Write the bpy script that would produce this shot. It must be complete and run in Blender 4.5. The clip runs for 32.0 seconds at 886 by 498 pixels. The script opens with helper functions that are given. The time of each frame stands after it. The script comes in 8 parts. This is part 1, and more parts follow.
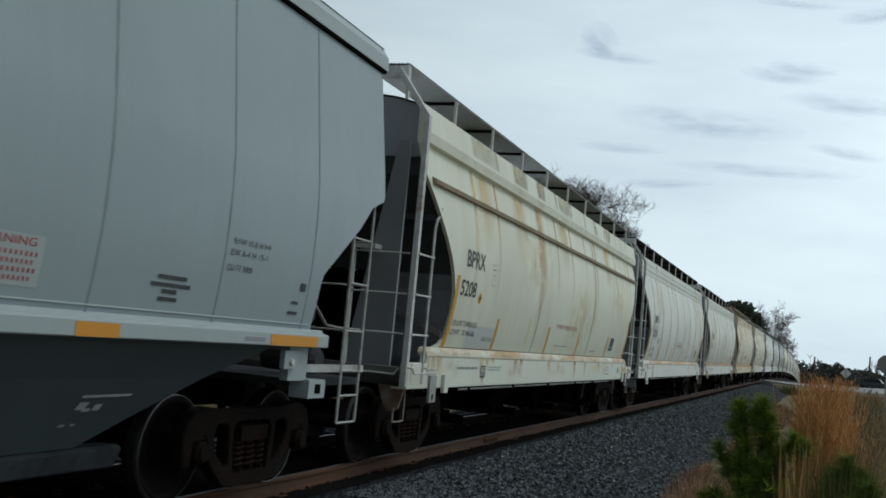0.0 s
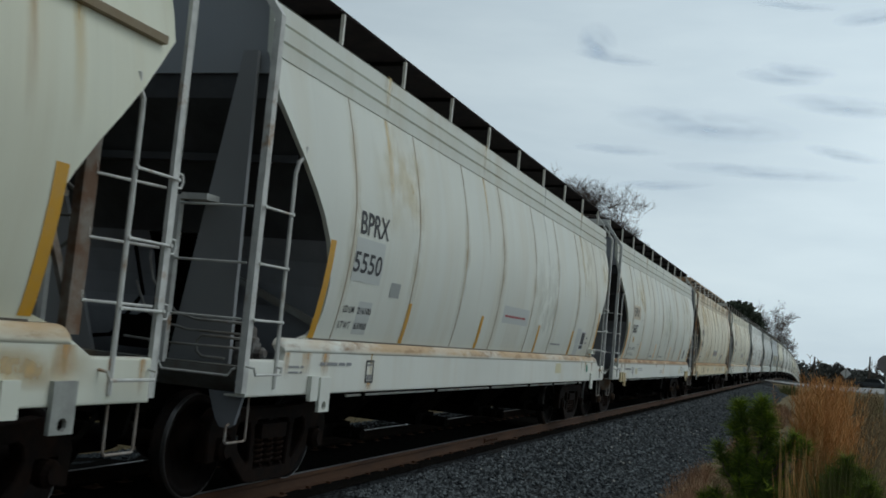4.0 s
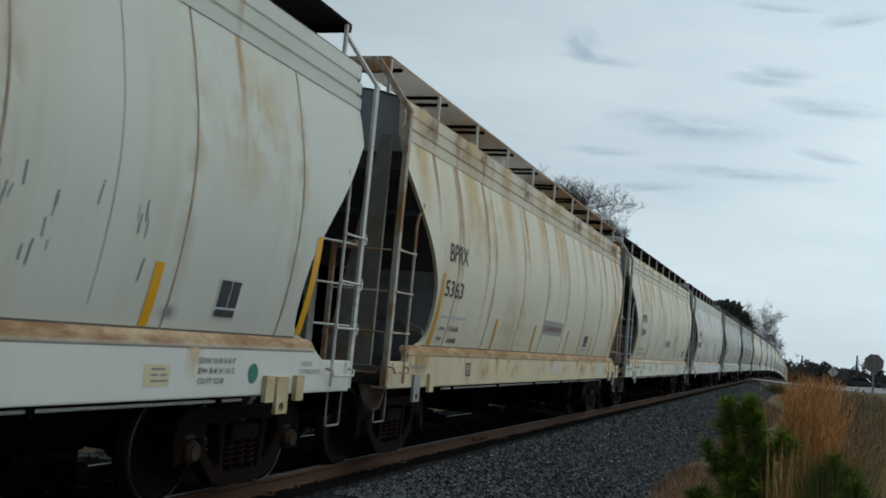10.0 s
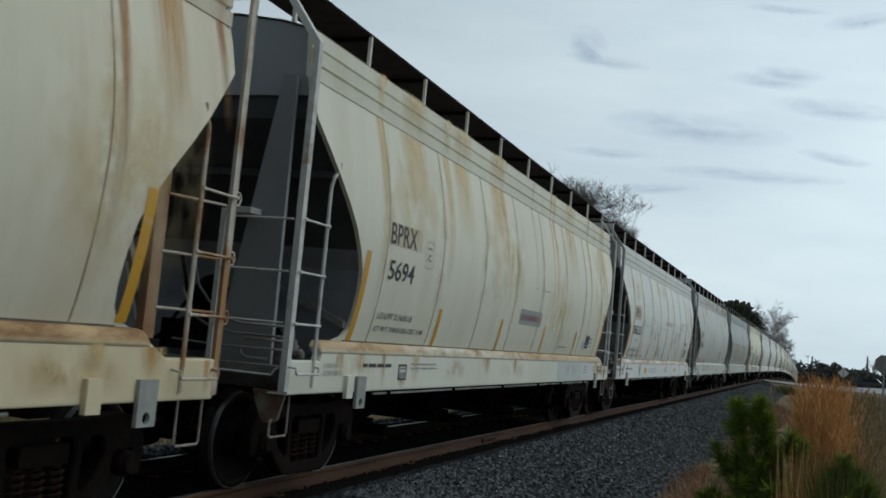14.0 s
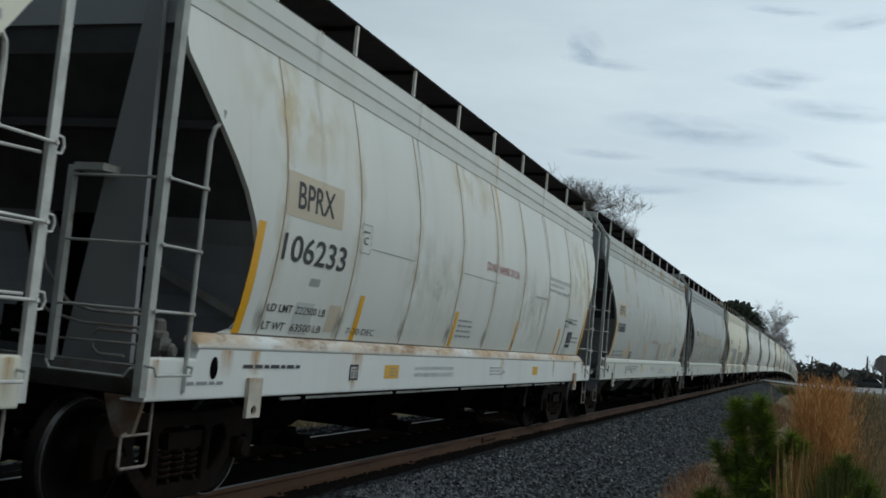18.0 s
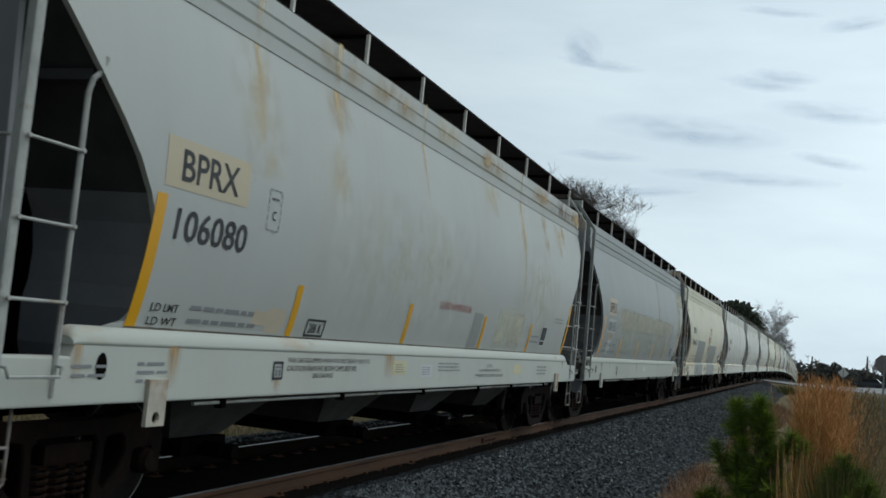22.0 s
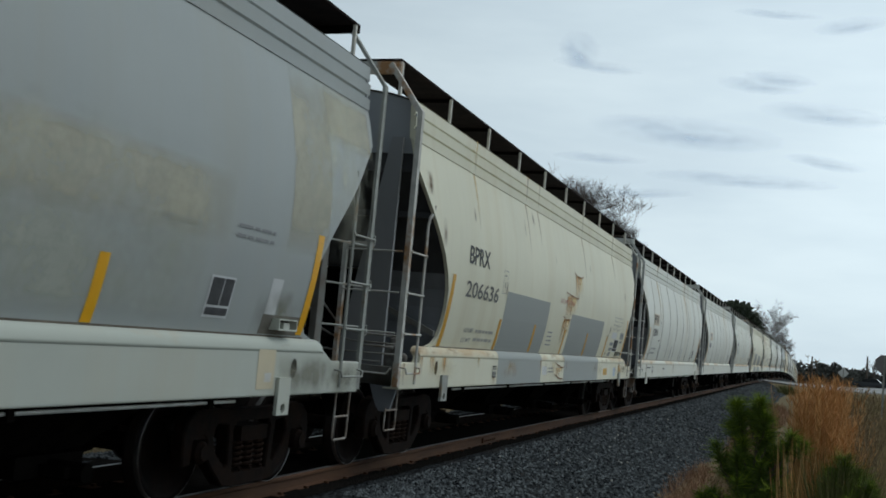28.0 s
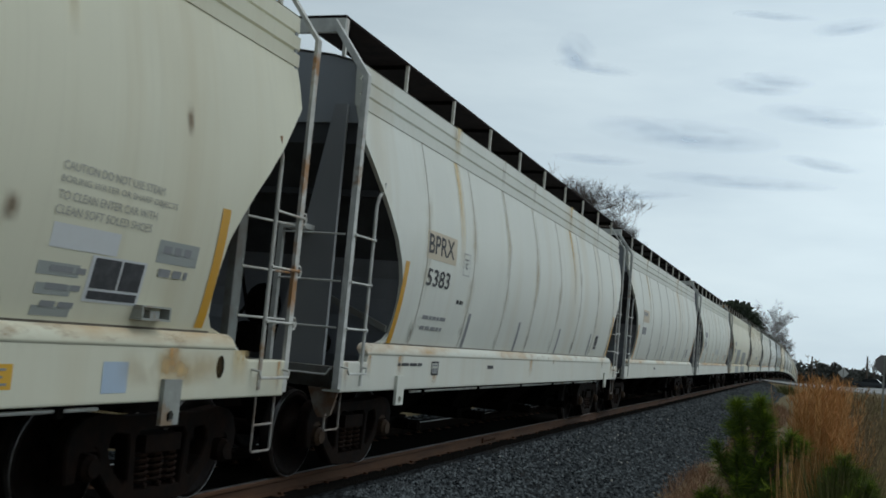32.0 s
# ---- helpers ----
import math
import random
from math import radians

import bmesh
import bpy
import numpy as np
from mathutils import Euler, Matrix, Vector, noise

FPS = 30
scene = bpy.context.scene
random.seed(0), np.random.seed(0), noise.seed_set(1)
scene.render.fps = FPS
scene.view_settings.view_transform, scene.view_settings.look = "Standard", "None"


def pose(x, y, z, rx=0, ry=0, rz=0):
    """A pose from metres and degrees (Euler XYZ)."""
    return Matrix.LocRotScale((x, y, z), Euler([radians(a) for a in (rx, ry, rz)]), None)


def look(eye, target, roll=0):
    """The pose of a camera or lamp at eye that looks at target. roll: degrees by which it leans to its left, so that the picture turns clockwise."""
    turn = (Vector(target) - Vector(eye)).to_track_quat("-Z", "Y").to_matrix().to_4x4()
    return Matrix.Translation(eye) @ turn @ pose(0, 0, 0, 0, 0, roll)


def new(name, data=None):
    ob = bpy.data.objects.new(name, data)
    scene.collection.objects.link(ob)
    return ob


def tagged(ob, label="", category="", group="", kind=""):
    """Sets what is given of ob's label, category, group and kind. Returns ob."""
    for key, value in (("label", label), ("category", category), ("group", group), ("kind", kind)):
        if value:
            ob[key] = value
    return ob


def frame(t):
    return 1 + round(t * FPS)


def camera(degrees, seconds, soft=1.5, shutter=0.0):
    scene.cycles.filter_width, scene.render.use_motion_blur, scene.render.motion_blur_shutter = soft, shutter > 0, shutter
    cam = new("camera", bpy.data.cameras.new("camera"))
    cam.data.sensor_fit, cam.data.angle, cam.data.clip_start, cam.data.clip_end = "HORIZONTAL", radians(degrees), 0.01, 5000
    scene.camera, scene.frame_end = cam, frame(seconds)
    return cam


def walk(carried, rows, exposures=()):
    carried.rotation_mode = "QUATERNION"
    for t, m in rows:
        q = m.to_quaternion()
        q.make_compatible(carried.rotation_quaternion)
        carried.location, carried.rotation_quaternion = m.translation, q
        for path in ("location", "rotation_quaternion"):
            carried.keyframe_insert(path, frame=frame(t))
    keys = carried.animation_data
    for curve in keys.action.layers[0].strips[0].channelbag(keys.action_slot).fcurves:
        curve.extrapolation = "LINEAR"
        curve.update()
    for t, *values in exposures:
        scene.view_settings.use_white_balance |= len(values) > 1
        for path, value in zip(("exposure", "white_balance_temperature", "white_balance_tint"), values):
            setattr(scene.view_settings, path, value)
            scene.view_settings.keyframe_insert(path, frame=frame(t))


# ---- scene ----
from mathutils.geometry import tessellate_polygon

# Camera: held still, with one small nudge at about ten seconds.
EYE = (0.0, 0.0, 1.604)
TILT, TURN, LEAN = 4.97, 19.539, 5.278


def aim(turn, tilt=TILT):
    a, b = radians(turn), radians(tilt)
    way = (-math.sin(a) * math.cos(b), math.cos(a) * math.cos(b), math.sin(b))
    return look(EYE, tuple(e + w for e, w in zip(EYE, way)), LEAN)


cam = camera(46.956, 32.0, soft=1.7, shutter=0.12)
EXPOSURES = ((0.0, -0.21), (1.0, -0.22), (2.0, -0.43), (3.0, -0.52), (4.0, -0.44), (4.5, -0.40), (6.5, -0.50), (7.0, -0.50), (8.0, -0.29), (9.0, -0.38), (10.0, -0.40), (12.0, -0.40), (13.0, -0.42), (14.3, -0.34), (16.5, -0.46), (17.0, -0.45), (18.0, -0.37), (19.0, -0.43), (20.0, -0.45), (21.0, -0.44), (22.0, -0.22), (23.0, -0.37), (24.0, -0.33), (25.0, -0.24), (28.0, -0.26), (29.0, -0.26), (30.0, -0.32), (32.0, -0.34))
walk(cam, [(0.0, aim(TURN)), (9.7, aim(TURN)), (10.0, aim(TURN - 0.62)), (10.4, aim(TURN - 0.10)), (11.0, aim(TURN - 0.12)), (32.0, aim(TURN - 0.12))], EXPOSURES)

# ---- world, sun ----
world = bpy.data.worlds.new("sky")
scene.world = world
world.use_nodes = True
wn, wl = world.node_tree.nodes, world.node_tree.links
wn.clear()


def wnode(kind, **kw):
    n = wn.new(kind)
    for k, v in kw.items():
        n.inputs[k].default_value = v
    return n


SUN_TILT, SUN_TURN = 60.0, 78.0          # height over the horizon, bearing clockwise from ahead
sky = wn.new("ShaderNodeTexSky")
sky.sky_type, sky.sun_disc = "NISHITA", False
sky.sun_elevation, sky.sun_rotation = radians(SUN_TILT), radians(SUN_TURN)
coord = wn.new("ShaderNodeTexCoord")
mapn = wn.new("ShaderNodeMapping")
mapn.inputs["Scale"].default_value = (1.0, 1.0, 4.5)
mapn.inputs["Rotation"].default_value = (0.0, 0.10, 0.3)
wl.new(coord.outputs["Generated"], mapn.inputs["Vector"])
n1 = wnode("ShaderNodeTexNoise", Scale=2.2, Detail=5.0, Roughness=0.55)
wl.new(mapn.outputs[0], n1.inputs["Vector"])
ramp = wn.new("ShaderNodeValToRGB")
ramp.color_ramp.elements[0].position, ramp.color_ramp.elements[0].color = 0.30, (0.495, 0.605, 0.675, 1)
ramp.color_ramp.elements[1].position, ramp.color_ramp.elements[1].color = 0.70, (0.65, 0.765, 0.815, 1)
wl.new(n1.outputs["Fac"], ramp.inputs["Fac"])
bg1 = wnode("ShaderNodeBackground", Strength=0.06)
wl.new(sky.outputs[0], bg1.inputs["Color"])
bg2 = wnode("ShaderNodeBackground", Strength=1.0)
dotn = wn.new("ShaderNodeVectorMath")          # the overcast is brighter towards the hidden sun
dotn.operation = "DOT_PRODUCT"
dotn.inputs[1].default_value = (0.55, 0.78, 0.20)
wl.new(coord.outputs["Generated"], dotn.inputs[0])
glow = wn.new("ShaderNodeMapRange")
for k, v in (("From Min", 0.0), ("From Max", 1.0), ("To Min", 0.57), ("To Max", 1.82)):
    glow.inputs[k].default_value = v
wl.new(dotn.outputs["Value"], glow.inputs["Value"])
wl.new(glow.outputs[0], bg2.inputs["Strength"])
wl.new(ramp.outputs[0], bg2.inputs["Color"])
mixw = wnode("ShaderNodeMixShader", Fac=0.88)
outw = wn.new("ShaderNodeOutputWorld")
wl.new(bg1.outputs[0], mixw.inputs[1])
wl.new(bg2.outputs[0], mixw.inputs[2])
wl.new(mixw.outputs[0], outw.inputs["Surface"])

sun = new("sun", bpy.data.lights.new("sun", "SUN"))
sun.data.energy, sun.data.angle, sun.data.color = 0.80, radians(30), (1.0, 0.985, 0.95)
sa, sb = radians(SUN_TURN), radians(SUN_TILT)
sun.matrix_world = look((math.sin(sa) * math.cos(sb) * 50, math.cos(sa) * math.cos(sb) * 50, math.sin(sb) * 50), (0, 0, 0))


# ---- materials ----
def material(name):
    m = bpy.data.materials.new(name)
    m.use_nodes = True
    nt = m.node_tree
    return m, nt.nodes, nt.links, nt.nodes["Principled BSDF"]


def noise_at(nodes, links, scale, detail=4.0, stretch=(1, 1, 1), shift=0.0, rough=0.6):
    tc = nodes.new("ShaderNodeTexCoord")
    mp = nodes.new("ShaderNodeMapping")
    mp.inputs["Scale"].default_value = stretch
    mp.inputs["Location"].default_value = (shift, shift * 1.7, shift * 0.3)
    n = nodes.new("ShaderNodeTexNoise")
    n.inputs["Scale"].default_value, n.inputs["Detail"].default_value, n.inputs["Roughness"].default_value = scale, detail, rough
    links.new(tc.outputs["Object"], mp.inputs["Vector"])
    links.new(mp.outputs[0], n.inputs["Vector"])
    return n.outputs["Fac"]


def ramp_of(nodes, links, fac, lo, hi, a=0.0, b=1.0):
    r = nodes.new("ShaderNodeMapRange")
    r.inputs["From Min"].default_value, r.inputs["From Max"].default_value = lo, hi
    r.inputs["To Min"].default_value, r.inputs["To Max"].default_value = a, b
    links.new(fac, r.inputs["Value"])
    return r.outputs[0]


def mixed(nodes, links, fac, a, b):
    m = nodes.new("ShaderNodeMix")
    m.data_type = "RGBA"
    if isinstance(fac, (int, float)):
        m.inputs[0].default_value = fac
    else:
        links.new(fac, m.inputs[0])
    for sock, v in ((m.inputs[6], a), (m.inputs[7], b)):
        if isinstance(v, tuple):
            sock.default_value = (*v, 1)
        else:
            links.new(v, sock)
    return m.outputs[2]


def times(nodes, links, a, b):
    m = nodes.new("ShaderNodeMath")
    m.operation = "MULTIPLY"
    for s, v in ((m.inputs[0], a), (m.inputs[1], b)):
        if isinstance(v, (int, float)):
            s.default_value = v
        else:
            links.new(v, s)
    return m.outputs[0]


def bumped(nodes, links, bsdf, fac, strength, dist):
    b = nodes.new("ShaderNodeBump")
    b.inputs["Strength"].default_value, b.inputs["Distance"].default_value = strength, dist
    links.new(fac, b.inputs["Height"])
    links.new(b.outputs[0], bsdf.inputs["Normal"])


RUST = (0.20, 0.085, 0.03)


def ledge_paint(name, base, rust, shift):
    """Sill paint on a dirty shelf: long uneven bands of rust and ochre dust, with bare spots left."""
    m, n, l, p = material(name)
    dust = ramp_of(n, l, noise_at(n, l, 1.0, 5, (1, 0.55, 2.0), shift), 0.62 - 0.34 * rust, 0.80 - 0.30 * rust)
    dark = ramp_of(n, l, noise_at(n, l, 2.2, 6, (1, 0.9, 3.0), shift + 9, 0.7), 0.66 - 0.22 * rust, 0.84 - 0.18 * rust)
    sep = n.new("ShaderNodeSeparateXYZ")
    l.new(n.new("ShaderNodeTexCoord").outputs["Object"], sep.inputs[0])
    shelf = ramp_of(n, l, sep.outputs["Z"], 1.338, 1.392)          # dust lies on the shelf, not on the face below
    dust, dark = times(n, l, dust, shelf), times(n, l, dark, shelf)
    col = mixed(n, l, times(n, l, dust, 0.85), base, (0.50, 0.33, 0.17))
    col = mixed(n, l, times(n, l, dark, 0.9), col, (0.235, 0.125, 0.055))
    l.new(col, p.inputs["Base Color"])
    p.inputs["Roughness"].default_value = 0.75
    p.inputs["Specular IOR Level"].default_value = 0.2
    bumped(n, l, p, noise_at(n, l, 14.0, 4, shift=shift), 0.3, 0.006)
    return m


def paint(name, base, stain=(0.42, 0.33, 0.17), stain_amount=0.35, rust=0.1, grime=0.25, shift=0.0, rough=0.55):
    """Weathered car paint: cloudy fading, streaks that run down, fine grime and specks of rust."""
    m, n, l, p = material(name)
    cloud = ramp_of(n, l, noise_at(n, l, 0.55, 3, shift=shift), 0.35, 0.72, 0, 0.55)
    col = mixed(n, l, cloud, base, tuple(c * 0.86 for c in base))
    streak = ramp_of(n, l, noise_at(n, l, 1.0, 4, (0.4, 1.4, 0.12), shift + 3), 0.48, 0.74)
    col = mixed(n, l, times(n, l, streak, stain_amount), col, stain)
    fine = ramp_of(n, l, noise_at(n, l, 1.0, 6, (1, 14, 0.5), shift + 7), 0.52, 0.80)
    col = mixed(n, l, times(n, l, fine, grime * 0.45), col, tuple(c * 0.55 for c in base))
    blot = ramp_of(n, l, noise_at(n, l, 1.7, 6, (1, 1, 0.6), shift + 11, 0.7), 0.69 - 0.14 * rust, 0.80)
    col = mixed(n, l, times(n, l, blot, min(1.0, rust * 2.5)), col, RUST)
    l.new(col, p.inputs["Base Color"])
    p.inputs["Roughness"].default_value = rough
    p.inputs["Specular IOR Level"].default_value = 0.35
    dents = noise_at(n, l, 1.3, 2, shift=shift + 5)
    bumped(n, l, p, dents, 0.35, 0.03)
    return m


def rough_stuff(name, a, b, scale=6.0, rough=0.85, metal=0.0, bump=0.4, dist=0.01, stretch=(1, 1, 1), spec=0.3):
    m, n, l, p = material(name)
    f = ramp_of(n, l, noise_at(n, l, scale, 6, stretch), 0.32, 0.68)
    l.new(mixed(n, l, f, a, b), p.inputs["Base Color"])
    p.inputs["Roughness"].default_value, p.inputs["Metallic"].default_value = rough, metal
    p.inputs["Specular IOR Level"].default_value = spec
    if bump:
        bumped(n, l, p, noise_at(n, l, scale * 3, 4, stretch), bump, dist)
    return m


def varied(name, a, b, rough=0.8, fine=(20.0, 0.25), trans=0.0):
    """Colour that differs from piece to piece."""
    m, n, l, p = material(name)
    g = n.new("ShaderNodeNewGeometry")
    c1 = mixed(n, l, g.outputs["Random Per Island"], a, b)
    f = ramp_of(n, l, noise_at(n, l, fine[0], 4), 0.3, 0.7, 0, fine[1])
    l.new(mixed(n, l, f, c1, tuple(x * 0.45 for x in a)), p.inputs["Base Color"])
    p.inputs["Roughness"].default_value = rough
    p.inputs["Specular IOR Level"].default_value = 0.25
    if trans:
        p.inputs["Transmission Weight"].default_value = 0.0
        p.inputs["Subsurface Weight"].default_value = 0.0
    return m


def grating(name, a, b, holes):
    """Open steel grating: small square holes between bars."""
    m, n, l, p = material(name)
    l.new(mixed(n, l, ramp_of(n, l, noise_at(n, l, 3.0, 5), 0.35, 0.65), a, b), p.inputs["Base Color"])
    p.inputs["Roughness"].default_value = 0.8
    tc = n.new("ShaderNodeTexCoord")
    sep = n.new("ShaderNodeSeparateXYZ")
    l.new(tc.outputs["Object"], sep.inputs[0])
    flags = []
    for axis, step in (("X", 0.05), ("Y", 0.05)):
        w = n.new("ShaderNodeMath")
        w.operation = "PINGPONG"
        w.inputs[1].default_value = step / 2
        l.new(sep.outputs[axis], w.inputs[0])
        g = n.new("ShaderNodeMath")
        g.operation = "GREATER_THAN"
        g.inputs[1].default_value = step / 2 * (1 - holes)
        l.new(w.outputs[0], g.inputs[0])
        flags.append(g.outputs[0])
    mul = times(n, l, flags[0], flags[1])
    inv = n.new("ShaderNodeMath")
    inv.operation = "SUBTRACT"
    inv.inputs[0].default_value = 1.0
    l.new(mul, inv.inputs[1])
    l.new(inv.outputs[0], p.inputs["Alpha"])
    return m


def flat(name, c, rough=0.6, wear=0.3):
    m, n, l, p = material(name)
    f = ramp_of(n, l, noise_at(n, l, 9.0, 6, rough=0.7), 0.45, 0.75, 0, wear)
    l.new(mixed(n, l, f, c, tuple(0.5 * x + 0.18 for x in c)), p.inputs["Base Color"])
    p.inputs["Roughness"].default_value = rough
    return m


def spotted(name, a, b, scale, lo=0.52, hi=0.64):
    """Paint that has rusted through in patches."""
    m, n, l, p = material(name)
    base = mixed(n, l, ramp_of(n, l, noise_at(n, l, 7.0, 5), 0.35, 0.65), a, tuple(c * 0.75 for c in a))
    l.new(mixed(n, l, ramp_of(n, l, noise_at(n, l, scale, 5, shift=4.0), lo, hi), base, b), p.inputs["Base Color"])
    p.inputs["Roughness"].default_value = 0.7
    return m


M_STEEL = spotted("pale_grey_steel_paint", (0.64, 0.65, 0.62), (0.34, 0.22, 0.13), 3.0, 0.60, 0.70)
M_ENDSILL = rough_stuff("dull_end_sill_paint", (0.19, 0.21, 0.205), (0.12, 0.10, 0.08), 3.0, 0.8)
M_STEP = rough_stuff("worn_step_steel", (0.36, 0.35, 0.33), (0.17, 0.12, 0.085), 5.0, 0.7)
M_GUSSET = spotted("rusting_gusset_paint", (0.25, 0.225, 0.19), (0.14, 0.075, 0.04), 2.6, 0.42, 0.58)
M_WHITE = rough_stuff("white_bracket_paint", (0.72, 0.72, 0.68), (0.50, 0.48, 0.42), 7.0, 0.6, 0, 0.1, 0.003)
# Underframe, truck and wheel colours sunk near black to carry the under-car shade.
M_GRIME_SHADE = rough_stuff("grimy_iron", (0.004, 0.0038, 0.0035), (0.009, 0.008, 0.007), 5.0, 0.9, spec=0.0)
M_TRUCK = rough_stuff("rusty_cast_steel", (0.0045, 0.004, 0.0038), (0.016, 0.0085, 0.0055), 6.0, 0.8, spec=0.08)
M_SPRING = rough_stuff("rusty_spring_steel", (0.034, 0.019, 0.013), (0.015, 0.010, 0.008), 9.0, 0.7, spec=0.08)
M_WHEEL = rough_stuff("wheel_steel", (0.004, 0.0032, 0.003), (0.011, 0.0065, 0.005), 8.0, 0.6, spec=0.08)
M_PIPE = rough_stuff("pale_pipe_paint", (0.29, 0.30, 0.29), (0.16, 0.14, 0.12), 5.0, 0.7)
M_VALVE = rough_stuff("grey_cast_valve", (0.22, 0.22, 0.21), (0.07, 0.055, 0.045), 9.0, 0.75)
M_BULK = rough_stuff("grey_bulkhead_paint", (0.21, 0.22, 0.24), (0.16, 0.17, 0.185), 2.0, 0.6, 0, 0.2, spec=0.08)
# Darker than the bulkhead grey: shade between the cars is in this colour.
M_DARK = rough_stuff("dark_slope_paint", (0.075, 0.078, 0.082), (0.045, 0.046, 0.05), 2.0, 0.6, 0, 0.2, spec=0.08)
# Near black for the shaded underside of the boards, applied to every face.
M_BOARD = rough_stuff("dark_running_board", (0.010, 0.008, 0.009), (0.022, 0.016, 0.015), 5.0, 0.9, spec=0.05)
M_BOARD_RUST = grating("rusty_running_board", (0.30, 0.19, 0.11), (0.40, 0.29, 0.19), 0.52)
M_BOARD_GREY = grating("grey_running_board", (0.10, 0.10, 0.10), (0.16, 0.155, 0.145), 0.45)
M_ORANGE = flat("amber_reflector", (0.80, 0.40, 0.006), 0.4, 0.06)
M_OCHRE = flat("worn_amber_reflector", (0.60, 0.31, 0.015), 0.5, 0.25)
M_INK = flat("black_lettering", (0.035, 0.037, 0.042), 0.7, 0.25)
M_GREYINK = flat("dull_grey_lettering", (0.12, 0.122, 0.12), 0.7, 0.35)
M_FAINT = flat("faded_lettering", (0.24, 0.25, 0.26), 0.7, 0.5)
M_RED = flat("red_lettering", (0.36, 0.055, 0.06), 0.7, 0.3)
M_YELLOW = flat("yellow_label", (0.63, 0.59, 0.37), 0.6, 0.3)
M_GOLD = flat("amber_label", (0.66, 0.37, 0.03), 0.6, 0.2)
M_GREEN = flat("green_dot_paint", (0.02, 0.20, 0.13), 0.6, 0.1)
M_BLUE = flat("pale_blue_label", (0.40, 0.50, 0.62), 0.6, 0.2)
M_PGREY = flat("grey_patch_paint", (0.315, 0.338, 0.325), 0.6, 0.2)
M_PTEAL = flat("pale_green_patch_paint", (0.53, 0.56, 0.54), 0.6, 0.2)
M_PCREAM = flat("cream_patch_paint", (0.58, 0.51, 0.36), 0.6, 0.25)
M_PTAN = flat("tan_patch_paint", (0.56, 0.49, 0.37), 0.6, 0.3)
M_PWHITE = flat("white_patch_paint", (0.60, 0.62, 0.63), 0.6, 0.2)
M_PDARK = flat("dark_patch_paint", (0.13, 0.12, 0.10), 0.7, 0.3)
M_RUSTLINE = rough_stuff("crack_rust", (0.22, 0.10, 0.035), (0.13, 0.05, 0.02), 14.0)
M_RAILSIDE = rough_stuff("rusty_rail", (0.112, 0.053, 0.026), (0.062, 0.031, 0.018), 4.0, 0.85, 0, 0.3, 0.003, (1, 0.2, 1))
# Darker copy of the rusty rail: the far rail's shade in its colour.
M_RAILSHADE = rough_stuff("shaded_rail", (0.020, 0.013, 0.009), (0.011, 0.008, 0.006), 4.0, 0.85, 0, 0.3, 0.003, (1, 0.2, 1), spec=0.05)
M_RAILTOP = rough_stuff("polished_rail_head", (0.26, 0.255, 0.25), (0.17, 0.165, 0.16), 4.0, 0.42, 0.9, 0.05)
M_TIE = rough_stuff("creosoted_wood", (0.015, 0.012, 0.01), (0.03, 0.024, 0.019), 6.0, 0.9, 0, 0.6, 0.01, (0.3, 2, 2), spec=0.0)


def streak_paint(name, colour, power, comb=(3, 22, 1.2), bare=0.15):
    """Rust that has run down from a joint: strong at its top, thin at its edges, gone at its foot."""
    m, n, l, p = material(name)
    p.inputs["Base Color"].default_value = (*colour, 1)
    p.inputs["Roughness"].default_value = 0.8
    tc = n.new("ShaderNodeTexCoord")
    sep = n.new("ShaderNodeSeparateXYZ")
    l.new(tc.outputs["Generated"], sep.inputs[0])
    tri = n.new("ShaderNodeMath")
    tri.operation = "PINGPONG"
    tri.inputs[1].default_value = 0.5
    l.new(sep.outputs["Y"], tri.inputs[0])
    across = ramp_of(n, l, tri.outputs[0], 0.0, 0.38)
    down = ramp_of(n, l, sep.outputs["Z"], 0.0, 0.9)
    grain = ramp_of(n, l, noise_at(n, l, 1.0, 5, comb, rough=0.65), 0.30, 0.62, bare, 1.0)
    l.new(times(n, l, times(n, l, times(n, l, across, down), grain), power), p.inputs["Alpha"])
    return m


M_RUN = streak_paint("brown_rust_run", (0.60, 0.33, 0.10), 0.7)
M_RUN_DARK = streak_paint("dark_rust_run", (0.42, 0.19, 0.06), 0.9)
M_RUN_PALE = streak_paint("ochre_rust_run", (0.78, 0.58, 0.28), 0.62, (2, 6, 0.5), 0.45)
M_RUN_GREY = streak_paint("grey_dirt_run", (0.62, 0.59, 0.50), 0.45)
M_SEAM = rough_stuff("dirty_weld", (0.26, 0.19, 0.12), (0.44, 0.37, 0.27), 3.0, 0.8, 0, 0.2, 0.004)
# Shadow line painted along the joint at the side sheet's foot.
M_JOINTSHADE = rough_stuff("joint_shadow", (0.07, 0.062, 0.05), (0.16, 0.14, 0.11), 4.0, 0.9, 0, 0)
M_SEAM_MID = rough_stuff("dull_weld", (0.33, 0.28, 0.21), (0.45, 0.41, 0.33), 3.0, 0.8, 0, 0.2, 0.004)
M_SEAM_GREY = rough_stuff("grey_weld", (0.215, 0.26, 0.27), (0.265, 0.32, 0.33), 3.0, 0.8, 0, 0.2, 0.004)
M_SEAM_PALE = rough_stuff("faint_weld", (0.40, 0.38, 0.33), (0.48, 0.47, 0.43), 3.0, 0.8, 0, 0.2, 0.004)
# Near-black stone: the shade under the train, put into the colour.
M_BEDSHADE = rough_stuff("shaded_track_stone", (0.010, 0.0095, 0.009), (0.024, 0.022, 0.020), 22.0, 1.0, 0, 0.9, 0.04, spec=0.0)


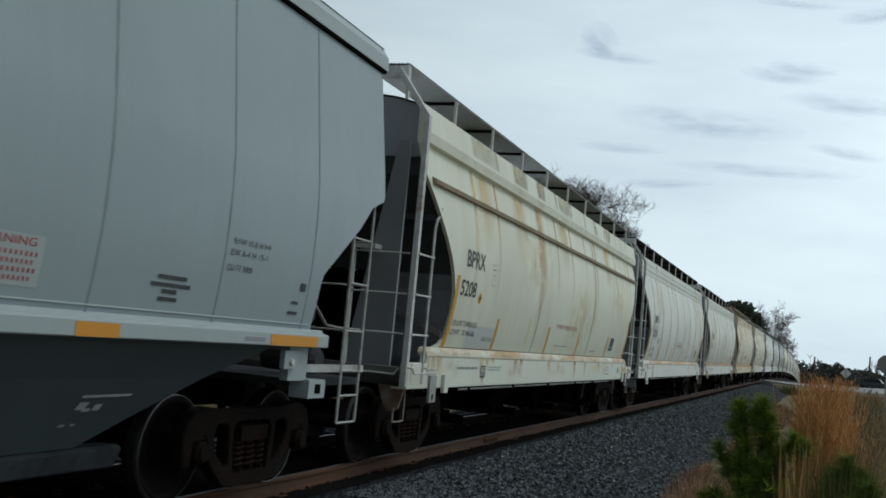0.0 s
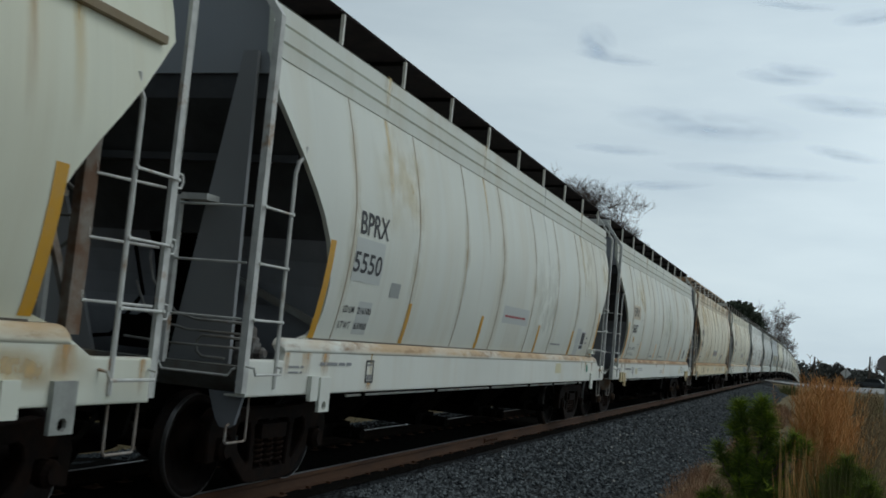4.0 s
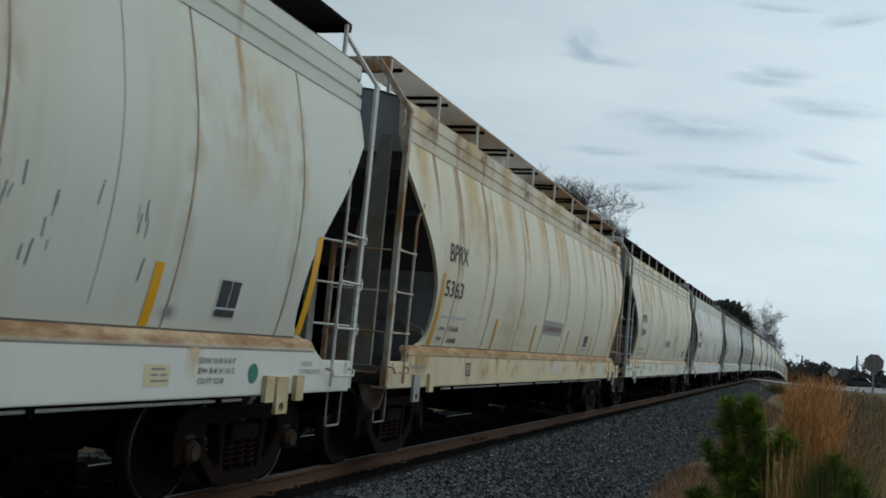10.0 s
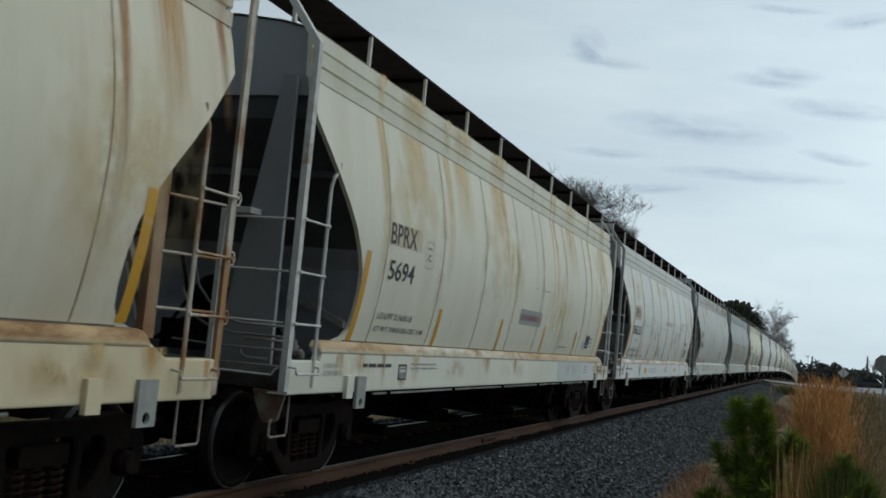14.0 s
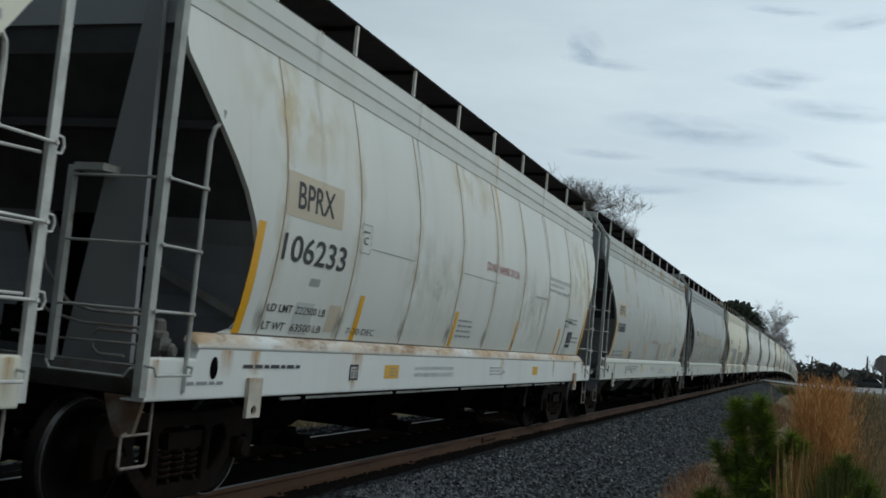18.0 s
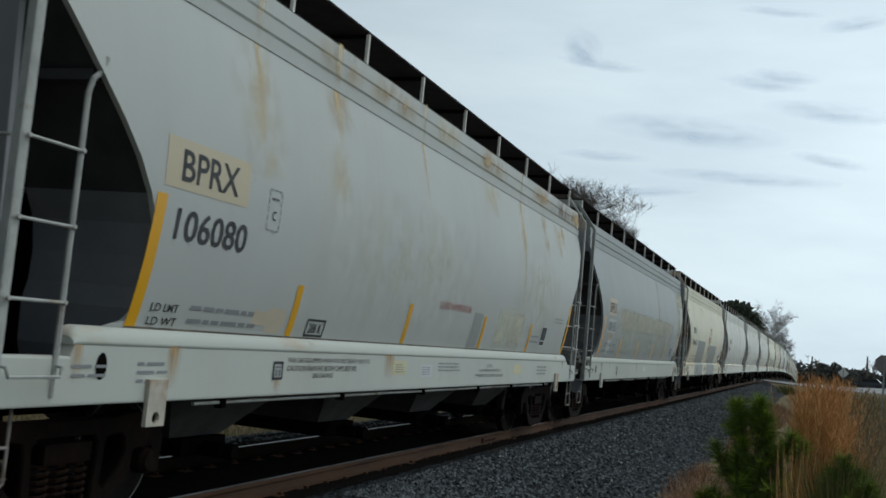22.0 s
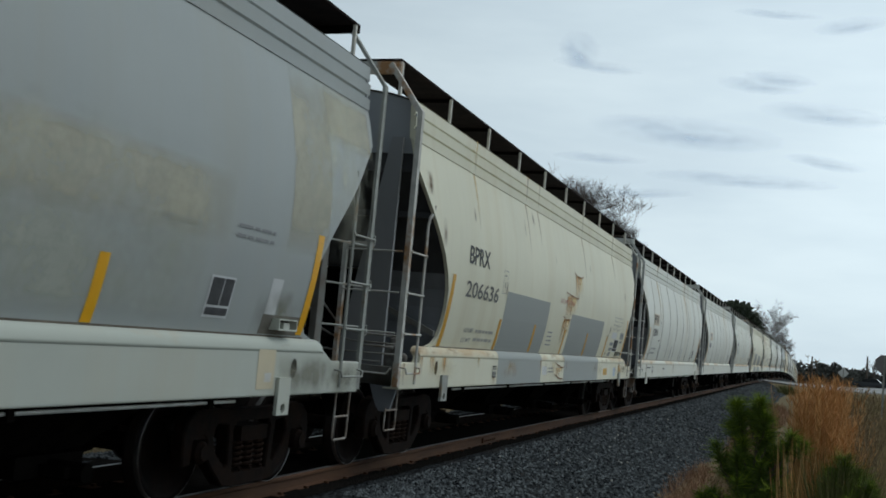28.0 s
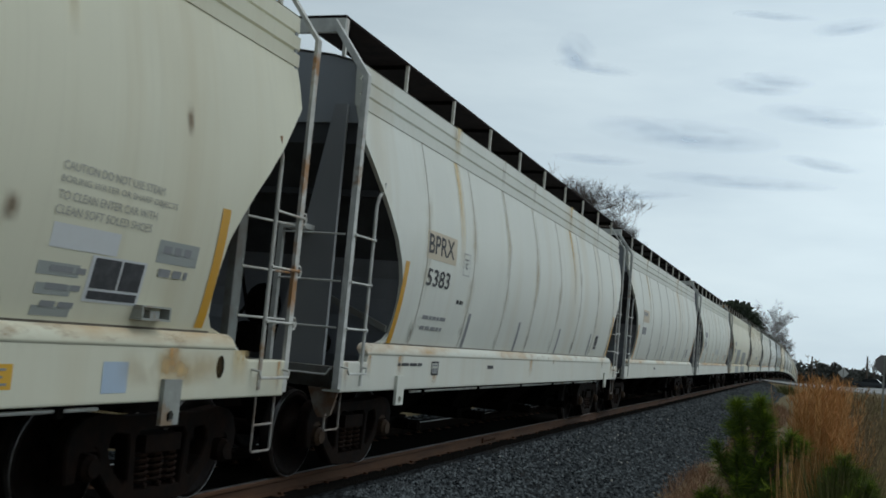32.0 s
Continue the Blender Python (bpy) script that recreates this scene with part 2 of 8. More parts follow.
def soft_patch(name, colour, power):
    """Faded paint with a ragged, thinning edge."""
    m, n, l, p = material(name)
    l.new(mixed(n, l, ramp_of(n, l, noise_at(n, l, 1.6, 6), 0.35, 0.7), colour, tuple(c * 0.82 for c in colour)), p.inputs["Base Color"])
    p.inputs["Roughness"].default_value = 0.65
    tc = n.new("ShaderNodeTexCoord")
    sep = n.new("ShaderNodeSeparateXYZ")
    l.new(tc.outputs["Generated"], sep.inputs[0])
    out = power
    for axis, edge in (("Y", 0.05), ("Z", 0.2)):
        tri = n.new("ShaderNodeMath")
        tri.operation = "PINGPONG"
        tri.inputs[1].default_value = 0.5
        l.new(sep.outputs[axis], tri.inputs[0])
        out = times(n, l, ramp_of(n, l, tri.outputs[0], 0.0, edge), out)
    out = times(n, l, ramp_of(n, l, noise_at(n, l, 1.1, 6, rough=0.7), 0.32, 0.58, 0.25, 1.0), out)
    l.new(out, p.inputs["Alpha"])
    return m


def blotch(name, colour, power):
    """A rust stain that fades out ragged from its middle."""
    m, n, l, p = material(name)
    l.new(mixed(n, l, ramp_of(n, l, noise_at(n, l, 9.0, 5), 0.35, 0.65), colour, tuple(c * 0.85 for c in colour)), p.inputs["Base Color"])
    p.inputs["Roughness"].default_value = 0.8
    tc = n.new("ShaderNodeTexCoord")
    sep = n.new("ShaderNodeSeparateXYZ")
    l.new(tc.outputs["Generated"], sep.inputs[0])
    out = power
    for axis in ("Y", "Z"):
        tri = n.new("ShaderNodeMath")
        tri.operation = "PINGPONG"
        tri.inputs[1].default_value = 0.5
        l.new(sep.outputs[axis], tri.inputs[0])
        out = times(n, l, ramp_of(n, l, tri.outputs[0], 0.0, 0.42), out)
    out = times(n, l, ramp_of(n, l, noise_at(n, l, 2.6, 5, (1, 1.1, 0.8), rough=0.6), 0.40, 0.66, 0.0, 1.0), out)
    l.new(out, p.inputs["Alpha"])
    return m


M_BLOT = blotch("brown_rust_blotch", (0.62, 0.42, 0.18), 0.8)
M_BLOT_PALE = blotch("ochre_stain_blotch", (0.84, 0.68, 0.38), 0.5)
M_BLOT_DARK = blotch("dark_rust_blotch", (0.17, 0.085, 0.04), 1.0)
M_BLOT_GREEN = blotch("greenish_dirt_blotch", (0.80, 0.81, 0.67), 0.45)
M_BLOT_BLUE = blotch("blue_paint_smear", (0.16, 0.20, 0.28), 0.7)
M_BLUEDRIP = flat("blue_paint_drips", (0.17, 0.21, 0.29), 0.6, 0.2)
M_PALEINK = flat("worn_grey_lettering", (0.36, 0.36, 0.33), 0.7, 0.4)
M_FOOT = blotch("grime_at_seam_foot", (0.36, 0.35, 0.31), 0.8)
M_HALO = blotch("seam_stain", (0.72, 0.58, 0.36), 0.42)
M_CAP = rough_stuff("ochre_bearing_cap", (0.065, 0.036, 0.018), (0.03, 0.018, 0.011), 9.0, 0.8)
M_BLOT_RED = blotch("red_paint_smear", (0.36, 0.05, 0.055), 1.0)
M_BLOT_GRIME = blotch("olive_grime_blotch", (0.27, 0.265, 0.21), 0.85)
M_BLOT_GREY = blotch("grey_dirt_blotch", (0.76, 0.76, 0.69), 0.45)


# ---- mesh helpers ----
class Shape:
    """Corners and faces of one mesh."""

    def __init__(self):
        self.v, self.f, self.smooth = [], [], False

    def box(self, x0, x1, y0, y1, z0, z1):
        b = len(self.v)
        self.v += [(x, y, z) for z in (z0, z1) for y in (y0, y1) for x in (x0, x1)]
        self.f += [tuple(b + i for i in q) for q in ((0, 2, 3, 1), (4, 5, 7, 6), (0, 1, 5, 4), (2, 6, 7, 3), (0, 4, 6, 2), (1, 3, 7, 5))]
        return self

    def prism(self, loop, axis, a, b):
        """A loop of two numbers swept along x, y or z from a to b."""
        def put(p, w):
            return {"x": (w, p[0], p[1]), "y": (p[0], w, p[1]), "z": (p[0], p[1], w)}[axis]
        n, o = len(loop), len(self.v)
        self.v += [put(p, a) for p in loop] + [put(p, b) for p in loop]
        self.f += [tuple(range(o + n - 1, o - 1, -1)), tuple(range(o + n, o + 2 * n))]
        self.f += [(o + i, o + (i + 1) % n, o + n + (i + 1) % n, o + n + i) for i in range(n)]
        return self

    def tube(self, pts, r, n=6, r1=None):
        """A round bar along points."""
        o = len(self.v)
        pts = [Vector(p) for p in pts]
        last = len(pts) - 1
        side = None
        for i, p in enumerate(pts):
            d = (pts[min(i + 1, last)] - pts[max(i - 1, 0)]).normalized()
            if side is None:
                side = d.orthogonal().normalized()
            side = (side - d * side.dot(d)).normalized()
            up = d.cross(side)
            rr = r if r1 is None else r + (r1 - r) * i / last
            for k in range(n):
                a = 2 * math.pi * k / n
                self.v.append(tuple(p + (side * math.cos(a) + up * math.sin(a)) * rr))
        for i in range(last):
            for k in range(n):
                a, b = o + i * n + k, o + i * n + (k + 1) % n
                self.f.append((a, b, b + n, a + n))
        self.f += [tuple(range(o + n - 1, o - 1, -1)), tuple(range(o + last * n, o + last * n + n))]
        return self

    def grid(self, rows):
        """Quads between rows of equally many points."""
        o, w = len(self.v), len(rows[0])
        for r in rows:
            self.v += [tuple(p) for p in r]
        self.f += [(o + i * w + j, o + i * w + j + 1, o + (i + 1) * w + j + 1, o + (i + 1) * w + j) for i in range(len(rows) - 1) for j in range(w - 1)]
        return self

    def lathe(self, prof, centre, axis="x", n=24):
        """A profile of (along, radius) turned about an axis through centre."""
        rows = []
        for k in range(n + 1):
            a = 2 * math.pi * k / n
            row = []
            for u, r in prof:
                c, s = r * math.cos(a), r * math.sin(a)
                d = {"x": (u, c, s), "y": (c, u, s), "z": (c, s, u)}[axis]
                row.append(tuple(x + y for x, y in zip(centre, d)))
            rows.append(row)
        return self.grid(rows)

    def mesh(self, name, mat=None, smooth=None):
        me = bpy.data.meshes.new(name)
        me.from_pydata(self.v, [], self.f)
        me.materials.append(mat)
        if self.smooth if smooth is None else smooth:
            me.shade_smooth()
        me.update()
        return me


def part(name, shape, mat, parent=None, label="", smooth=None):
    """Links a shape, or a mesh made before, as one object under a thing or a part."""
    me = shape.mesh(name, mat, smooth) if isinstance(shape, Shape) else shape
    ob = new(name, me)
    if parent:
        ob.parent = parent
    ob.material_slots[0].link = "OBJECT"
    ob.material_slots[0].material = mat
    if label:
        ob["label"] = label
    return ob


def thing(name, label, category, group="", kind=""):
    return tagged(new(name), label, category, group, kind)


# ---- the line of the track ----
CENTRE = -5.781


def bend(y):
    return 0.0195 * 6 * math.log1p(math.exp(min(60.0, (y - 20.0) / 6)))


RISE = ((-400, 0), (0, 0), (30, 0.03), (60, 0.16), (90, 0.28), (120, 0.34), (145, 0.36), (165, 0.27), (185, 0.10), (205, -0.2), (225, -0.6), (245, -1.15), (270, -2.0), (300, -3.2), (420, -8.5), (900, -14), (3000, -14))


def rise(y):
    return sum(float(np.interp(y + d, [p[0] for p in RISE], [p[1] for p in RISE])) for d in (-12, -6, 0, 6, 12)) / 5


def track(y):
    return Vector((CENTRE + bend(y), y, rise(y)))


TIMES = np.linspace(-1, 33, 3401)
SPEED = np.interp(TIMES, (0, 4, 7.7, 11, 14, 18, 21.6, 25, 28.4, 32), (5.30, 5.22, 5.15, 5.04, 4.93, 4.72, 4.62, 4.68, 4.79, 4.85))
KERNEL = np.hanning(301) / np.hanning(301).sum()
SPEED = np.convolve(np.pad(SPEED, 150, mode="edge"), KERNEL, "valid")
GONE = np.concatenate([[0], np.cumsum((SPEED[1:] + SPEED[:-1]) * 0.005)])
GONE -= np.interp(0, TIMES, GONE)


def gone(t):
    """Metres that the train has run by t."""
    return float(np.interp(t, TIMES, GONE))


def car_pose(start, t, long=16.35):
    y = start - gone(t)
    a, b = track(y + 1.9), track(y + long - 1.9)
    fore = (b - a).normalized()
    across = fore.cross(Vector((0, 0, 1))).normalized()
    up = across.cross(fore)
    m = Matrix((across, fore, up)).transposed().to_4x4()
    m.translation = a - fore * 1.9
    return m


# ---- ground ----
def road_near(x):
    return float(np.interp(x, (-120, -12, -3, 0, 2, 4.6, 9, 20, 60), (90, 106, 108.5, 102, 101.5, 105, 113, 134, 200)))


def road_far(x):
    return float(np.interp(x, (-120, -12, -3, 0, 6, 15, 60), (100, 116, 118, 120, 139, 186, 320)))


def road_top(x):
    return float(np.interp(x, (-120, -3, 0, 4.6, 9, 20, 60), (0.36, 0.34, 0.27, 0.14, 0.09, 0.02, -0.6)))


def field(x, y):
    """Height of the ground beside the track."""
    u = x - CENTRE - bend(y)
    z = rise(y)
    if u >= 0:
        edge = z - 0.28 - 0.36 * min(1.0, max(0.0, (u - 1.8) / 2.2))
        far = z - 0.64 + 0.35 * min(1.0, max(0.0, (u - 4.3) / 2.5)) + 0.30 * min(1.0, max(0.0, (y - 40) / 50))
        far = min(far, z + 0.02) if y > 60 else far
        h = edge if u < 4.0 else edge + (far - edge) * min(1.0, (u - 4.0) / 3.0)
    else:
        edge = z - 0.28 - 0.25 * min(1.0, max(0.0, (-u - 1.8) / 1.6))
        h = edge + 0.75 * min(1.0, max(0.0, (-u - 3.4) / 4.0))
    if x > 1.5 and y > 40:
        h = min(h, z - 0.28)
    if -14 < x < 60:
        gap = max(road_near(x) - y, y - road_far(x), 0.0)
        if gap == 0.0:
            h = road_top(x) - 0.10
        elif gap < 14:
            h = max(h, road_top(x) - 0.10 - 0.05 * gap)
    return h + 0.05 * noise.noise((x * 0.5, y * 0.5, 0)) * min(1.0, abs(u) / 4)


xs = [-2600, -900, -300, -120, -60, -40, -28, -20] + [-16 + 0.5 * i for i in range(61)] + [16, 20, 28, 40, 60, 120, 300, 900, 2600]
ys = [-2600, -600, -150, -50, -20, -8] + [-4 + 1.0 * i for i in range(60)] + [58 + 4 * i for i in range(60)] + [320, 380, 460, 600, 900, 2600]
M_GROUND, gn, gl, gp = material("dry_grass_ground")
gc = mixed(gn, gl, ramp_of(gn, gl, noise_at(gn, gl, 0.6, 6), 0.35, 0.65), (0.24, 0.185, 0.105), (0.115, 0.10, 0.048))
gc = mixed(gn, gl, ramp_of(gn, gl, noise_at(gn, gl, 9.0, 6), 0.35, 0.7, 0, 0.7), gc, (0.12, 0.082, 0.050))
gl.new(gc, gp.inputs["Base Color"])
gp.inputs["Roughness"].default_value = 0.95
gp.inputs["Specular IOR Level"].default_value = 0.1
bumped(gn, gl, gp, noise_at(gn, gl, 14.0, 6), 0.8, 0.06)
g = Shape().grid([[(x, y, field(x, y)) for x in xs] for y in ys])
g.smooth = True
tagged(part("ground", g, M_GROUND), "flat ground with dry brown winter grass", "ground", kind="structure")

# Ballast: a bed of crushed grey stone under the rails.
M_BALLAST, bn, bl, bp = material("crushed_stone_bed")
tcb = bn.new("ShaderNodeTexCoord")
vor = bn.new("ShaderNodeTexVoronoi")
vor.inputs["Scale"].default_value = 20.0
bl.new(tcb.outputs["Object"], vor.inputs["Vector"])
bc = mixed(bn, bl, ramp_of(bn, bl, vor.outputs["Color"], 0.1, 0.9), (0.014, 0.017, 0.021), (0.070, 0.080, 0.086))
# Cells darken outward: shade in the gaps between stones, as colour.
bc = mixed(bn, bl, ramp_of(bn, bl, vor.outputs["Distance"], 0.25, 0.75, 0, 0.85), bc, (0.008, 0.009, 0.010))
bc = mixed(bn, bl, ramp_of(bn, bl, noise_at(bn, bl, 0.8, 5), 0.52, 0.75, 0, 0.5), bc, (0.045, 0.036, 0.028))
bl.new(bc, bp.inputs["Base Color"])
bp.inputs["Roughness"].default_value = 0.95
bp.inputs["Specular IOR Level"].default_value = 0.08
bumped(bn, bl, bp, vor.outputs["Distance"], 1.0, 0.06)
BED = ((-3.9, -0.62), (-3.3, -0.45), (-2.0, -0.17), (-1.6, -0.13), (-1.25, -0.15), (-0.9, -0.16), (-0.6, -0.17), (0, -0.18), (0.6, -0.17), (0.9, -0.16), (1.3, -0.15), (1.6, -0.13), (2.0, -0.17), (2.6, -0.32), (3.3, -0.48), (3.9, -0.62), (4.15, -0.72))


def bed(u):
    return float(np.interp(u, [b[0] for b in BED], [b[1] for b in BED]))


rows = []
for y in [-60, -30, -12] + [-4 + 0.5 * i for i in range(100)] + [46 + 3 * i for i in range(70)]:
    p = track(y)
    rows.append([(p.x + u + (0.25 * noise.noise((y * 0.35, 3.1, 0)) if abs(u) > 3 else 0), y, p.z + z + 0.02 * noise.noise((u * 2, y * 2, 5))) for u, z in BED])
bal = Shape().grid(rows)
bal.smooth = True
# Extra sheet over the bed that paints the train's shade on the stones.
shade_sheet = Shape().grid([[(track(y).x + u, y, track(y).z + bed(u) + 0.012 + 0.02 * noise.noise((u * 2, y * 2, 5))) for u in (-2.3, -1.9, -1.45, -1.1, -0.55, 0, 0.55, 0.72, 0.9, 1.15)] for y in [-60, -30, -12] + [-4 + 0.5 * i for i in range(100)] + [46 + 3 * i for i in range(50)]])
tagged(part("shaded_ballast", shade_sheet, M_BEDSHADE), "near-black sheet on the ballast standing for the shade under the train", "ballast", kind="structure")
tagged(part("ballast_bed", bal, M_BALLAST), "grey crushed stone ballast bed under the rails", "ballast", kind="structure")

# ---- rails and ties ----
line = thing("railway_track", "rusty steel rails with polished heads on dark wooden ties", "railway track", kind="structure")
RAIL = ((-0.07, -0.17), (0.07, -0.17), (0.07, -0.158), (0.014, -0.135), (0.010, -0.055), (0.035, -0.04), (0.037, -0.010), (0.028, -0.001), (-0.028, -0.001), (-0.037, -0.010), (-0.035, -0.04), (-0.010, -0.055), (-0.014, -0.135), (-0.07, -0.158))
stations = [-60, -20, -8] + [-4 + 2 * i for i in range(30)] + [58 + 6 * i for i in range(60)]
for side in (-0.7525, 0.7525):
    rows = [[(track(y).x + side + a, y, track(y).z + b) for a, b in RAIL + RAIL[:1]] for y in stations]
    rail = part("rail", Shape().grid(rows), M_RAILSIDE if side > 0 else M_RAILSHADE, line)
    rows = [[(track(y).x + side + a, y, track(y).z + b) for a, b in ((-0.026, -0.001), (-0.022, 0.003), (0.016, 0.003), (0.020, -0.001))] for y in stations]
    part("rail_head", Shape().grid(rows), M_RAILTOP, rail, "polished bright running surface")
tie_mesh = Shape().box(-1.3, 1.3, -0.115, 0.115, -0.33, -0.172).mesh("tie", M_TIE)
plate_mesh = Shape().box(-0.18, 0.18, -0.09, 0.09, -0.172, -0.155).box(-0.13, -0.085, -0.07, -0.03, -0.155, -0.13).box(0.085, 0.13, 0.03, 0.07, -0.155, -0.13).mesh("tie_plate", M_RAILSIDE)
for i in range(120):
    y = 2.0 + 0.54 * i + random.uniform(-0.03, 0.03)
    p = track(y)
    tie = part("tie", tie_mesh, M_TIE, line)
    tie.location = (p.x + random.uniform(-0.03, 0.03), y, p.z + random.uniform(-0.004, 0.004))
    tie.rotation_euler = (0, 0, random.uniform(-0.01, 0.01))
    for side in (-0.7525, 0.7525):
        plate = part("tie_plate", plate_mesh, M_RAILSIDE, tie)
        plate.location = (side, 0, 0)
jb = Shape().box(0.018, 0.045, -0.36, 0.36, -0.13, -0.05)
for k in range(6):
    jb.lathe([(0.045, 0.0), (0.045, 0.022), (0.07, 0.022), (0.07, 0.0)], (0, -0.3 + 0.12 * k, -0.09), n=6)
joint = part("joint_bar", jb, M_RAILSIDE, line, "bolted rusty joint bar")
joint.location = (track(17.3).x + 0.7525, 17.3, track(17.3).z)


# ---- covered hopper cars ----
LONG = 16.35
# half width, height and how far the side sheet's end lies from the car's end
PROFILE = ((1.42, 1.47, 1.02), (1.433, 1.515, 1.19), (1.457, 1.60, 1.27), (1.49, 1.75, 1.305), (1.53, 1.97, 1.30), (1.56, 2.20, 1.25), (1.578, 2.40, 1.13), (1.585, 2.62, 0.96), (1.578, 2.83, 0.76), (1.55, 3.08, 0.52), (1.51, 3.30, 0.32), (1.465, 3.52, 0.12), (1.41, 3.74, 0.10), (1.36, 3.92, 0.10))
PZ, PX = [p[1] for p in PROFILE], [p[0] for p in PROFILE]


def skin(z):
    """Half width of the car's side at a height: the sill below, the curved sheet above."""
    return 1.497 if z < 1.40 else float(np.interp(z, PZ, PX))


def both(fn):
    """A shape and the same shape on the other side of the car."""
    s = fn(Shape(), 1)
    return fn(s, -1)


CACHE = {}
# Body paint darkened for plates facing the gap: their shade is in the colour.
M_BRACE = paint("brace_plate_paint", (0.27, 0.28, 0.29), (0.16, 0.15, 0.13), 0.4, 0.1, 0.3, 51)
M_ENDP = paint("end_plate_paint", (0.31, 0.335, 0.36), (0.16, 0.15, 0.13), 0.3, 0.05, 0.3, 52)


def cached(key, make, smooth=False):
    full = f"{key}|{LONG}"
    if full not in CACHE:
        s = make()
        s.smooth = smooth
        CACHE[full] = s.mesh(key.split(":")[0], M_GRIME_SHADE)
    return CACHE[full]


def side_sheet(s):
    rows = []
    n = 30
    for x, z, e in PROFILE:
        rows.append([(s * x, e + (LONG - 2 * e) * j / n, z) for j in range(n + 1)])
    if s < 0:
        rows = [r[::-1] for r in rows]
    sh = Shape().grid(rows)
    for flip, end in ((False, 0), (True, 1)):
        lip = []
        for x, z, e in PROFILE:
            y = LONG - e if end else e
            d = -1 if end else 1
            lip.append([(s * x, y, z), (s * (x - 0.05), y + 0.01 * d, z)])
        sh.grid(lip if (flip == (s > 0)) else [r[::-1] for r in lip])
    return sh


def end_rows(end, low, stations, back=0.0):
    pts = [(3.95, 0.16)] + [(z, e + 0.035) for x, z, e in PROFILE[:0:-1] if 1.55 < z < 3.7] + [(1.30, 1.33), (1.10, 1.40), (0.98, 2.40)]
    rows = []
    for z, y in pts:
        if (z > 2.5 and low) or (z < 2.3 and not low):
            continue
        w = min(skin(max(z, 1.47)) - 0.02, 1.56)
        yy = LONG - y - back if end else y + back
        rows.append([(w * k, yy, z) for k in stations])
    return rows if end else [r[::-1] for r in rows]


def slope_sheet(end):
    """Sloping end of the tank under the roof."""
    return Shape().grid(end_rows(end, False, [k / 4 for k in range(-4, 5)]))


def bulkhead(end, a, b):
    """Upright foot of the tank's end, between two fractions of its half width."""
    return Shape().grid(end_rows(end, True, [a + (b - a) * k / 4 for k in range(5)]))


def bulkhead_recess(end):
    return Shape().grid(end_rows(end, True, [-0.62, 0.0, 0.62], 0.30))


def sheet_angle(end):
    """Angle iron across the sloping end sheet."""
    d, y = (-1, LONG) if end else (1, 0.0)
    return Shape().box(-1.48, 1.48, *sorted((y + d * 0.50, y + d * 0.57)), 3.02, 3.09).box(-1.48, 1.48, *sorted((y + d * 0.572, y + d * 0.66)), 3.02, 3.034)


def sheet_strut():
    """Bar that runs down across the upright end sheet."""
    return Shape().prism([(0.49, 2.05), (0.49, 1.98), (1.42, 1.60), (1.42, 1.67)], "y", 1.20, 1.26)


def rear_strut():
    """Slanted flat bar in the trailing bay."""
    return Shape().prism([(LONG - 0.98, 2.24), (LONG - 0.92, 2.24), (LONG - 0.50, 1.45), (LONG - 0.57, 1.45)], "x", 1.19, 1.23)


def sheet_opening():
    """Dark oval opening in the middle of the upright end sheet, with its rim."""
    ring = [(-0.20 + 0.24 * math.cos(k * math.pi / 8), 1.79 + 0.26 * math.sin(k * math.pi / 8)) for k in range(16)]
    return Shape().prism(ring, "y", 1.272, 1.29)


def end_plate(end):
    y0, y1 = (LONG - 0.13, LONG - 0.17) if end else (0.13, 0.17)
    s = Shape().prism([(-1.37, 3.74), (1.37, 3.74), (1.37, 3.9), (1.34, 4.36), (1.0, 4.45), (0.5, 4.52), (-0.5, 4.52), (-1.0, 4.45), (-1.34, 4.36), (-1.37, 3.9)], "y", min(y0, y1), max(y0, y1))
    return s


def roof():
    arc = [(-1.34, 4.38), (-1.0, 4.47), (-0.5, 4.54), (0, 4.56), (0.5, 4.54), (1.0, 4.47), (1.34, 4.38)]
    n = 6
    s = Shape().grid([[(x, 0.1 + (LONG - 0.2) * j / n, z) for x, z in arc] for j in range(n + 1)])
    return s


def fascia(s):
    loop = [(1.352, 3.90), (1.375, 3.905), (1.375, 4.02), (1.345, 4.035), (1.345, 4.05), (1.365, 4.065), (1.365, 4.18), (1.335, 4.195), (1.335, 4.21), (1.35, 4.225), (1.34, 4.37), (1.30, 4.385), (1.28, 4.30), (1.30, 3.92)]
    return Shape().prism([(s * x, z) for x, z in (loop if s < 0 else loop[::-1])], "y", 0.10, LONG - 0.10)


def plain_fascia(s):
    loop = [(1.352, 3.90), (1.43, 3.93), (1.44, 4.05), (1.36, 4.38), (1.30, 4.385), (1.30, 3.92)]
    return Shape().prism([(s * x, z) for x, z in (loop if s < 0 else loop[::-1])], "y", 0.10, LONG - 0.10)


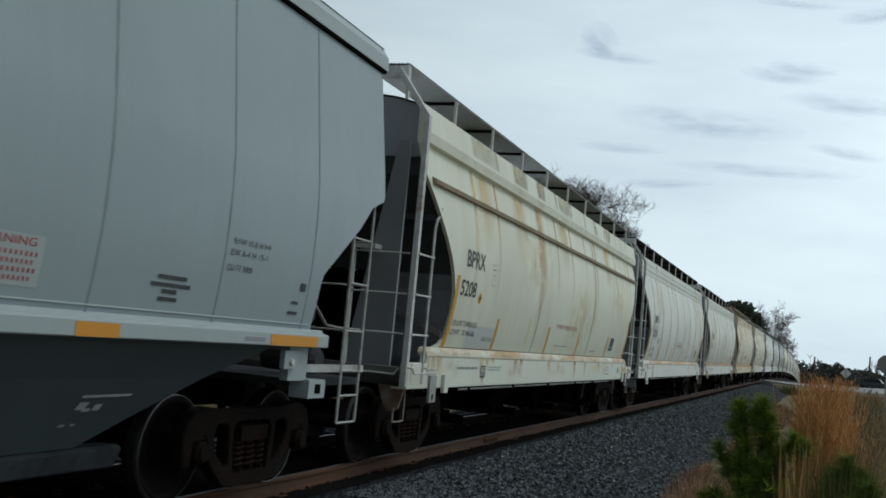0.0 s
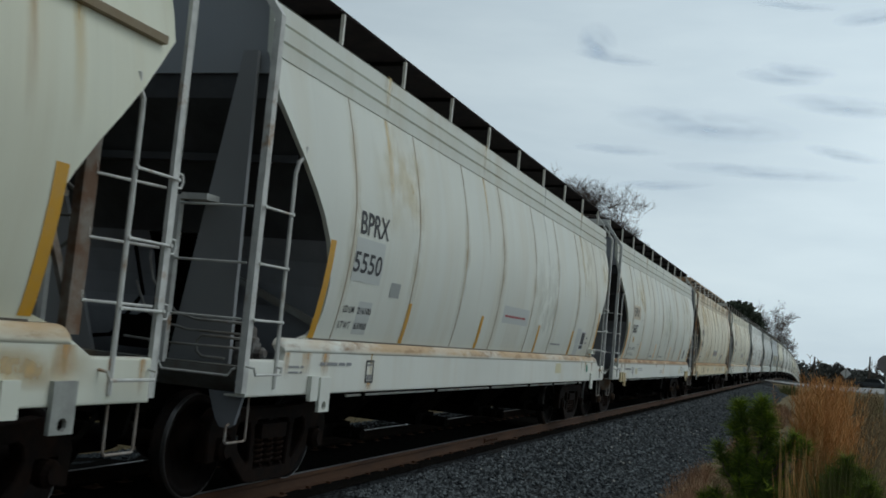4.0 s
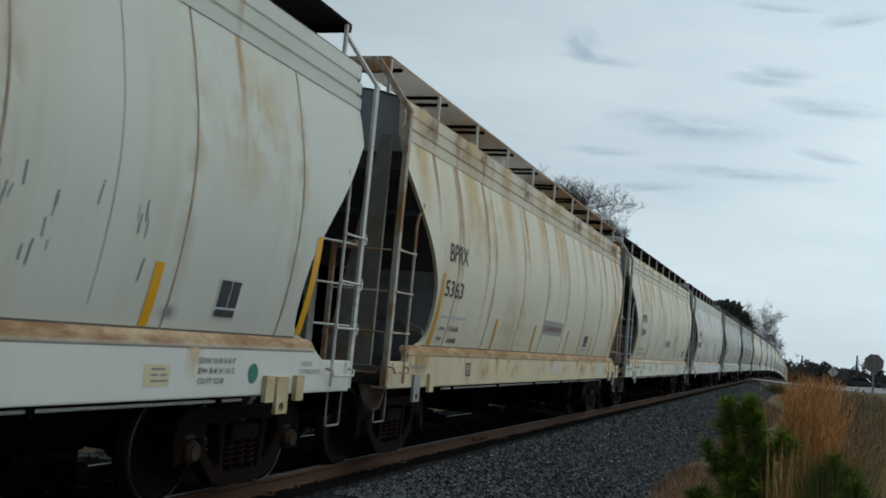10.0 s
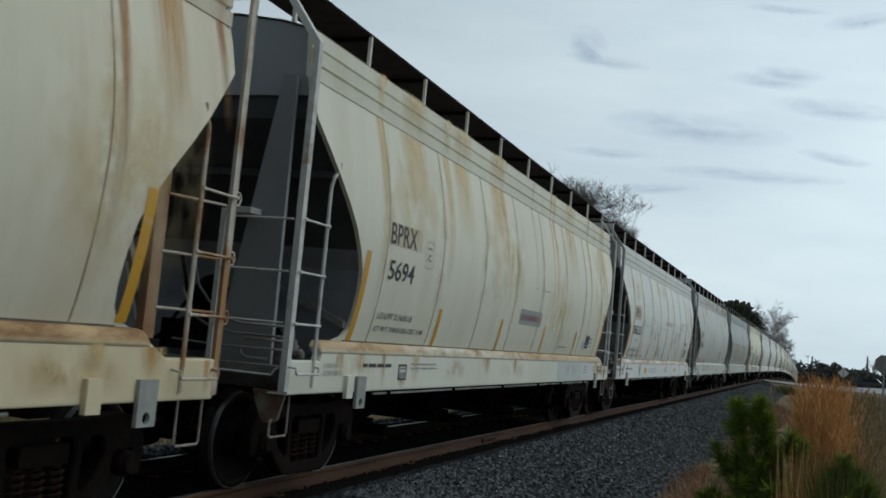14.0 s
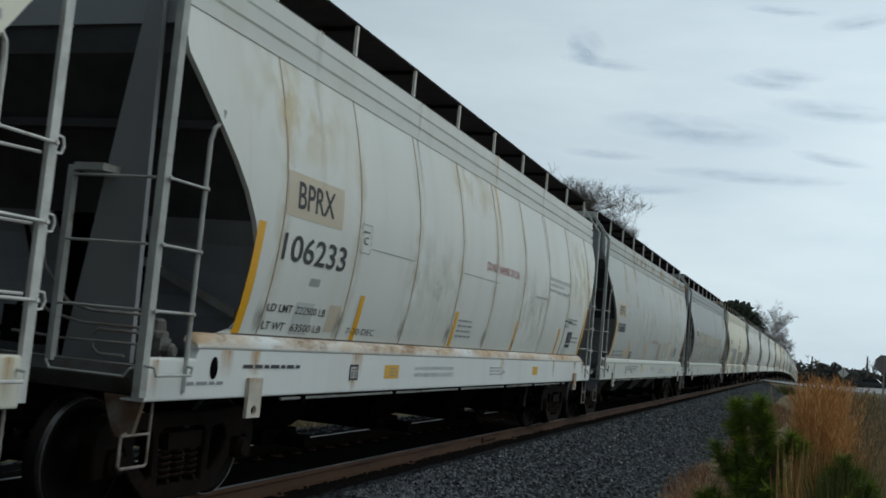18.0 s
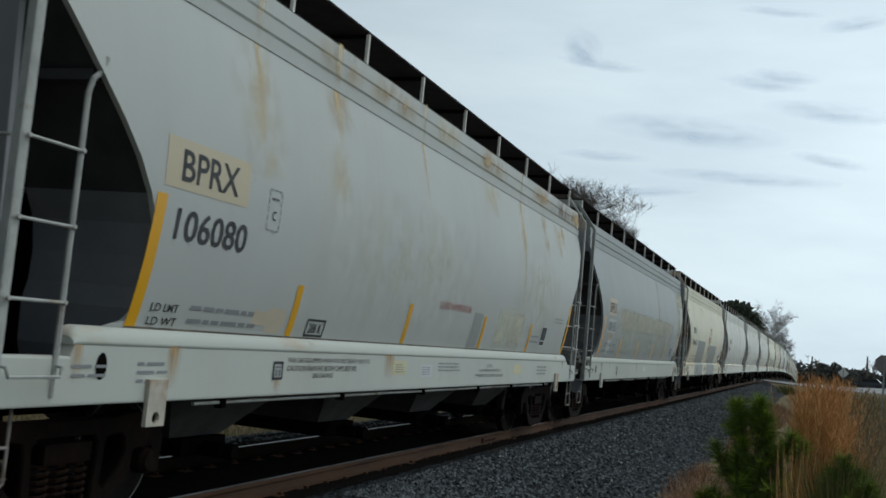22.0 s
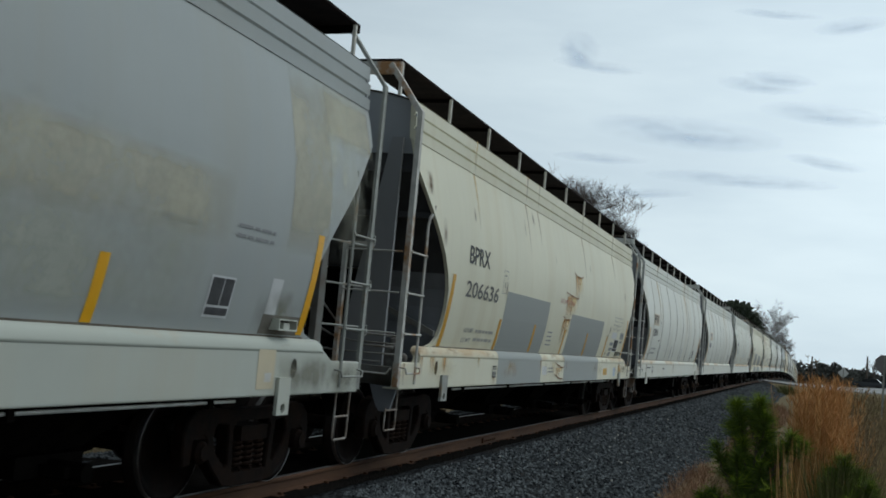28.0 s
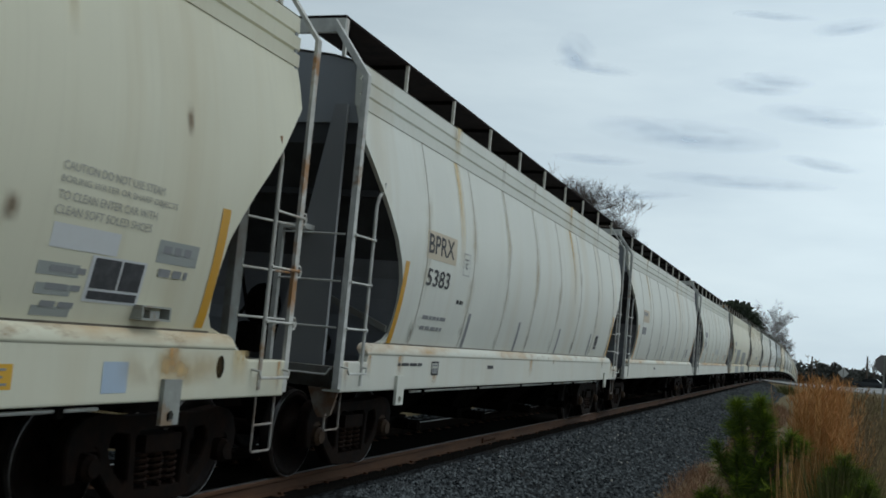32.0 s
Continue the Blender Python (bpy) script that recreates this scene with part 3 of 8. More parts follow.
def sill(s):
    """Side sill: a deep flanged plate, lower at both ends, with a slanted shoulder at the trailing end."""
    rows = []
    for y, top in ((0.0, 1.27), (0.60, 1.27), (0.64, 1.37), (LONG - 0.86, 1.37), (LONG - 0.66, 1.27), (LONG, 1.27)):
        loop = [(1.30, 0.957), (1.485, 0.957), (1.496, 0.963), (1.499, 0.976), (1.499, top - 0.016), (1.495, top - 0.005), (1.484, top), (1.40, top), (1.40, 0.975), (1.30, 0.972)]
        rows.append([(s * x, y, z) for x, z in loop + loop[:1]])
    sh = Shape().grid(rows if s > 0 else [r[::-1] for r in rows])
    n = len(rows[0])
    o = len(sh.v) - n
    sh.f += [tuple(range(n - 1)), tuple(range(o + n - 2, o - 1, -1))]
    return sh


def ledge(s):
    """Rounded shelf between the side sheet's foot and the sill."""
    arc = [(1.36, 1.467), (1.428, 1.466), (1.446, 1.459), (1.464, 1.446), (1.480, 1.427), (1.492, 1.402), (1.4995, 1.372), (1.5012, 1.345), (1.40, 1.345)]
    stations = ((0.615, 0.45), (0.63, 0.72), (0.665, 0.93), (0.72, 1.0), (4.0, 1.0), (8.0, 1.0), (12.0, 1.0), (LONG - 0.94, 1.0), (LONG - 0.90, 0.93), (LONG - 0.88, 0.75))
    rows = [[(s * x, y, 1.345 + (z - 1.345) * k) for x, z in arc] for y, k in stations]
    sh = Shape().grid(rows if s > 0 else [r[::-1] for r in rows])
    n = len(arc)
    first, last = sh.v[:n], sh.v[-n:]
    o = len(sh.v)
    sh.v += first + last
    sh.f += [tuple(range(o, o + n)), tuple(range(o + 2 * n - 1, o + n - 1, -1))]
    return sh


def ledge_joint(s):
    loop = [(1.426, 1.466), (1.424, 1.482), (1.38, 1.482), (1.38, 1.466)]
    return Shape().prism([(s * x, z) for x, z in (loop if s > 0 else loop[::-1])], "y", 1.2, LONG - 1.2)


def seam(y, w):
    rows = []
    for x, z, e in PROFILE:
        if e > y or LONG - e < y:
            continue
        rows.append([(x + 0.0005, y - w, z), (x + 0.007, y - w * 0.45, z), (x + 0.007, y + w * 0.45, z), (x + 0.0005, y + w, z)])
    return Shape().grid(rows)


def running_board(s):
    a, b = (0.52, 1.14) if s > 0 else (-1.14, -0.52)
    return Shape().box(a, b, 0.02, LONG - 0.02, 4.835, 4.862)


def cross_bar():
    return Shape().box(0.54, 1.10, -0.03, 0.03, 4.795, 4.832)


def crosswalk(end):
    y0, y1 = (LONG - 0.55, LONG - 0.02) if end else (0.02, 0.55)
    return Shape().box(-0.518, 0.518, y0, y1, 4.835, 4.862)


def end_bar(end):
    y0, y1, low = (LONG - 0.06, LONG - 0.022, 4.77) if end else (0.022, 0.06, 4.68)
    return Shape().box(-1.14, 1.14, y0, y1, low, 4.832)


def bracket(s):
    return Shape().prism([(s * 1.105, -0.02), (s * 1.14, -0.02), (s * 1.14, 0.02), (s * 1.105, 0.02)], "z", 4.43, 4.834)


def bracket_arm(s):
    return Shape().box(min(s * 0.55, s * 1.103), max(s * 0.55, s * 1.103), -0.015, 0.015, 4.79, 4.833)


def corner_post(s, end):
    """The upright channel at a corner, bent in over the roof to the running board."""
    d = -1 if end else 1
    y = LONG if end else 0.0
    path = [(1.50, 0.99), (1.50, 4.20), (1.06, 4.80)]
    w, web = 0.035, 0.045 if end else 0.065
    rows = []
    for i, (x, z) in enumerate(path):
        nx, nz = ((1, 0), (0.93, 0.36), (0.8, 0.6))[i]
        a, b = y - d * 0.055, y + d * 0.015
        rows.append([(s * (x + nx * 0.0), a, z), (s * (x + nx * 0.0), b, z), (s * (x - nx * w), b, z - nz * w), (s * (x - nx * w), a, z - nz * w), (s * (x + nx * 0.0), a, z)])
    sh = Shape().grid(rows)
    rows = []
    for i, (x, z) in enumerate(path):
        nx, nz = ((1, 0), (0.93, 0.36), (0.8, 0.6))[i]
        a, b = y - d * 0.062, y - d * 0.045
        rows.append([(s * x, a, z), (s * x, b, z), (s * (x - nx * web), b, z - nz * web), (s * (x - nx * web), a, z - nz * web), (s * x, a, z)])
    return sh.grid(rows)


RUNGS = (1.60, 2.07, 2.55)


def stile(s, end):
    d, y = (-1, LONG) if end else (1, 0.0)
    pts = [(s * 1.505, y + d * 0.46, 1.02), (s * 1.505, y + d * 0.46, 2.92), (s * 1.515, y + d * 0.48, 3.02), (s * 1.525, y + d * 0.55, 3.09), (s * 1.53, y + d * 0.57, 3.18)]
    return Shape().tube(pts, 0.019, 6)


def side_rung(s, end, z):
    d, y = (-1, LONG) if end else (1, 0.0)
    sh = Shape().tube([(s * 1.515, y - d * 0.02, z), (s * 1.52, y + d * 0.01, z), (s * 1.52, y + d * 0.44, z), (s * 1.51, y + d * 0.47, z)], 0.012, 6)
    for at in (y - d * 0.02, y + d * 0.46):
        sh.lathe([(s * 1.522, 0.0), (s * 1.522, 0.020), (s * 1.536, 0.015), (s * 1.536, 0.0)], (0, at, z), n=8)
    if end:
        sh.tube([(s * 1.49, y + 0.055, z + 0.055), (s * 1.49, y + 0.11, z + 0.05), (s * 1.49, y + 0.13, z), (s * 1.49, y + 0.11, z - 0.05), (s * 1.49, y + 0.055, z - 0.055)], 0.010, 5)
    return sh


def inner_post(s):
    """Channel behind the rear ladder, under the sheet's edge."""
    a, b = sorted((s * 1.24, s * 1.31))
    return Shape().box(a, b, LONG - 0.72, LONG - 0.70, 1.40, 2.78).box(*((b - 0.012, b) if s > 0 else (a, a + 0.012)), LONG - 0.698, LONG - 0.58, 1.40, 2.76)


def inner_gusset(s):
    """Dark slanted plate from the trailing post down to the deck."""
    loop = [(s * 1.20, 2.28), (s * 1.04, 2.28), (s * 0.52, 1.22), (s * 0.70, 1.22)]
    return Shape().prism(loop if s < 0 else loop[::-1], "y", LONG - 0.79, LONG - 0.765)


def inner_rung(s, z):
    return Shape().tube([(s * 1.30, LONG - 0.60, z + 0.07), (s * 1.31, LONG - 0.60, z), (s * 1.46, LONG - 0.03, z)], 0.011, 6)


def end_stile(s, end):
    y = LONG + 0.01 if end else -0.01
    return Shape().box(min(s * 0.64, s * 0.69), max(s * 0.64, s * 0.69), y - 0.03, y + 0.03, 1.18, 2.62).box(min(s * 0.69, s * 0.95), max(s * 0.69, s * 0.95), y - 0.03, y + 0.20 * (1 - 2 * end), 2.585, 2.64)


def end_rung(s, end, z):
    y = LONG + 0.03 if end else -0.03
    return Shape().tube([(s * 0.66, y, z), (s * 1.40, y, z)], 0.011, 6)


def stirrup(s, end, rungs):
    """Bent step under the sill; the leading one hangs by one leg from the gusset."""
    if end:
        x, a, b, low, top = s * 1.45, LONG - 0.05, LONG - 0.38, 0.48 if rungs > 1 else 0.61, 0.99
    else:
        x, a, b, low, top = s * 1.38, -0.05, 0.28, 0.48 if rungs > 1 else 0.57, 0.71
    d = 0.02 if b > a else -0.02
    sh = Shape().tube([(x, a, top), (x, a, low + 0.02), (x, a + d, low), (x, b - d, low), (x, b, low + 0.02), (x, b, 0.99)], 0.0115, 6)
    if rungs > 1:
        sh.tube([(x, a, 0.71), (x, b, 0.71)], 0.011, 6)
    if not end:
        sh.tube([(x, a, 0.71), (s * 1.34, 0.06, 0.72)], 0.011, 6)
    return sh


def grab(s, end):
    d, y = (-1, LONG) if end else (1, -0.07)
    h, r = (0.0, 0.56) if end else (0.025, 0.50)
    return Shape().tube([(s * 1.50, y + d * 0.04, 1.19 + h), (s * 1.57, y + d * 0.05, 1.18 + h), (s * 1.575, y + d * 0.07, 1.125 + h), (s * 1.575, y + d * r, 1.125 + h), (s * 1.57, y + d * (r + 0.02), 1.18 + h), (s * 1.50, y + d * (r + 0.03), 1.19 + h)], 0.012, 6)


def jack_pad(s, end, at):
    d, y = (-1, LONG) if end else (1, 0.0)
    a, b = at - 0.11, at + 0.11
    x0, x1 = sorted((s * 1.502, s * 1.535))
    c = (a + b) / 2
    sh = Shape()
    ring = [(c + 0.045 * math.cos(k * math.pi / 4 + 0.39), 0.85 + 0.045 * math.sin(k * math.pi / 4 + 0.39)) for k in range(8)]
    rect = [(b, 0.87), (b, 1.12), (a, 1.12), (a, 0.87), (a, 0.83), (a, 0.79), (b, 0.79), (b, 0.83)]
    for x in (x0, x1):
        sh.grid([[(x, p, q) for p, q in rect + rect[:1]], [(x, p, q) for p, q in ring + ring[:1]]])
    sh.grid([[(x0, p, q) for p, q in rect + rect[:1]], [(x1, p, q) for p, q in rect + rect[:1]]])
    sh.grid([[(x0, p, q) for p, q in ring + ring[:1]], [(x1, p, q) for p, q in ring + ring[:1]]])
    return sh


def small_lug(s, end, at):
    d, y = (-1, LONG) if end else (1, 0.0)
    a, b = at - 0.075, at + 0.075
    x0, x1 = sorted((s * 1.502, s * 1.545))
    return Shape().box(x0, x1, a, b, 0.90, 1.13)


def end_sill(end):
    """Channel across the car's end, its lower face turned under."""
    d, y = (-1, LONG) if end else (1, 0.0)
    prof = [(0.002, 1.205), (0.002, 1.115), (0.03, 1.085), (0.16, 0.985), (0.20, 0.985), (0.20, 1.205)]
    sh = Shape()
    loops = [[(x, y + d * a, b) for a, b in prof + prof[:1]] for x in (-1.36, 1.36)]
    sh.grid(loops)
    n = len(prof)
    sh.f += [tuple(range(n)), tuple(n + 1 + k for k in reversed(range(n)))]
    return sh


def gusset(s, end):
    y0, y1 = (LONG - 0.10, LONG - 0.06) if end else (0.06, 0.10)
    return Shape().prism([(s * 1.11, 0.985), (s * 1.45, 0.985), (s * 1.43, 0.90), (s * 1.385, 0.72), (s * 1.33, 0.685), (s * 1.25, 0.69), (s * 1.20, 0.76)], "y", y0, y1)


def coupler(end):
    d, y = (1, LONG) if end else (-1, 0.0)
    def yy(a):
        return y + d * a
    sh = Shape()
    a, b = sorted((yy(-0.5), yy(0.05)))
    sh.box(-0.22, 0.22, a, b, 0.68, 1.0)
    a, b = sorted((yy(0.05), yy(0.46)))
    sh.box(-0.07, 0.07, a, b, 0.80, 0.93)
    a, b = sorted((yy(0.44), yy(0.63)))
    sh.box(-0.15, 0.02, a, b, 0.74, 0.99)
    a, b = sorted((yy(0.46), yy(0.66)))
    return sh.box(0.03, 0.14, a, b, 0.75, 0.97)


def hose(end):
    d, y = (1, LONG) if end else (-1, 0.0)
    return Shape().tube([(0.35, y - d * 0.02, 0.92), (0.35, y + d * 0.15, 0.90), (0.30, y + d * 0.30, 0.70), (0.22, y + d * 0.42, 0.50), (0.16, y + d * 0.5, 0.46)], 0.028, 6)


def brace(end, side):
    """Tapered plate that stands between the end sill and the slope sheet."""
    d, y = (-1, LONG) if end else (1, 0.0)
    s = Shape()
    foot = 0.52 if side > 0 else 0.30
    loops = []
    for dy in (0.0, 0.05):
        loops.append([(side * x, y + d * (e + dy), z) for x, e, z in ((foot, 0.28, 1.2), (1.14, 0.28, 1.2), (1.24, 0.05, 3.92), (1.10, 0.05, 3.92), (foot, 0.28, 1.2))])
    s.grid(loops)
    s.f += [(0, 1, 2, 3), (8, 7, 6, 5)]
    return s


def brake_pipes():
    """Bent pipes that come down from the end sheet to the deck of the leading bay."""
    s = Shape()
    s.tube([(0.10, 0.45, 2.15), (0.24, 0.25, 2.08), (0.37, 0.15, 1.88), (0.52, 0.12, 1.74), (0.66, 0.12, 1.61), (0.88, 0.12, 1.565), (1.38, 0.14, 1.565)], 0.013, 6)
    s.tube([(0.02, 0.40, 1.86), (0.20, 0.20, 1.78), (0.34, 0.14, 1.60), (0.52, 0.12, 1.52), (0.80, 0.12, 1.47), (1.36, 0.14, 1.47)], 0.012, 6)
    s.tube([(1.16, 0.17, 1.25), (0.94, 0.17, 1.25), (0.88, 0.17, 1.29), (0.87, 0.17, 1.38), (0.92, 0.17, 1.43), (1.30, 0.20, 1.43)], 0.014, 6)
    return s.tube([(0.10, 0.20, 1.36), (0.60, 0.16, 1.34), (1.34, 0.16, 1.35)], 0.011, 6)


def brake_valve():
    """Cast valve body with flanges and a cap, behind the leading ladder."""
    s = Shape().box(1.08, 1.26, 0.46, 0.60, 1.20, 1.40)
    s.lathe([(-0.02, 0.0), (-0.02, 0.085), (0.03, 0.085), (0.05, 0.06), (0.12, 0.055), (0.14, 0.03), (0.14, 0.0)], (1.18, 0.53, 1.41), "z", 12)
    s.lathe([(0.0, 0.0), (0.0, 0.06), (0.06, 0.06), (0.09, 0.035), (0.09, 0.0)], (1.262, 0.53, 1.31), "x", 10)
    return s.lathe([(-0.09, 0.0), (-0.09, 0.05), (0.0, 0.055), (0.0, 0.0)], (1.075, 0.53, 1.27), "x", 10)


def air_tank():
    """Round-ended air reservoir across the deck of the leading bay."""
    return Shape().lathe([(-0.62, 0.0), (-0.60, 0.09), (-0.54, 0.15), (-0.46, 0.17), (0.46, 0.17), (0.54, 0.15), (0.60, 0.09), (0.62, 0.0)], (0.25, 0.95, 1.42), "x", 14)


def end_grab(end):
    y = LONG + 0.05 if end else -0.05
    return Shape().tube([(0.66, y + (0.05 if not end else -0.05), 1.19), (0.66, y, 1.18), (0.70, y, 1.125), (1.34, y, 1.125), (1.38, y, 1.18), (1.38, y + (0.05 if not end else -0.05), 1.19)], 0.011, 6)


def ledge_bracket(y):
    """Small boxed bracket on the side sheet above the trailing ledge."""
    s = Shape().box(1.43, 1.54, y - 0.17, y + 0.17, 1.53, 1.545).box(1.43, 1.54, y - 0.17, y + 0.17, 1.62, 1.632)
    return s.box(1.43, 1.54, y - 0.17, y - 0.155, 1.546, 1.619).box(1.43, 1.54, y + 0.155, y + 0.17, 1.546, 1.619).box(1.44, 1.52, y - 0.05, y + 0.06, 1.546, 1.60)


def hand_wheel(end):
    d, y = (1, LONG) if end else (-1, 0.0)
    s = Shape()
    ring = [(0.45 + 0.27 * math.cos(a), y + d * 0.02, 2.25 + 0.27 * math.sin(a)) for a in [k * math.pi / 8 for k in range(17)]]
    s.tube(ring, 0.016, 5)
    for k in range(5):
        a = k * 2 * math.pi / 5
        s.tube([(0.45, y + d * 0.0, 2.25), (0.45 + 0.27 * math.cos(a), y + d * 0.02, 2.25 + 0.27 * math.sin(a))], 0.012, 5)
    return s.tube([(0.45, y - d * 0.25, 2.25), (0.45, y + d * 0.03, 2.25)], 0.05, 8)


def brake_rods(end):
    d, y = (-1, LONG) if end else (1, 0.0)
    return Shape().tube([(-0.6, y + d * 0.35, 1.3), (-0.2, y + d * 0.4, 1.35), (0.1, y + d * 0.4, 1.75), (0.1, y + d * 0.2, 2.2)], 0.02, 5)


def brake_gear(end):
    d, y = (-1, LONG) if end else (1, 0.0)
    s = Shape().box(-0.15, 0.30, *sorted((y + d * 0.35, y + d * 0.75)), 1.26, 1.55)
    s.lathe([(-0.25, 0.0), (-0.25, 0.12), (0.18, 0.13), (0.25, 0.09), (0.25, 0.0)], (0.62, y + d * 0.55, 1.42), n=12)
    return s.tube([(0.3, y + d * 0.5, 1.4), (0.45, y + d * 0.3, 1.5), (0.9, y + d * 0.3, 1.45), (1.05, y + d * 0.4, 1.30)], 0.02, 5)


def hopper(k):
    """One bay: a funnel with sloping plates and a discharge gate."""
    c = LONG * (k + 1) / 5 + (0.35, 0.12, -0.12, -0.35)[k]
    top = [(-1.30, c - 1.5), (1.30, c - 1.5), (1.30, c + 1.5), (-1.30, c + 1.5)]
    low = [(-0.62, c - 0.42), (0.62, c - 0.42), (0.62, c + 0.42), (-0.62, c + 0.42)]
    return Shape().grid([[(x, y, 1.35) for x, y in top + top[:1]], [(x, y, 0.50) for x, y in low + low[:1]]])


def outlet(k):
    c = LONG * (k + 1) / 5 + (0.35, 0.12, -0.12, -0.35)[k]
    s = Shape().box(-0.72, 0.72, c - 0.36, c + 0.36, 0.34, 0.498).box(-0.95, 0.95, c - 0.12, c + 0.12, 0.36, 0.44)
    return s.tube([(-1.05, c, 0.40), (1.05, c, 0.40)], 0.07, 10)


def centre_sill():
    return Shape().box(-0.24, 0.24, 0.3, LONG - 0.3, 0.72, 1.05)


def sill_pipe():
    return Shape().tube([(1.40, 2.2, 0.915), (1.40, 14.0, 0.915)], 0.014, 6)


def pipe_clip(y):
    return Shape().box(1.36, 1.435, y - 0.03, y + 0.03, 0.87, 0.956)


def sideframe(s):
    """Cast truck side: arched top, pedestal jaws, two triangular windows and a spring window."""
    half = [(0.30, 0.105), (0.46, 0.13), (0.66, 0.30), (0.75, 0.40), (0.765, 0.55), (0.83, 0.605), (0.95, 0.605), (1.0, 0.56), (1.015, 0.36), (1.11, 0.35), (1.135, 0.60), (1.09, 0.72), (0.99, 0.80), (0.80, 0.835), (0.45, 0.80)]
    outer = half + [(-a, b) for a, b in reversed(half)]
    spring = [(-0.30, 0.235), (0.30, 0.235), (0.335, 0.62), (0.28, 0.685), (-0.28, 0.685), (-0.335, 0.62)]
    tri = [(0.435, 0.66), (0.42, 0.60), (0.40, 0.32), (0.44, 0.29), (0.60, 0.43), (0.655, 0.55), (0.64, 0.64), (0.58, 0.68)]
    loops = [outer, spring, tri, [(-a, b) for a, b in reversed(tri)]]
    sh = Shape()
    faces = tessellate_polygon([[Vector((a, b, 0)) for a, b in q] for q in loops])
    flat_pts = [q for w in loops for q in w]
    mid = (sum(q[0] for q in outer) / len(outer), 0.5)
    for x, inset in ((s * 0.97, 0.012), (s * 0.985, 0.0), (s * 1.085, 0.0), (s * 1.10, 0.014)):
        for w in loops:
            c = (sum(q[0] for q in w) / len(w), sum(q[1] for q in w) / len(w)) if w is not outer else mid
            grow = -1 if w is outer else 1
            for a, b in w:
                d = math.hypot(a - c[0], b - c[1])
                sh.v.append((x, a + grow * inset * (a - c[0]) / d, b + grow * inset * (b - c[1]) / d))
    n = len(flat_pts)
    sh.f += [tuple(f) for f in faces] + [tuple(3 * n + i for i in f) for f in faces]
    at = 0
    for w in loops:
        for i in range(len(w)):
            for k in range(3):
                p, q = at + i, at + (i + 1) % len(w)
                sh.f.append((k * n + p, k * n + q, (k + 1) * n + q, (k + 1) * n + p))
        at += len(w)
    return sh


def bearing_cap(s, d):
    x = s * 1.05
    return Shape().lathe([(0, 0.0), (0, 0.10), (s * 0.08, 0.10), (s * 0.105, 0.075), (s * 0.12, 0.07), (s * 0.12, 0.0)], (x, d * 0.89, 0.457), n=14).box(x - 0.10, x + 0.04, d * 0.89 - 0.13, d * 0.89 + 0.13, 0.56, 0.61)


def coil():
    pts = [(0.075 * math.cos(k * math.pi / 4), 0.075 * math.sin(k * math.pi / 4), 0.25 + 0.25 * k / 40) for k in range(41)]
    return Shape().tube(pts, 0.016, 4)


def bolster():
    return Shape().box(-1.12, 1.12, -0.24, 0.24, 0.51, 0.645)


def wheel_shape(s):
    x = s * 0.7525
    prof = [(x - s * 0.035, 0.0), (x - s * 0.03, 0.16), (x - s * 0.01, 0.36), (x - s * 0.055, 0.39), (x - s * 0.06, 0.480), (x - s * 0.035, 0.484), (x - s * 0.028, 0.459), (x + s * 0.07, 0.455), (x + s * 0.075, 0.39), (x + s * 0.04, 0.37), (x + s * 0.02, 0.16), (x + s * 0.09, 0.14), (x + s * 0.09, 0.0)]
    return Shape().lathe(prof if s > 0 else prof[::-1], (0, 0, 0), n=32)


def axle():
    return Shape().tube([(-1.0, 0, 0), (1.0, 0, 0)], 0.085, 12)


def rim_edge(s):
    """Polished tread and edge of the wheel."""
    x = s * (0.7525 + 0.076)
    prof = [(x, 0.447), (x + s * 0.0015, 0.450), (x, 0.4545), (x - s * 0.015, 0.4572), (x - s * 0.04, 0.4582)]
    return Shape().lathe(prof if s > 0 else prof[::-1], (0, 0, 0), n=40)


WHEELSETS = []


def truck(car, y, cap=None):
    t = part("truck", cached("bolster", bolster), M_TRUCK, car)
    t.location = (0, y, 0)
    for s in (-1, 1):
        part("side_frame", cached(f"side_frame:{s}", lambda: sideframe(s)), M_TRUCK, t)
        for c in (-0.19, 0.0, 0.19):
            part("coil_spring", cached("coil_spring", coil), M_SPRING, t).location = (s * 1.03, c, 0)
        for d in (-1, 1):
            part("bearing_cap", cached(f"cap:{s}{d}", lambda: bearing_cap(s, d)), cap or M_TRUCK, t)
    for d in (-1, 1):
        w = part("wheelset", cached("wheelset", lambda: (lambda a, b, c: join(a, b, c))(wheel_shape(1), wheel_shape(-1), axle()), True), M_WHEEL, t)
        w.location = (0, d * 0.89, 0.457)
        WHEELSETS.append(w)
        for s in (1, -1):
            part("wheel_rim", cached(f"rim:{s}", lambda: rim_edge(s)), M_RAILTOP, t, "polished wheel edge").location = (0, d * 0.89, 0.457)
    return t


def join(*shapes):
    out = Shape()
    for s in shapes:
        o = len(out.v)
        out.v += s.v
        out.f += [tuple(i + o for i in f) for f in s.f]
    return out


# ---- lettering and patches on the near side ----
def on_side(y, z, lift):
    """A place on the car's side, lifted off the paint."""
    if z < 1.40:
        return (1.499 + lift, y, z)
    return (skin(z) + lift, y, z)


GLYPHS = {}


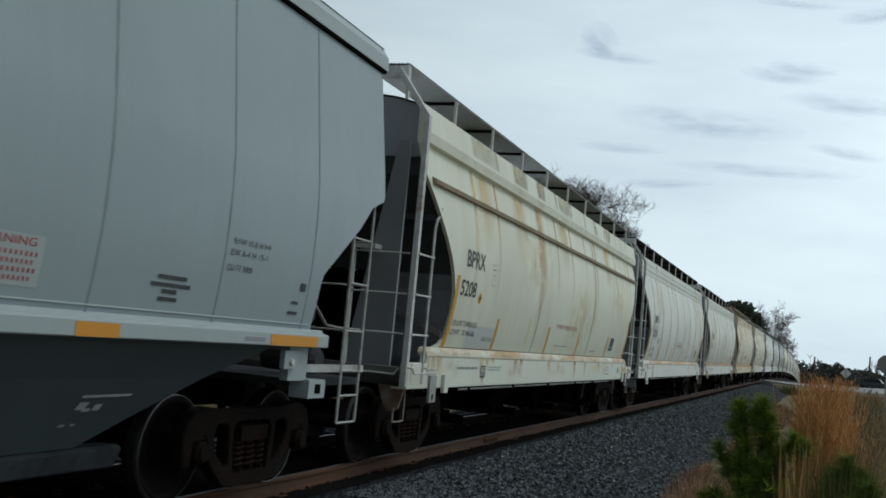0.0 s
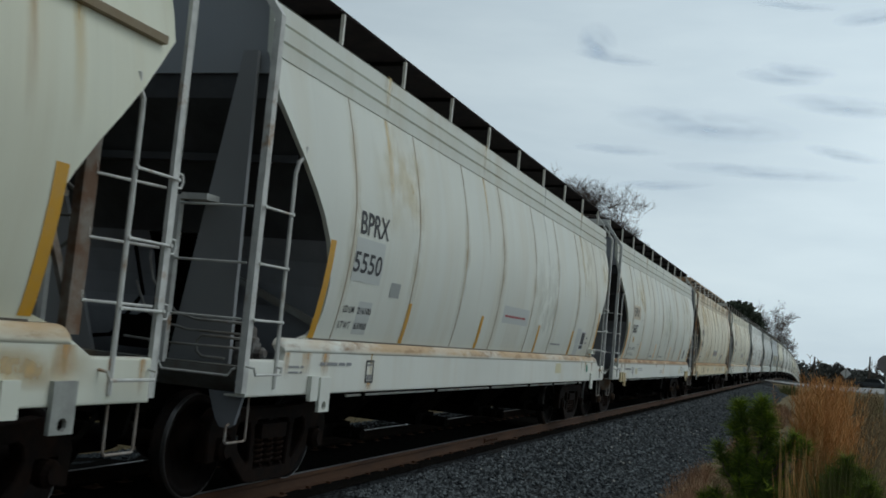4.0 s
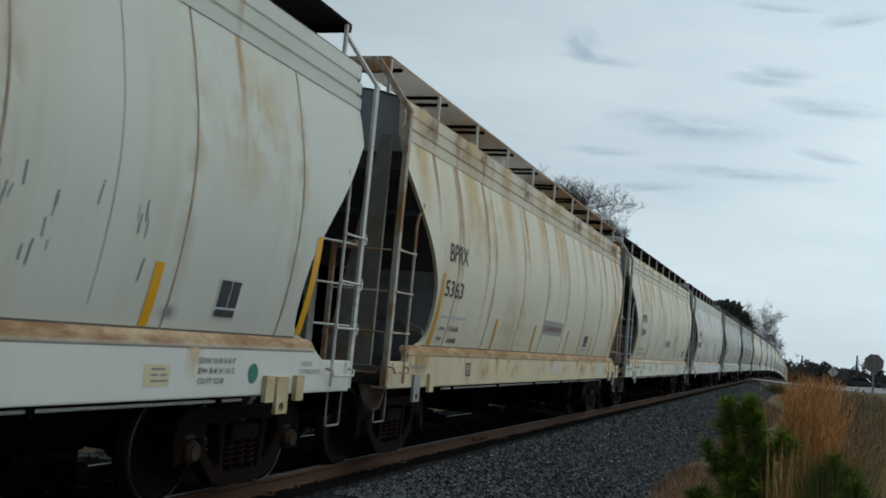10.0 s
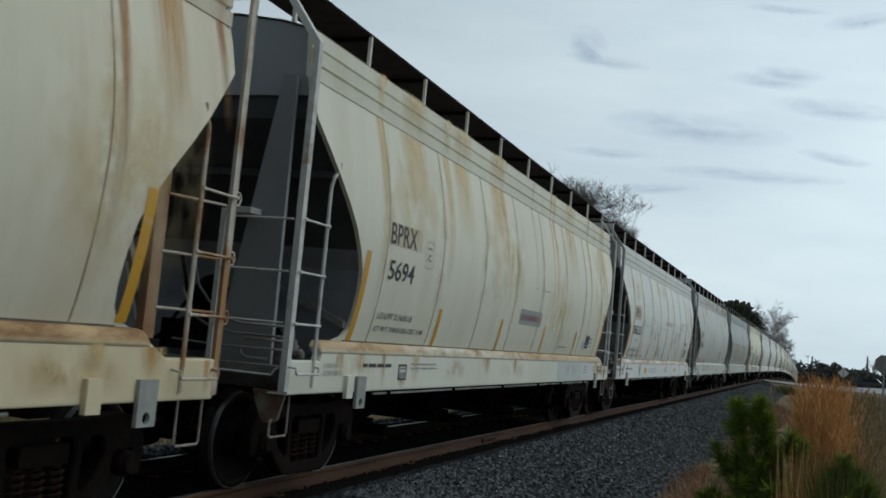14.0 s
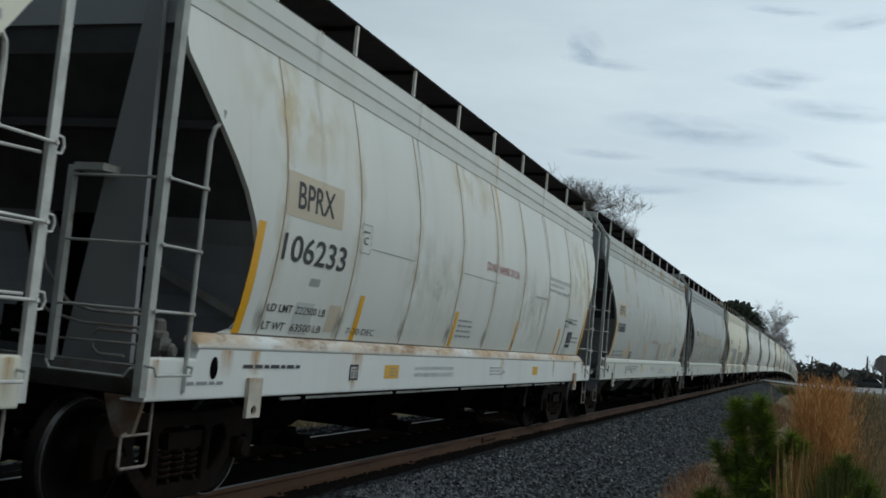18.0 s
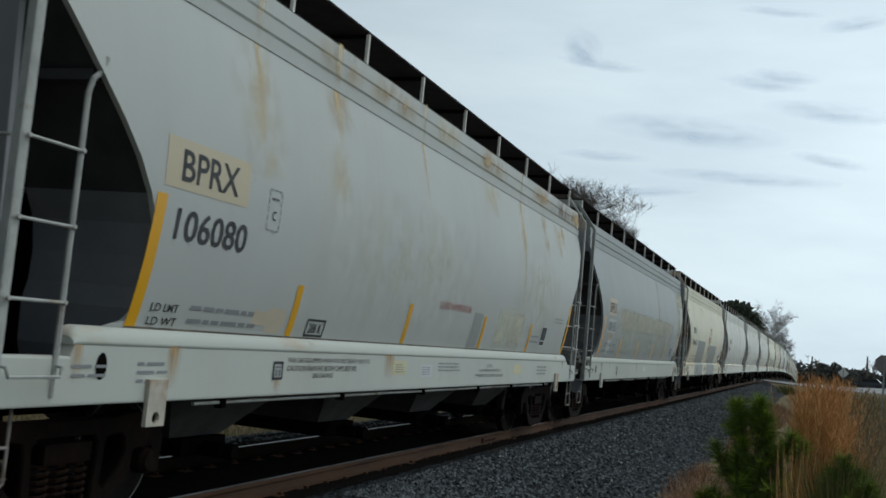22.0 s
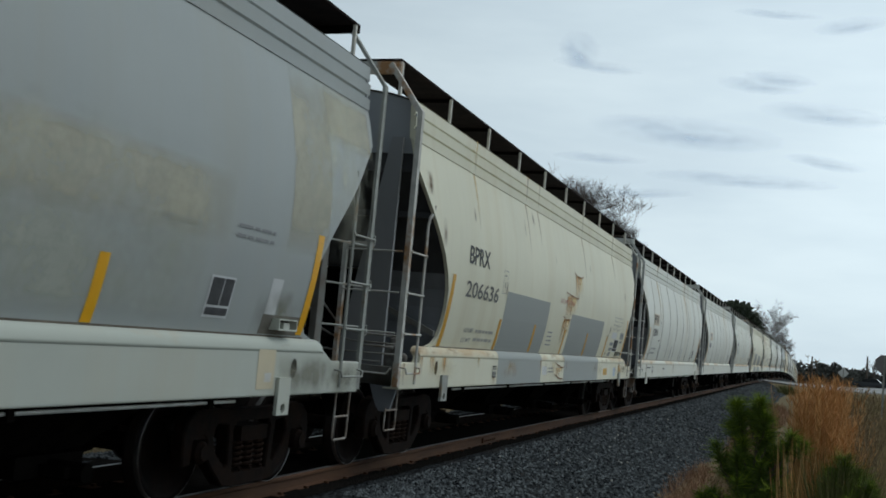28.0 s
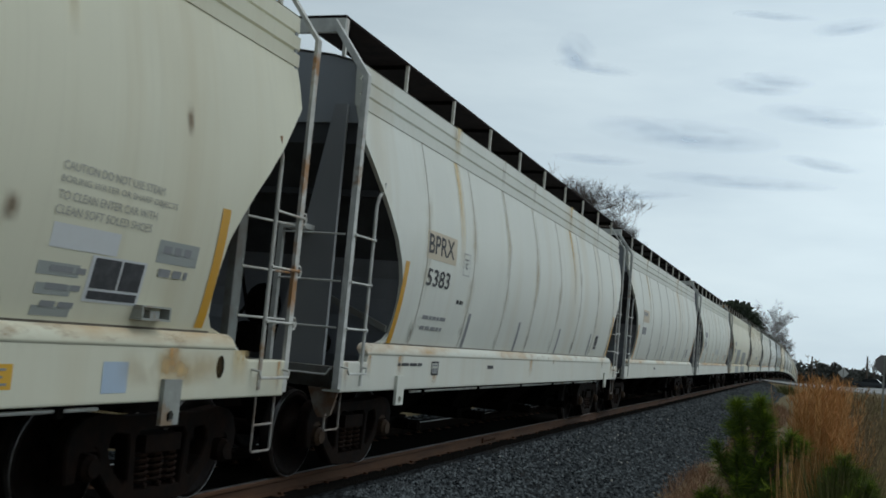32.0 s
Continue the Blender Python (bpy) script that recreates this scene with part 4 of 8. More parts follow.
def letters(text, y0, y1, z0, z1, lift=0.006):
    """Stencilled words between two ends and two heights, bent to the car's side."""
    if text not in GLYPHS:
        cu = bpy.data.curves.new("words", "FONT")
        cu.body, cu.resolution_u, cu.offset = text, 3, 0.012 if len(text) < 7 else 0.0
        ob = new("words", cu)
        bpy.context.view_layer.update()
        me = ob.evaluated_get(bpy.context.evaluated_depsgraph_get()).to_mesh()
        GLYPHS[text] = ([tuple(v.co) for v in me.vertices], [tuple(p.vertices) for p in me.polygons])
        ob.to_mesh_clear()
        bpy.data.objects.remove(ob)
        bpy.data.curves.remove(cu)
    vs, fs = GLYPHS[text]
    a, b = min(v[0] for v in vs), max(v[0] for v in vs)
    c, d = min(v[1] for v in vs), max(v[1] for v in vs)
    s = Shape()
    s.v = [on_side(y0 + (v[0] - a) / (b - a) * (y1 - y0), z0 + (v[1] - c) / (d - c) * (z1 - z0), lift) for v in vs]
    s.f = list(fs)
    return s


def pieces(shape):
    """The loose pieces of a shape, each a shape of its own."""
    root = list(range(len(shape.v)))

    def find(i):
        while root[i] != i:
            root[i] = root[root[i]]
            i = root[i]
        return i
    for f in shape.f:
        for i in f[1:]:
            root[find(i)] = find(f[0])
    groups = {}
    for f in shape.f:
        groups.setdefault(find(f[0]), []).append(f)
    out = []
    for faces in groups.values():
        used = sorted({i for f in faces for i in f})
        at = {i: k for k, i in enumerate(used)}
        q = Shape()
        q.v, q.f = [shape.v[i] for i in used], [tuple(at[i] for i in f) for f in faces]
        out.append(q)
    return out


def decal(y0, y1, z0, z1, lift=0.004, slant=0.0):
    n = max(1, int((z1 - z0) / 0.08))
    return Shape().grid([[on_side(y0 + slant * k / n, z0 + (z1 - z0) * k / n, lift), on_side(y1 + slant * k / n, z0 + (z1 - z0) * k / n, lift)] for k in range(n + 1)])


def outline(y0, y1, z0, z1, w=0.009, lift=0.006):
    return join(decal(y0, y1, z0, z0 + w, lift), decal(y0, y1, z1 - w, z1, lift), decal(y0, y0 + w, z0, z1, lift), decal(y1 - w, y1, z0, z1, lift))


def dashed_outline(y0, y1, z0, z1, w=0.011, step=0.068, gap=0.02):
    """Rectangle of short stencilled strokes."""
    shapes = []
    n, m = max(2, round((y1 - y0) / step)), max(3, round((z1 - z0) / step))
    for k in range(n):
        a, b = y0 + (y1 - y0) * k / n + gap / 2, y0 + (y1 - y0) * (k + 1) / n - gap / 2
        shapes += [decal(a, b, z0, z0 + w, 0.006), decal(a, b, z1 - w, z1, 0.006)]
    for k in range(m):
        a, b = z0 + (z1 - z0) * k / m + gap / 2, z0 + (z1 - z0) * (k + 1) / m - gap / 2
        shapes += [decal(y0, y0 + w, a, b, 0.006), decal(y1 - w, y1, a, b, 0.006)]
    return join(*shapes)


def dashes(y0, y1, z0, z1, rows, rng, gap=0.03):
    """Rows of short strokes, one shape each: writing too worn to read."""
    out = []
    step = (z1 - z0) / rows
    for r in range(rows):
        y = y0
        end = y1 - rng.uniform(0, 0.2) * (y1 - y0)
        while y < end - 0.02:
            w = min(rng.uniform(0.07, 0.24), end - y)
            out.append(decal(y, y + w, z0 + step * r + step * 0.32, z0 + step * r + step * 0.66, 0.006))
            y += w + gap
    return out


def shelf_decal(y0, y1):
    """Paint laid over the rounded shelf above the sill."""
    arc = [(1.431, 1.4685), (1.448, 1.4615), (1.4665, 1.448), (1.4828, 1.4285), (1.4948, 1.403), (1.5024, 1.3725), (1.5042, 1.352)]
    return Shape().grid([[(x, y0, z), (x, y1, z)] for x, z in arc[::-1]])


def disc(y, z, r, lift=0.006):
    s = Shape()
    s.v = [on_side(y, z, lift)] + [on_side(y + r * math.cos(k * math.pi / 8), z + r * math.sin(k * math.pi / 8), lift) for k in range(16)]
    s.f = [(0, 1 + k, 1 + (k + 1) % 16) for k in range(16)]
    return s


def placard(car, y0, z0, y1, z1):
    p = part("placard", decal(y0, y1, z0, z1, 0.004), M_PWHITE, car, "black and white service placard")
    w, h = y1 - y0, z1 - z0
    part("panel", join(decal(y0 + 0.06 * w, y0 + 0.52 * w, z0 + 0.30 * h, z0 + 0.95 * h, 0.007), decal(y0 + 0.56 * w, y0 + 0.95 * w, z0 + 0.30 * h, z0 + 0.95 * h, 0.007), decal(y0 + 0.06 * w, y0 + 0.95 * w, z0 + 0.06 * h, z0 + 0.24 * h, 0.007)), M_INK, p)


def route_box(car, y0, z0, y1, z1):
    b = part("stencil_box", outline(y0, y1, z0, z1, 0.022), M_INK, car, "small stencilled frame")
    part("rust_run", decal(y0 + 0.02, y1 - 0.02, max(0.965, z0 - 0.12), z0 + 0.01, 0.0052), M_RUN, b)
    part("panel", join(decal(y0 + 0.04, (y0 + y1) / 2 - 0.01, z0 + 0.03, z0 + 0.09, 0.006), decal((y0 + y1) / 2 + 0.01, y1 - 0.04, z0 + 0.03, z0 + 0.09, 0.006), decal(y0 + 0.04, y1 - 0.04, z1 - 0.06, z1 - 0.04, 0.006)), M_FAINT, b)


STRIPS = (3.55, 6.5, 9.65, 12.3)


def build_car(name, spec, near=True):
    """A covered hopper car with its trucks. spec: its paints and what is written on it."""
    global LONG
    LONG = spec.get("long", 15.95)
    car = thing(name, spec["label"], "railway car", "covered hopper cars in the train")
    body, sil, led, steel = spec["body"], spec["sill"], spec["ledge"], spec.get("steel", M_STEEL)
    fas = spec.get("fascia", body)
    pads = spec.get("pads", (1.5, LONG - 1.6))
    ff = plain_fascia if spec.get("plain") else fascia
    for s in (1, -1):
        part("side_sheet", cached(f"side_sheet:{s}", lambda: side_sheet(s), True), body, car)
        part("eave_beam", cached(f"eave_beam:{s}{bool(spec.get('plain'))}", lambda: ff(s)), fas, car)
        part("side_sill", cached(f"side_sill:{s}", lambda: sill(s)), sil, car)
        part("sill_ledge", cached(f"sill_ledge:{s}", lambda: ledge(s), True), led, car)
        part("ledge_joint", cached(f"ledge_joint:{s}", lambda: ledge_joint(s)), M_JOINTSHADE, car)
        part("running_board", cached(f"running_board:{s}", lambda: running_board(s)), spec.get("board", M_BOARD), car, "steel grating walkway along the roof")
        for k in range(10):
            b = part("board_bracket", cached(f"board_bracket:{s}", lambda: bracket(s)), M_WHITE if not spec.get("plain") else M_STEEL, car)
            b.location = (0, 0.09 + (LONG - 0.2) / 9 * k, 0)
            part("bracket_arm", cached(f"bracket_arm:{s}", lambda: bracket_arm(s)), M_GRIME_SHADE, b)
            if spec.get("open_board") and s > 0:
                c = part("cross_bar", cached("cross_bar", cross_bar), M_GRIME_SHADE, car)
                c.location = (0, 0.5 + (LONG - 0.2) / 9 * k, 0)
        for end in (0, 1):
            part("corner_post", cached(f"corner_post:{s}{end}", lambda: corner_post(s, end)), steel, car)
            if near or s > 0:
                part("ladder_stile", cached(f"stile:{s}{end}", lambda: stile(s, end)), steel, car)
                for z in RUNGS:
                    part("ladder_rung", cached(f"rung:{s}{end}{z}", lambda: side_rung(s, end, z)), steel, car)
                    if near and not end:
                        part("end_rung", cached(f"end_rung:{s}{end}{z}", lambda: end_rung(s, end, z)), steel, car)
            if near:
                if not end:
                    part("end_stile", cached(f"end_stile:{s}{end}", lambda: end_stile(s, end)), steel, car)
                else:
                    part("inner_post", cached(f"inner_post:{s}", lambda: inner_post(s)), spec.get("inner", M_ENDSILL), car)
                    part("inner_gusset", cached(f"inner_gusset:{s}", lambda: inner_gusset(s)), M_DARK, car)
                    for z in (1.63, 2.05, 2.48):
                        part("end_rung", cached(f"inner_rung:{s}{z}", lambda: inner_rung(s, z)), steel, car)
                part("stirrup", cached(f"stirrup:{s}{end}{spec.get('steps', 1)}", lambda: stirrup(s, end, spec.get("steps", 1))), M_STEP, car)
                part("grab_iron", cached(f"grab:{s}{end}", lambda: grab(s, end)), steel, car)
                part("jacking_pad", cached(f"jack:{s}{end}{pads[end]}", lambda: jack_pad(s, end, pads[end])), spec.get("lug", sil), car)
                for at in spec.get("lugs", ((1.2,), ()))[end]:
                    part("tow_lug", cached(f"lug:{s}{end}{at}", lambda: small_lug(s, end, at)), M_LUG if spec.get("lug") is M_LUG else sil, car)
                # The trailing gusset is painted near black, as if lost in shade.
                part("gusset", cached(f"gusset:{s}{end}", lambda: gusset(s, end)), spec.get("gusset", M_GUSSET) if not end else M_GRIME_SHADE, car)
    part("roof", cached("roof", roof, True), body, car)
    for end in (0, 1):
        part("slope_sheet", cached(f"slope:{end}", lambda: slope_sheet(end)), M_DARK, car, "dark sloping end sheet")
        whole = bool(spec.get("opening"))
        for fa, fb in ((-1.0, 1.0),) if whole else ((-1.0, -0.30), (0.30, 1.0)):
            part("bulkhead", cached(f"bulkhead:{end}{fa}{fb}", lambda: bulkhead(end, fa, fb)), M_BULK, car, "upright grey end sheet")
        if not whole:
            # Near-black panel paints the deep shade in the middle of the bay.
            part("bulkhead_recess", cached(f"recess:{end}", lambda: bulkhead_recess(end)), M_GRIME_SHADE, car)
        part("end_plate", cached(f"end_plate:{end}", lambda: end_plate(end)), M_ENDP, car)
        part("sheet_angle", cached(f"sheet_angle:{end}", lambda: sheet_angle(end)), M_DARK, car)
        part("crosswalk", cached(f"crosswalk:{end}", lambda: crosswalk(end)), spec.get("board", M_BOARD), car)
        part("end_bar", cached(f"end_bar:{end}", lambda: end_bar(end)), M_GRIME_SHADE if end else steel, car)
        part("end_sill", cached(f"end_sill:{end}", lambda: end_sill(end)), M_ENDSILL, car)
        part("coupler", cached(f"coupler:{end}", lambda: coupler(end)), M_TRUCK, car)
        truck(car, LONG - spec.get("rear_truck", 1.36) if end else (1.17 if spec.get("steps") else 1.28), spec.get("cap"))
        if near:
            if not end:
                for side in (1, -1):
                    part("brace_plate", cached(f"brace:{end}{side}", lambda: brace(end, side)), spec.get("brace", M_BRACE), car)
            else:
                part("brace_plate", cached(f"brace:{end}", lambda: brace(end, -1)), spec.get("brace", M_BRACE), car)
            part("air_hose", cached(f"hose:{end}", lambda: hose(end)), M_GRIME_SHADE, car)
            part("end_grab", cached(f"end_grab:{end}", lambda: end_grab(end)), steel, car)
            part("brake_rod", cached(f"rods:{end}", lambda: brake_rods(end)), M_GRIME_SHADE if end == 0 else steel, car)
    part("centre_sill", cached("centre_sill", centre_sill), M_GRIME_SHADE, car)
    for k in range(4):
        h = part("hopper", cached(f"hopper:{k}", lambda: hopper(k)), spec.get("under", M_GRIME_SHADE), car)
        part("outlet_gate", cached(f"outlet:{k}", lambda: outlet(k)), M_GRIME_SHADE, h)
    if near:
        bay = spec.get("bay", "pipes")
        if bay == "pipes":
            part("brake_pipe", cached("brake_pipe", brake_pipes, True), M_PIPE, car, "pale bent brake pipes")
            part("brake_valve", cached("brake_valve", brake_valve), M_VALVE, car)
        if bay != "bare":
            part("air_tank", cached("air_tank", air_tank, True), M_GRIME_SHADE, car)
            part("sheet_strut", cached("sheet_strut", sheet_strut), M_ENDSILL, car)
        if spec.get("rear_strut"):
            part("sheet_strut", cached("rear_strut", rear_strut), M_STEP, car)
        if spec.get("opening"):
            part("sheet_opening", cached("sheet_opening", sheet_opening), M_GRIME_SHADE, car, "dark oval opening in the end sheet")
        for y in spec.get("brackets", ()):
            part("ledge_bracket", cached(f"ledge_bracket:{y}", lambda: ledge_bracket(y)), spec.get("lug", sil), car)
        part("hand_wheel", cached("hand_wheel", lambda: hand_wheel(1), True), M_ENDSILL, car)
        part("brake_gear", cached("brake_gear", lambda: brake_gear(0)), M_GRIME_SHADE, car)
        part("sill_pipe", cached("sill_pipe", sill_pipe), M_STEEL, car)
        for y in (2.6, 4.9, 7.3, 9.6, 11.4, 13.6):
            part("pipe_clip", cached(f"clip:{y}", lambda: pipe_clip(y)), M_GRIME_SHADE, car)
    for y in spec.get("seams", ()):
        part("weld_seam", cached(f"seam:{y}{spec.get('seamwidth', 0.009)}", lambda: seam(y, spec.get("seamwidth", 0.009)), True), spec.get("seampaint", M_SEAM), car)
        if near:
            part("rust_stain", decal(y - 0.16, y + 0.16, 1.52, 3.88, 0.0025), M_HALO, car)
            if spec.get("feet"):
                part("rust_stain", decal(y - 0.16, y + 0.07, 1.475, 1.78, 0.0052), M_FOOT, car)
    for y in spec.get("thin", ()):
        part("weld_line", decal(y - 0.006, y + 0.006, 1.6, 3.85, 0.003), M_SEAM_PALE, car)
    if spec.get("ridge"):
        part("side_rib", cached("side_rib", lambda: Shape().prism([(1.478, 3.44), (1.53, 3.445), (1.535, 3.50), (1.462, 3.53)][::-1], "y", 0.30, LONG - 0.30)), spec["ridge"], car, "ridge along the side sheet")
    for run in spec.get("runs", ()):
        y, low, w, m = run
        part("rust_run", decal(y - w / 2, y + w / 2, low, 3.90, 0.0045), m, car)
        f = decal(y - w / 2, y + w / 2, 3.91, 4.37, 0.0)
        f.v = [(1.383 if not spec.get("plain") else 1.44 - 0.16 * (z - 4.05) / 0.33 * (z > 4.05) * 0.5, yy, z) for x, yy, z in f.v]
        part("rust_run", f, m, car)
    rng0 = random.Random(spec.get("seed", 1) + 90)
    for _ in range(spec.get("drips", 3) if near else 0):
        y, w, low = rng0.uniform(0.8, LONG - 0.8), rng0.uniform(0.06, 0.45) ** 1.2, rng0.uniform(0.98, 1.27)
        part("rust_run", decal(y - w / 2, y + w / 2, low, 1.355, 0.0048), rng0.choice((M_RUN, M_RUN_PALE, M_RUN_PALE)), car)
    if near:
        wear = spec.get("wear", 0.6)
        for y, w, low, m in ((0.47, 0.05, 0.98, M_RUN_DARK), (LONG - 0.47, 0.06, 0.99, M_RUN_DARK), (0.09, 0.10, 0.98, M_RUN), (0.66, 0.12, 1.10, M_RUN), (1.04, 0.22, 1.12, M_RUN), (LONG - 0.12, 0.10, 0.99, M_RUN), (LONG - 0.80, 0.3, 1.05, M_RUN_PALE), (pads[0], 0.20, 1.10, M_RUN), (pads[1], 0.24, 1.10, M_RUN)):
            if rng0.random() < wear:
                part("rust_run", decal(y - w / 2, y + w / 2, low, 1.262 if y < 0.6 or y > LONG - 0.6 else 1.345, 0.0052), m, car)
    strip = spec.get("strips", M_ORANGE)
    if strip:
        a = spec.get("lead", 1.27)
        part("reflector", decal(a - 0.03, a + 0.09, 1.48, 2.42, 0.005), strip, car, "amber reflective strip")
        part("reflector", decal(spec.get("tail", LONG - 1.37) - 0.058, spec.get("tail", LONG - 1.37) + 0.058, 1.50, 2.43, 0.005), strip, car, "amber reflective strip")
        for y in spec.get("strip_at", STRIPS):
            part("reflector", decal(y - 0.05, y + 0.06, 1.485, 1.95, 0.005), spec.get("small_strips", strip), car, "amber reflective strip")
    rng = random.Random(spec.get("seed", 1))
    for mark in spec.get("marks", ()):
        kind = mark[0]
        if kind == "word":
            _, text, y0, y1, z0, z1, m = mark
            if z1 - z0 > 0.15:
                for glyph in pieces(letters(text, y0, y1, z0, z1)):
                    part("letter", glyph, m, car)
            else:
                part("lettering", letters(text, y0, y1, z0, z1), m, car)
        elif kind == "patch":
            _, y0, y1, z0, z1, m = mark[:6]
            part("paint_patch", decal(y0, y1, z0, z1, 0.003, mark[6] if len(mark) > 6 else 0.0), m, car)
        elif kind == "bars":
            _, y0, y1, z0, z1, r, m = mark
            for bar in dashes(y0, y1, z0, z1, r, rng):
                part("worn_writing", bar, m, car)
        elif kind == "box":
            _, y0, y1, z0, z1 = mark
            f = part("stencil_box", dashed_outline(y0, y1, z0, z1), M_FAINT, car, "broken stencilled outline")
            part("lettering", letters("C", y0 + 0.085, y1 - 0.075, z0 + 0.09, z0 + 0.17), M_INK, f)
            for bar in dashes(y0 + 0.045, y1 - 0.045, z1 - 0.105, z1 - 0.055, 1, rng, 0.012):
                part("worn_writing", bar, M_GREYINK, f)
        elif kind == "frame":
            part("stencil_box", outline(*mark[1:5], 0.022), M_INK, car, "small stencilled frame")
        elif kind == "arc":
            _, y0, y1, z, bow, m = mark
            pts = [(y0 + (y1 - y0) * k / 10, z + bow * math.sin(math.pi * (0.12 + 0.76 * k / 10)), 0.006 + 0.012 * math.sin(math.pi * k / 10)) for k in range(11)]
            part("paint_stroke", Shape().grid([[on_side(y, h - w, 0.005), on_side(y, h + w, 0.005)] for y, h, w in pts]), m, car, "blue painted arc")
        elif kind == "shelf":
            part("paint_patch", shelf_decal(*mark[1:3]), mark[3], car, smooth=True)
        elif kind == "dot":
            _, y, z, r, m = mark
            d = part("dot", disc(y, z, r, 0.005), m, car)
            if m is not M_GREEN:
                part("spot", disc(y, z, 0.03, 0.008), M_INK, d)
        elif kind == "hole":
            _, y, z = mark
            h = disc(y, z, 0.09, 0.004)
            h.v = [(a, y + (b - y) * 0.62, c) for a, b, c in h.v]
            part("sill_hole", h, M_GRIME_SHADE, car, "dark oval hole")
        elif kind == "scribble":
            _, y0, y1, z0, z1, n = mark
            for k in range(n):
                y, z, h = rng.uniform(y0, y1), rng.uniform(z0, z1), rng.uniform(0.05, 0.17)
                part("paint_drip", decal(y, y + rng.uniform(0.006, 0.016), z, z + h, 0.005, rng.uniform(-0.01, 0.03)), M_BLUEDRIP, car)
        elif kind == "blot":
            _, y, z, ry, rz, m = mark
            b = decal(y - ry, y + ry, z - rz, z + rz, 0.0048)
            if z > 3.95:
                b.v = [(1.3855, yy, min(zz, 4.37)) for x, yy, zz in b.v]
            part("rust_stain", b, m, car)
        elif kind == "placard":
            placard(car, *mark[1:])
        elif kind == "route":
            route_box(car, *mark[1:])
        elif kind == "crack":
            _, y0, y1, z0, z1 = mark
            n = 6
            rows = []
            for k in range(n + 1):
                y, z = y0 + (y1 - y0) * k / n, z0 + (z1 - z0) * k / n - 0.05 * math.sin(math.pi * k / n) + rng.uniform(-0.015, 0.015)
                rows.append([on_side(y, z, 0.007), on_side(y, z + 0.015 + 0.012 * math.sin(math.pi * k / n), 0.007)])
            c = part("crack", Shape().grid(rows), M_RUSTLINE, car, "rusty torn seam")
            for a, b, deep, m in ((0.05, 0.5, 0.55, M_RUN), (0.3, 0.95, 0.40, M_RUN_PALE), (0.42, 0.52, 0.7, M_RUN_DARK), (0.12, 0.2, 0.45, M_RUN_DARK)):
                low = min(z0, z1) - deep * (1.0 if z0 > 1.5 else 0.3)
                part("rust_run", decal(y0 + a * (y1 - y0), y0 + b * (y1 - y0), max(low, 1.0), min(z0, z1) - 0.015, 0.0055), m, c)
    return car


# ---- the train ----
def scheme(key, base, sillc, shift, stain=(0.45, 0.35, 0.18), amount=0.35, rust=0.1, grime=0.25, ledge_rust=0.75):
    return {
        "body": paint(key + "_body_paint", base, stain, amount, rust, grime, shift),
        "sill": paint(key + "_sill_paint", sillc, (0.45, 0.32, 0.15), amount * 0.7, rust * 0.7, grime * 0.7, shift + 20),
        "ledge": ledge_paint(key + "_ledge_paint", sillc, ledge_rust, shift + 30),
        "seed": int(shift) + 1,
    }


M_RUSTPOST = rough_stuff("rusty_brown_channel", (0.26, 0.13, 0.06), (0.36, 0.26, 0.17), 3.0, 0.85)
M_RUSTSTEEL = spotted("rust_stained_steel_paint", (0.58, 0.54, 0.45), (0.34, 0.18, 0.08), 1.6, 0.46, 0.58)
M_RUSTBRACE = spotted("rust_stained_plate", (0.30, 0.285, 0.25), (0.25, 0.14, 0.07), 1.1, 0.50, 0.68)
M_GREYSTEEL = spotted("dull_grey_steel_paint", (0.34, 0.355, 0.33), (0.24, 0.17, 0.11), 2.4, 0.60, 0.70)
M_MIDSTEEL = spotted("mid_grey_steel_paint", (0.46, 0.475, 0.45), (0.28, 0.20, 0.13), 2.4, 0.60, 0.70)
M_PSILL = flat("grey_green_sill_patch", (0.50, 0.54, 0.53), 0.6, 0.2)
M_BAND_PALE = soft_patch("pale_tan_patch", (0.82, 0.80, 0.62), 0.55)
M_LUG = rough_stuff("yellowed_lug_paint", (0.60, 0.53, 0.35), (0.48, 0.36, 0.18), 4.0)
M_RIDGE = rough_stuff("stained_rib", (0.34, 0.30, 0.22), (0.24, 0.17, 0.10), 2.0)
M_RUSTY_EAVE = paint("rust_stained_eave", (0.69, 0.63, 0.49), (0.40, 0.22, 0.08), 0.8, 0.35, 0.3, 61)
I, W, R = M_INK, M_FAINT, M_RED
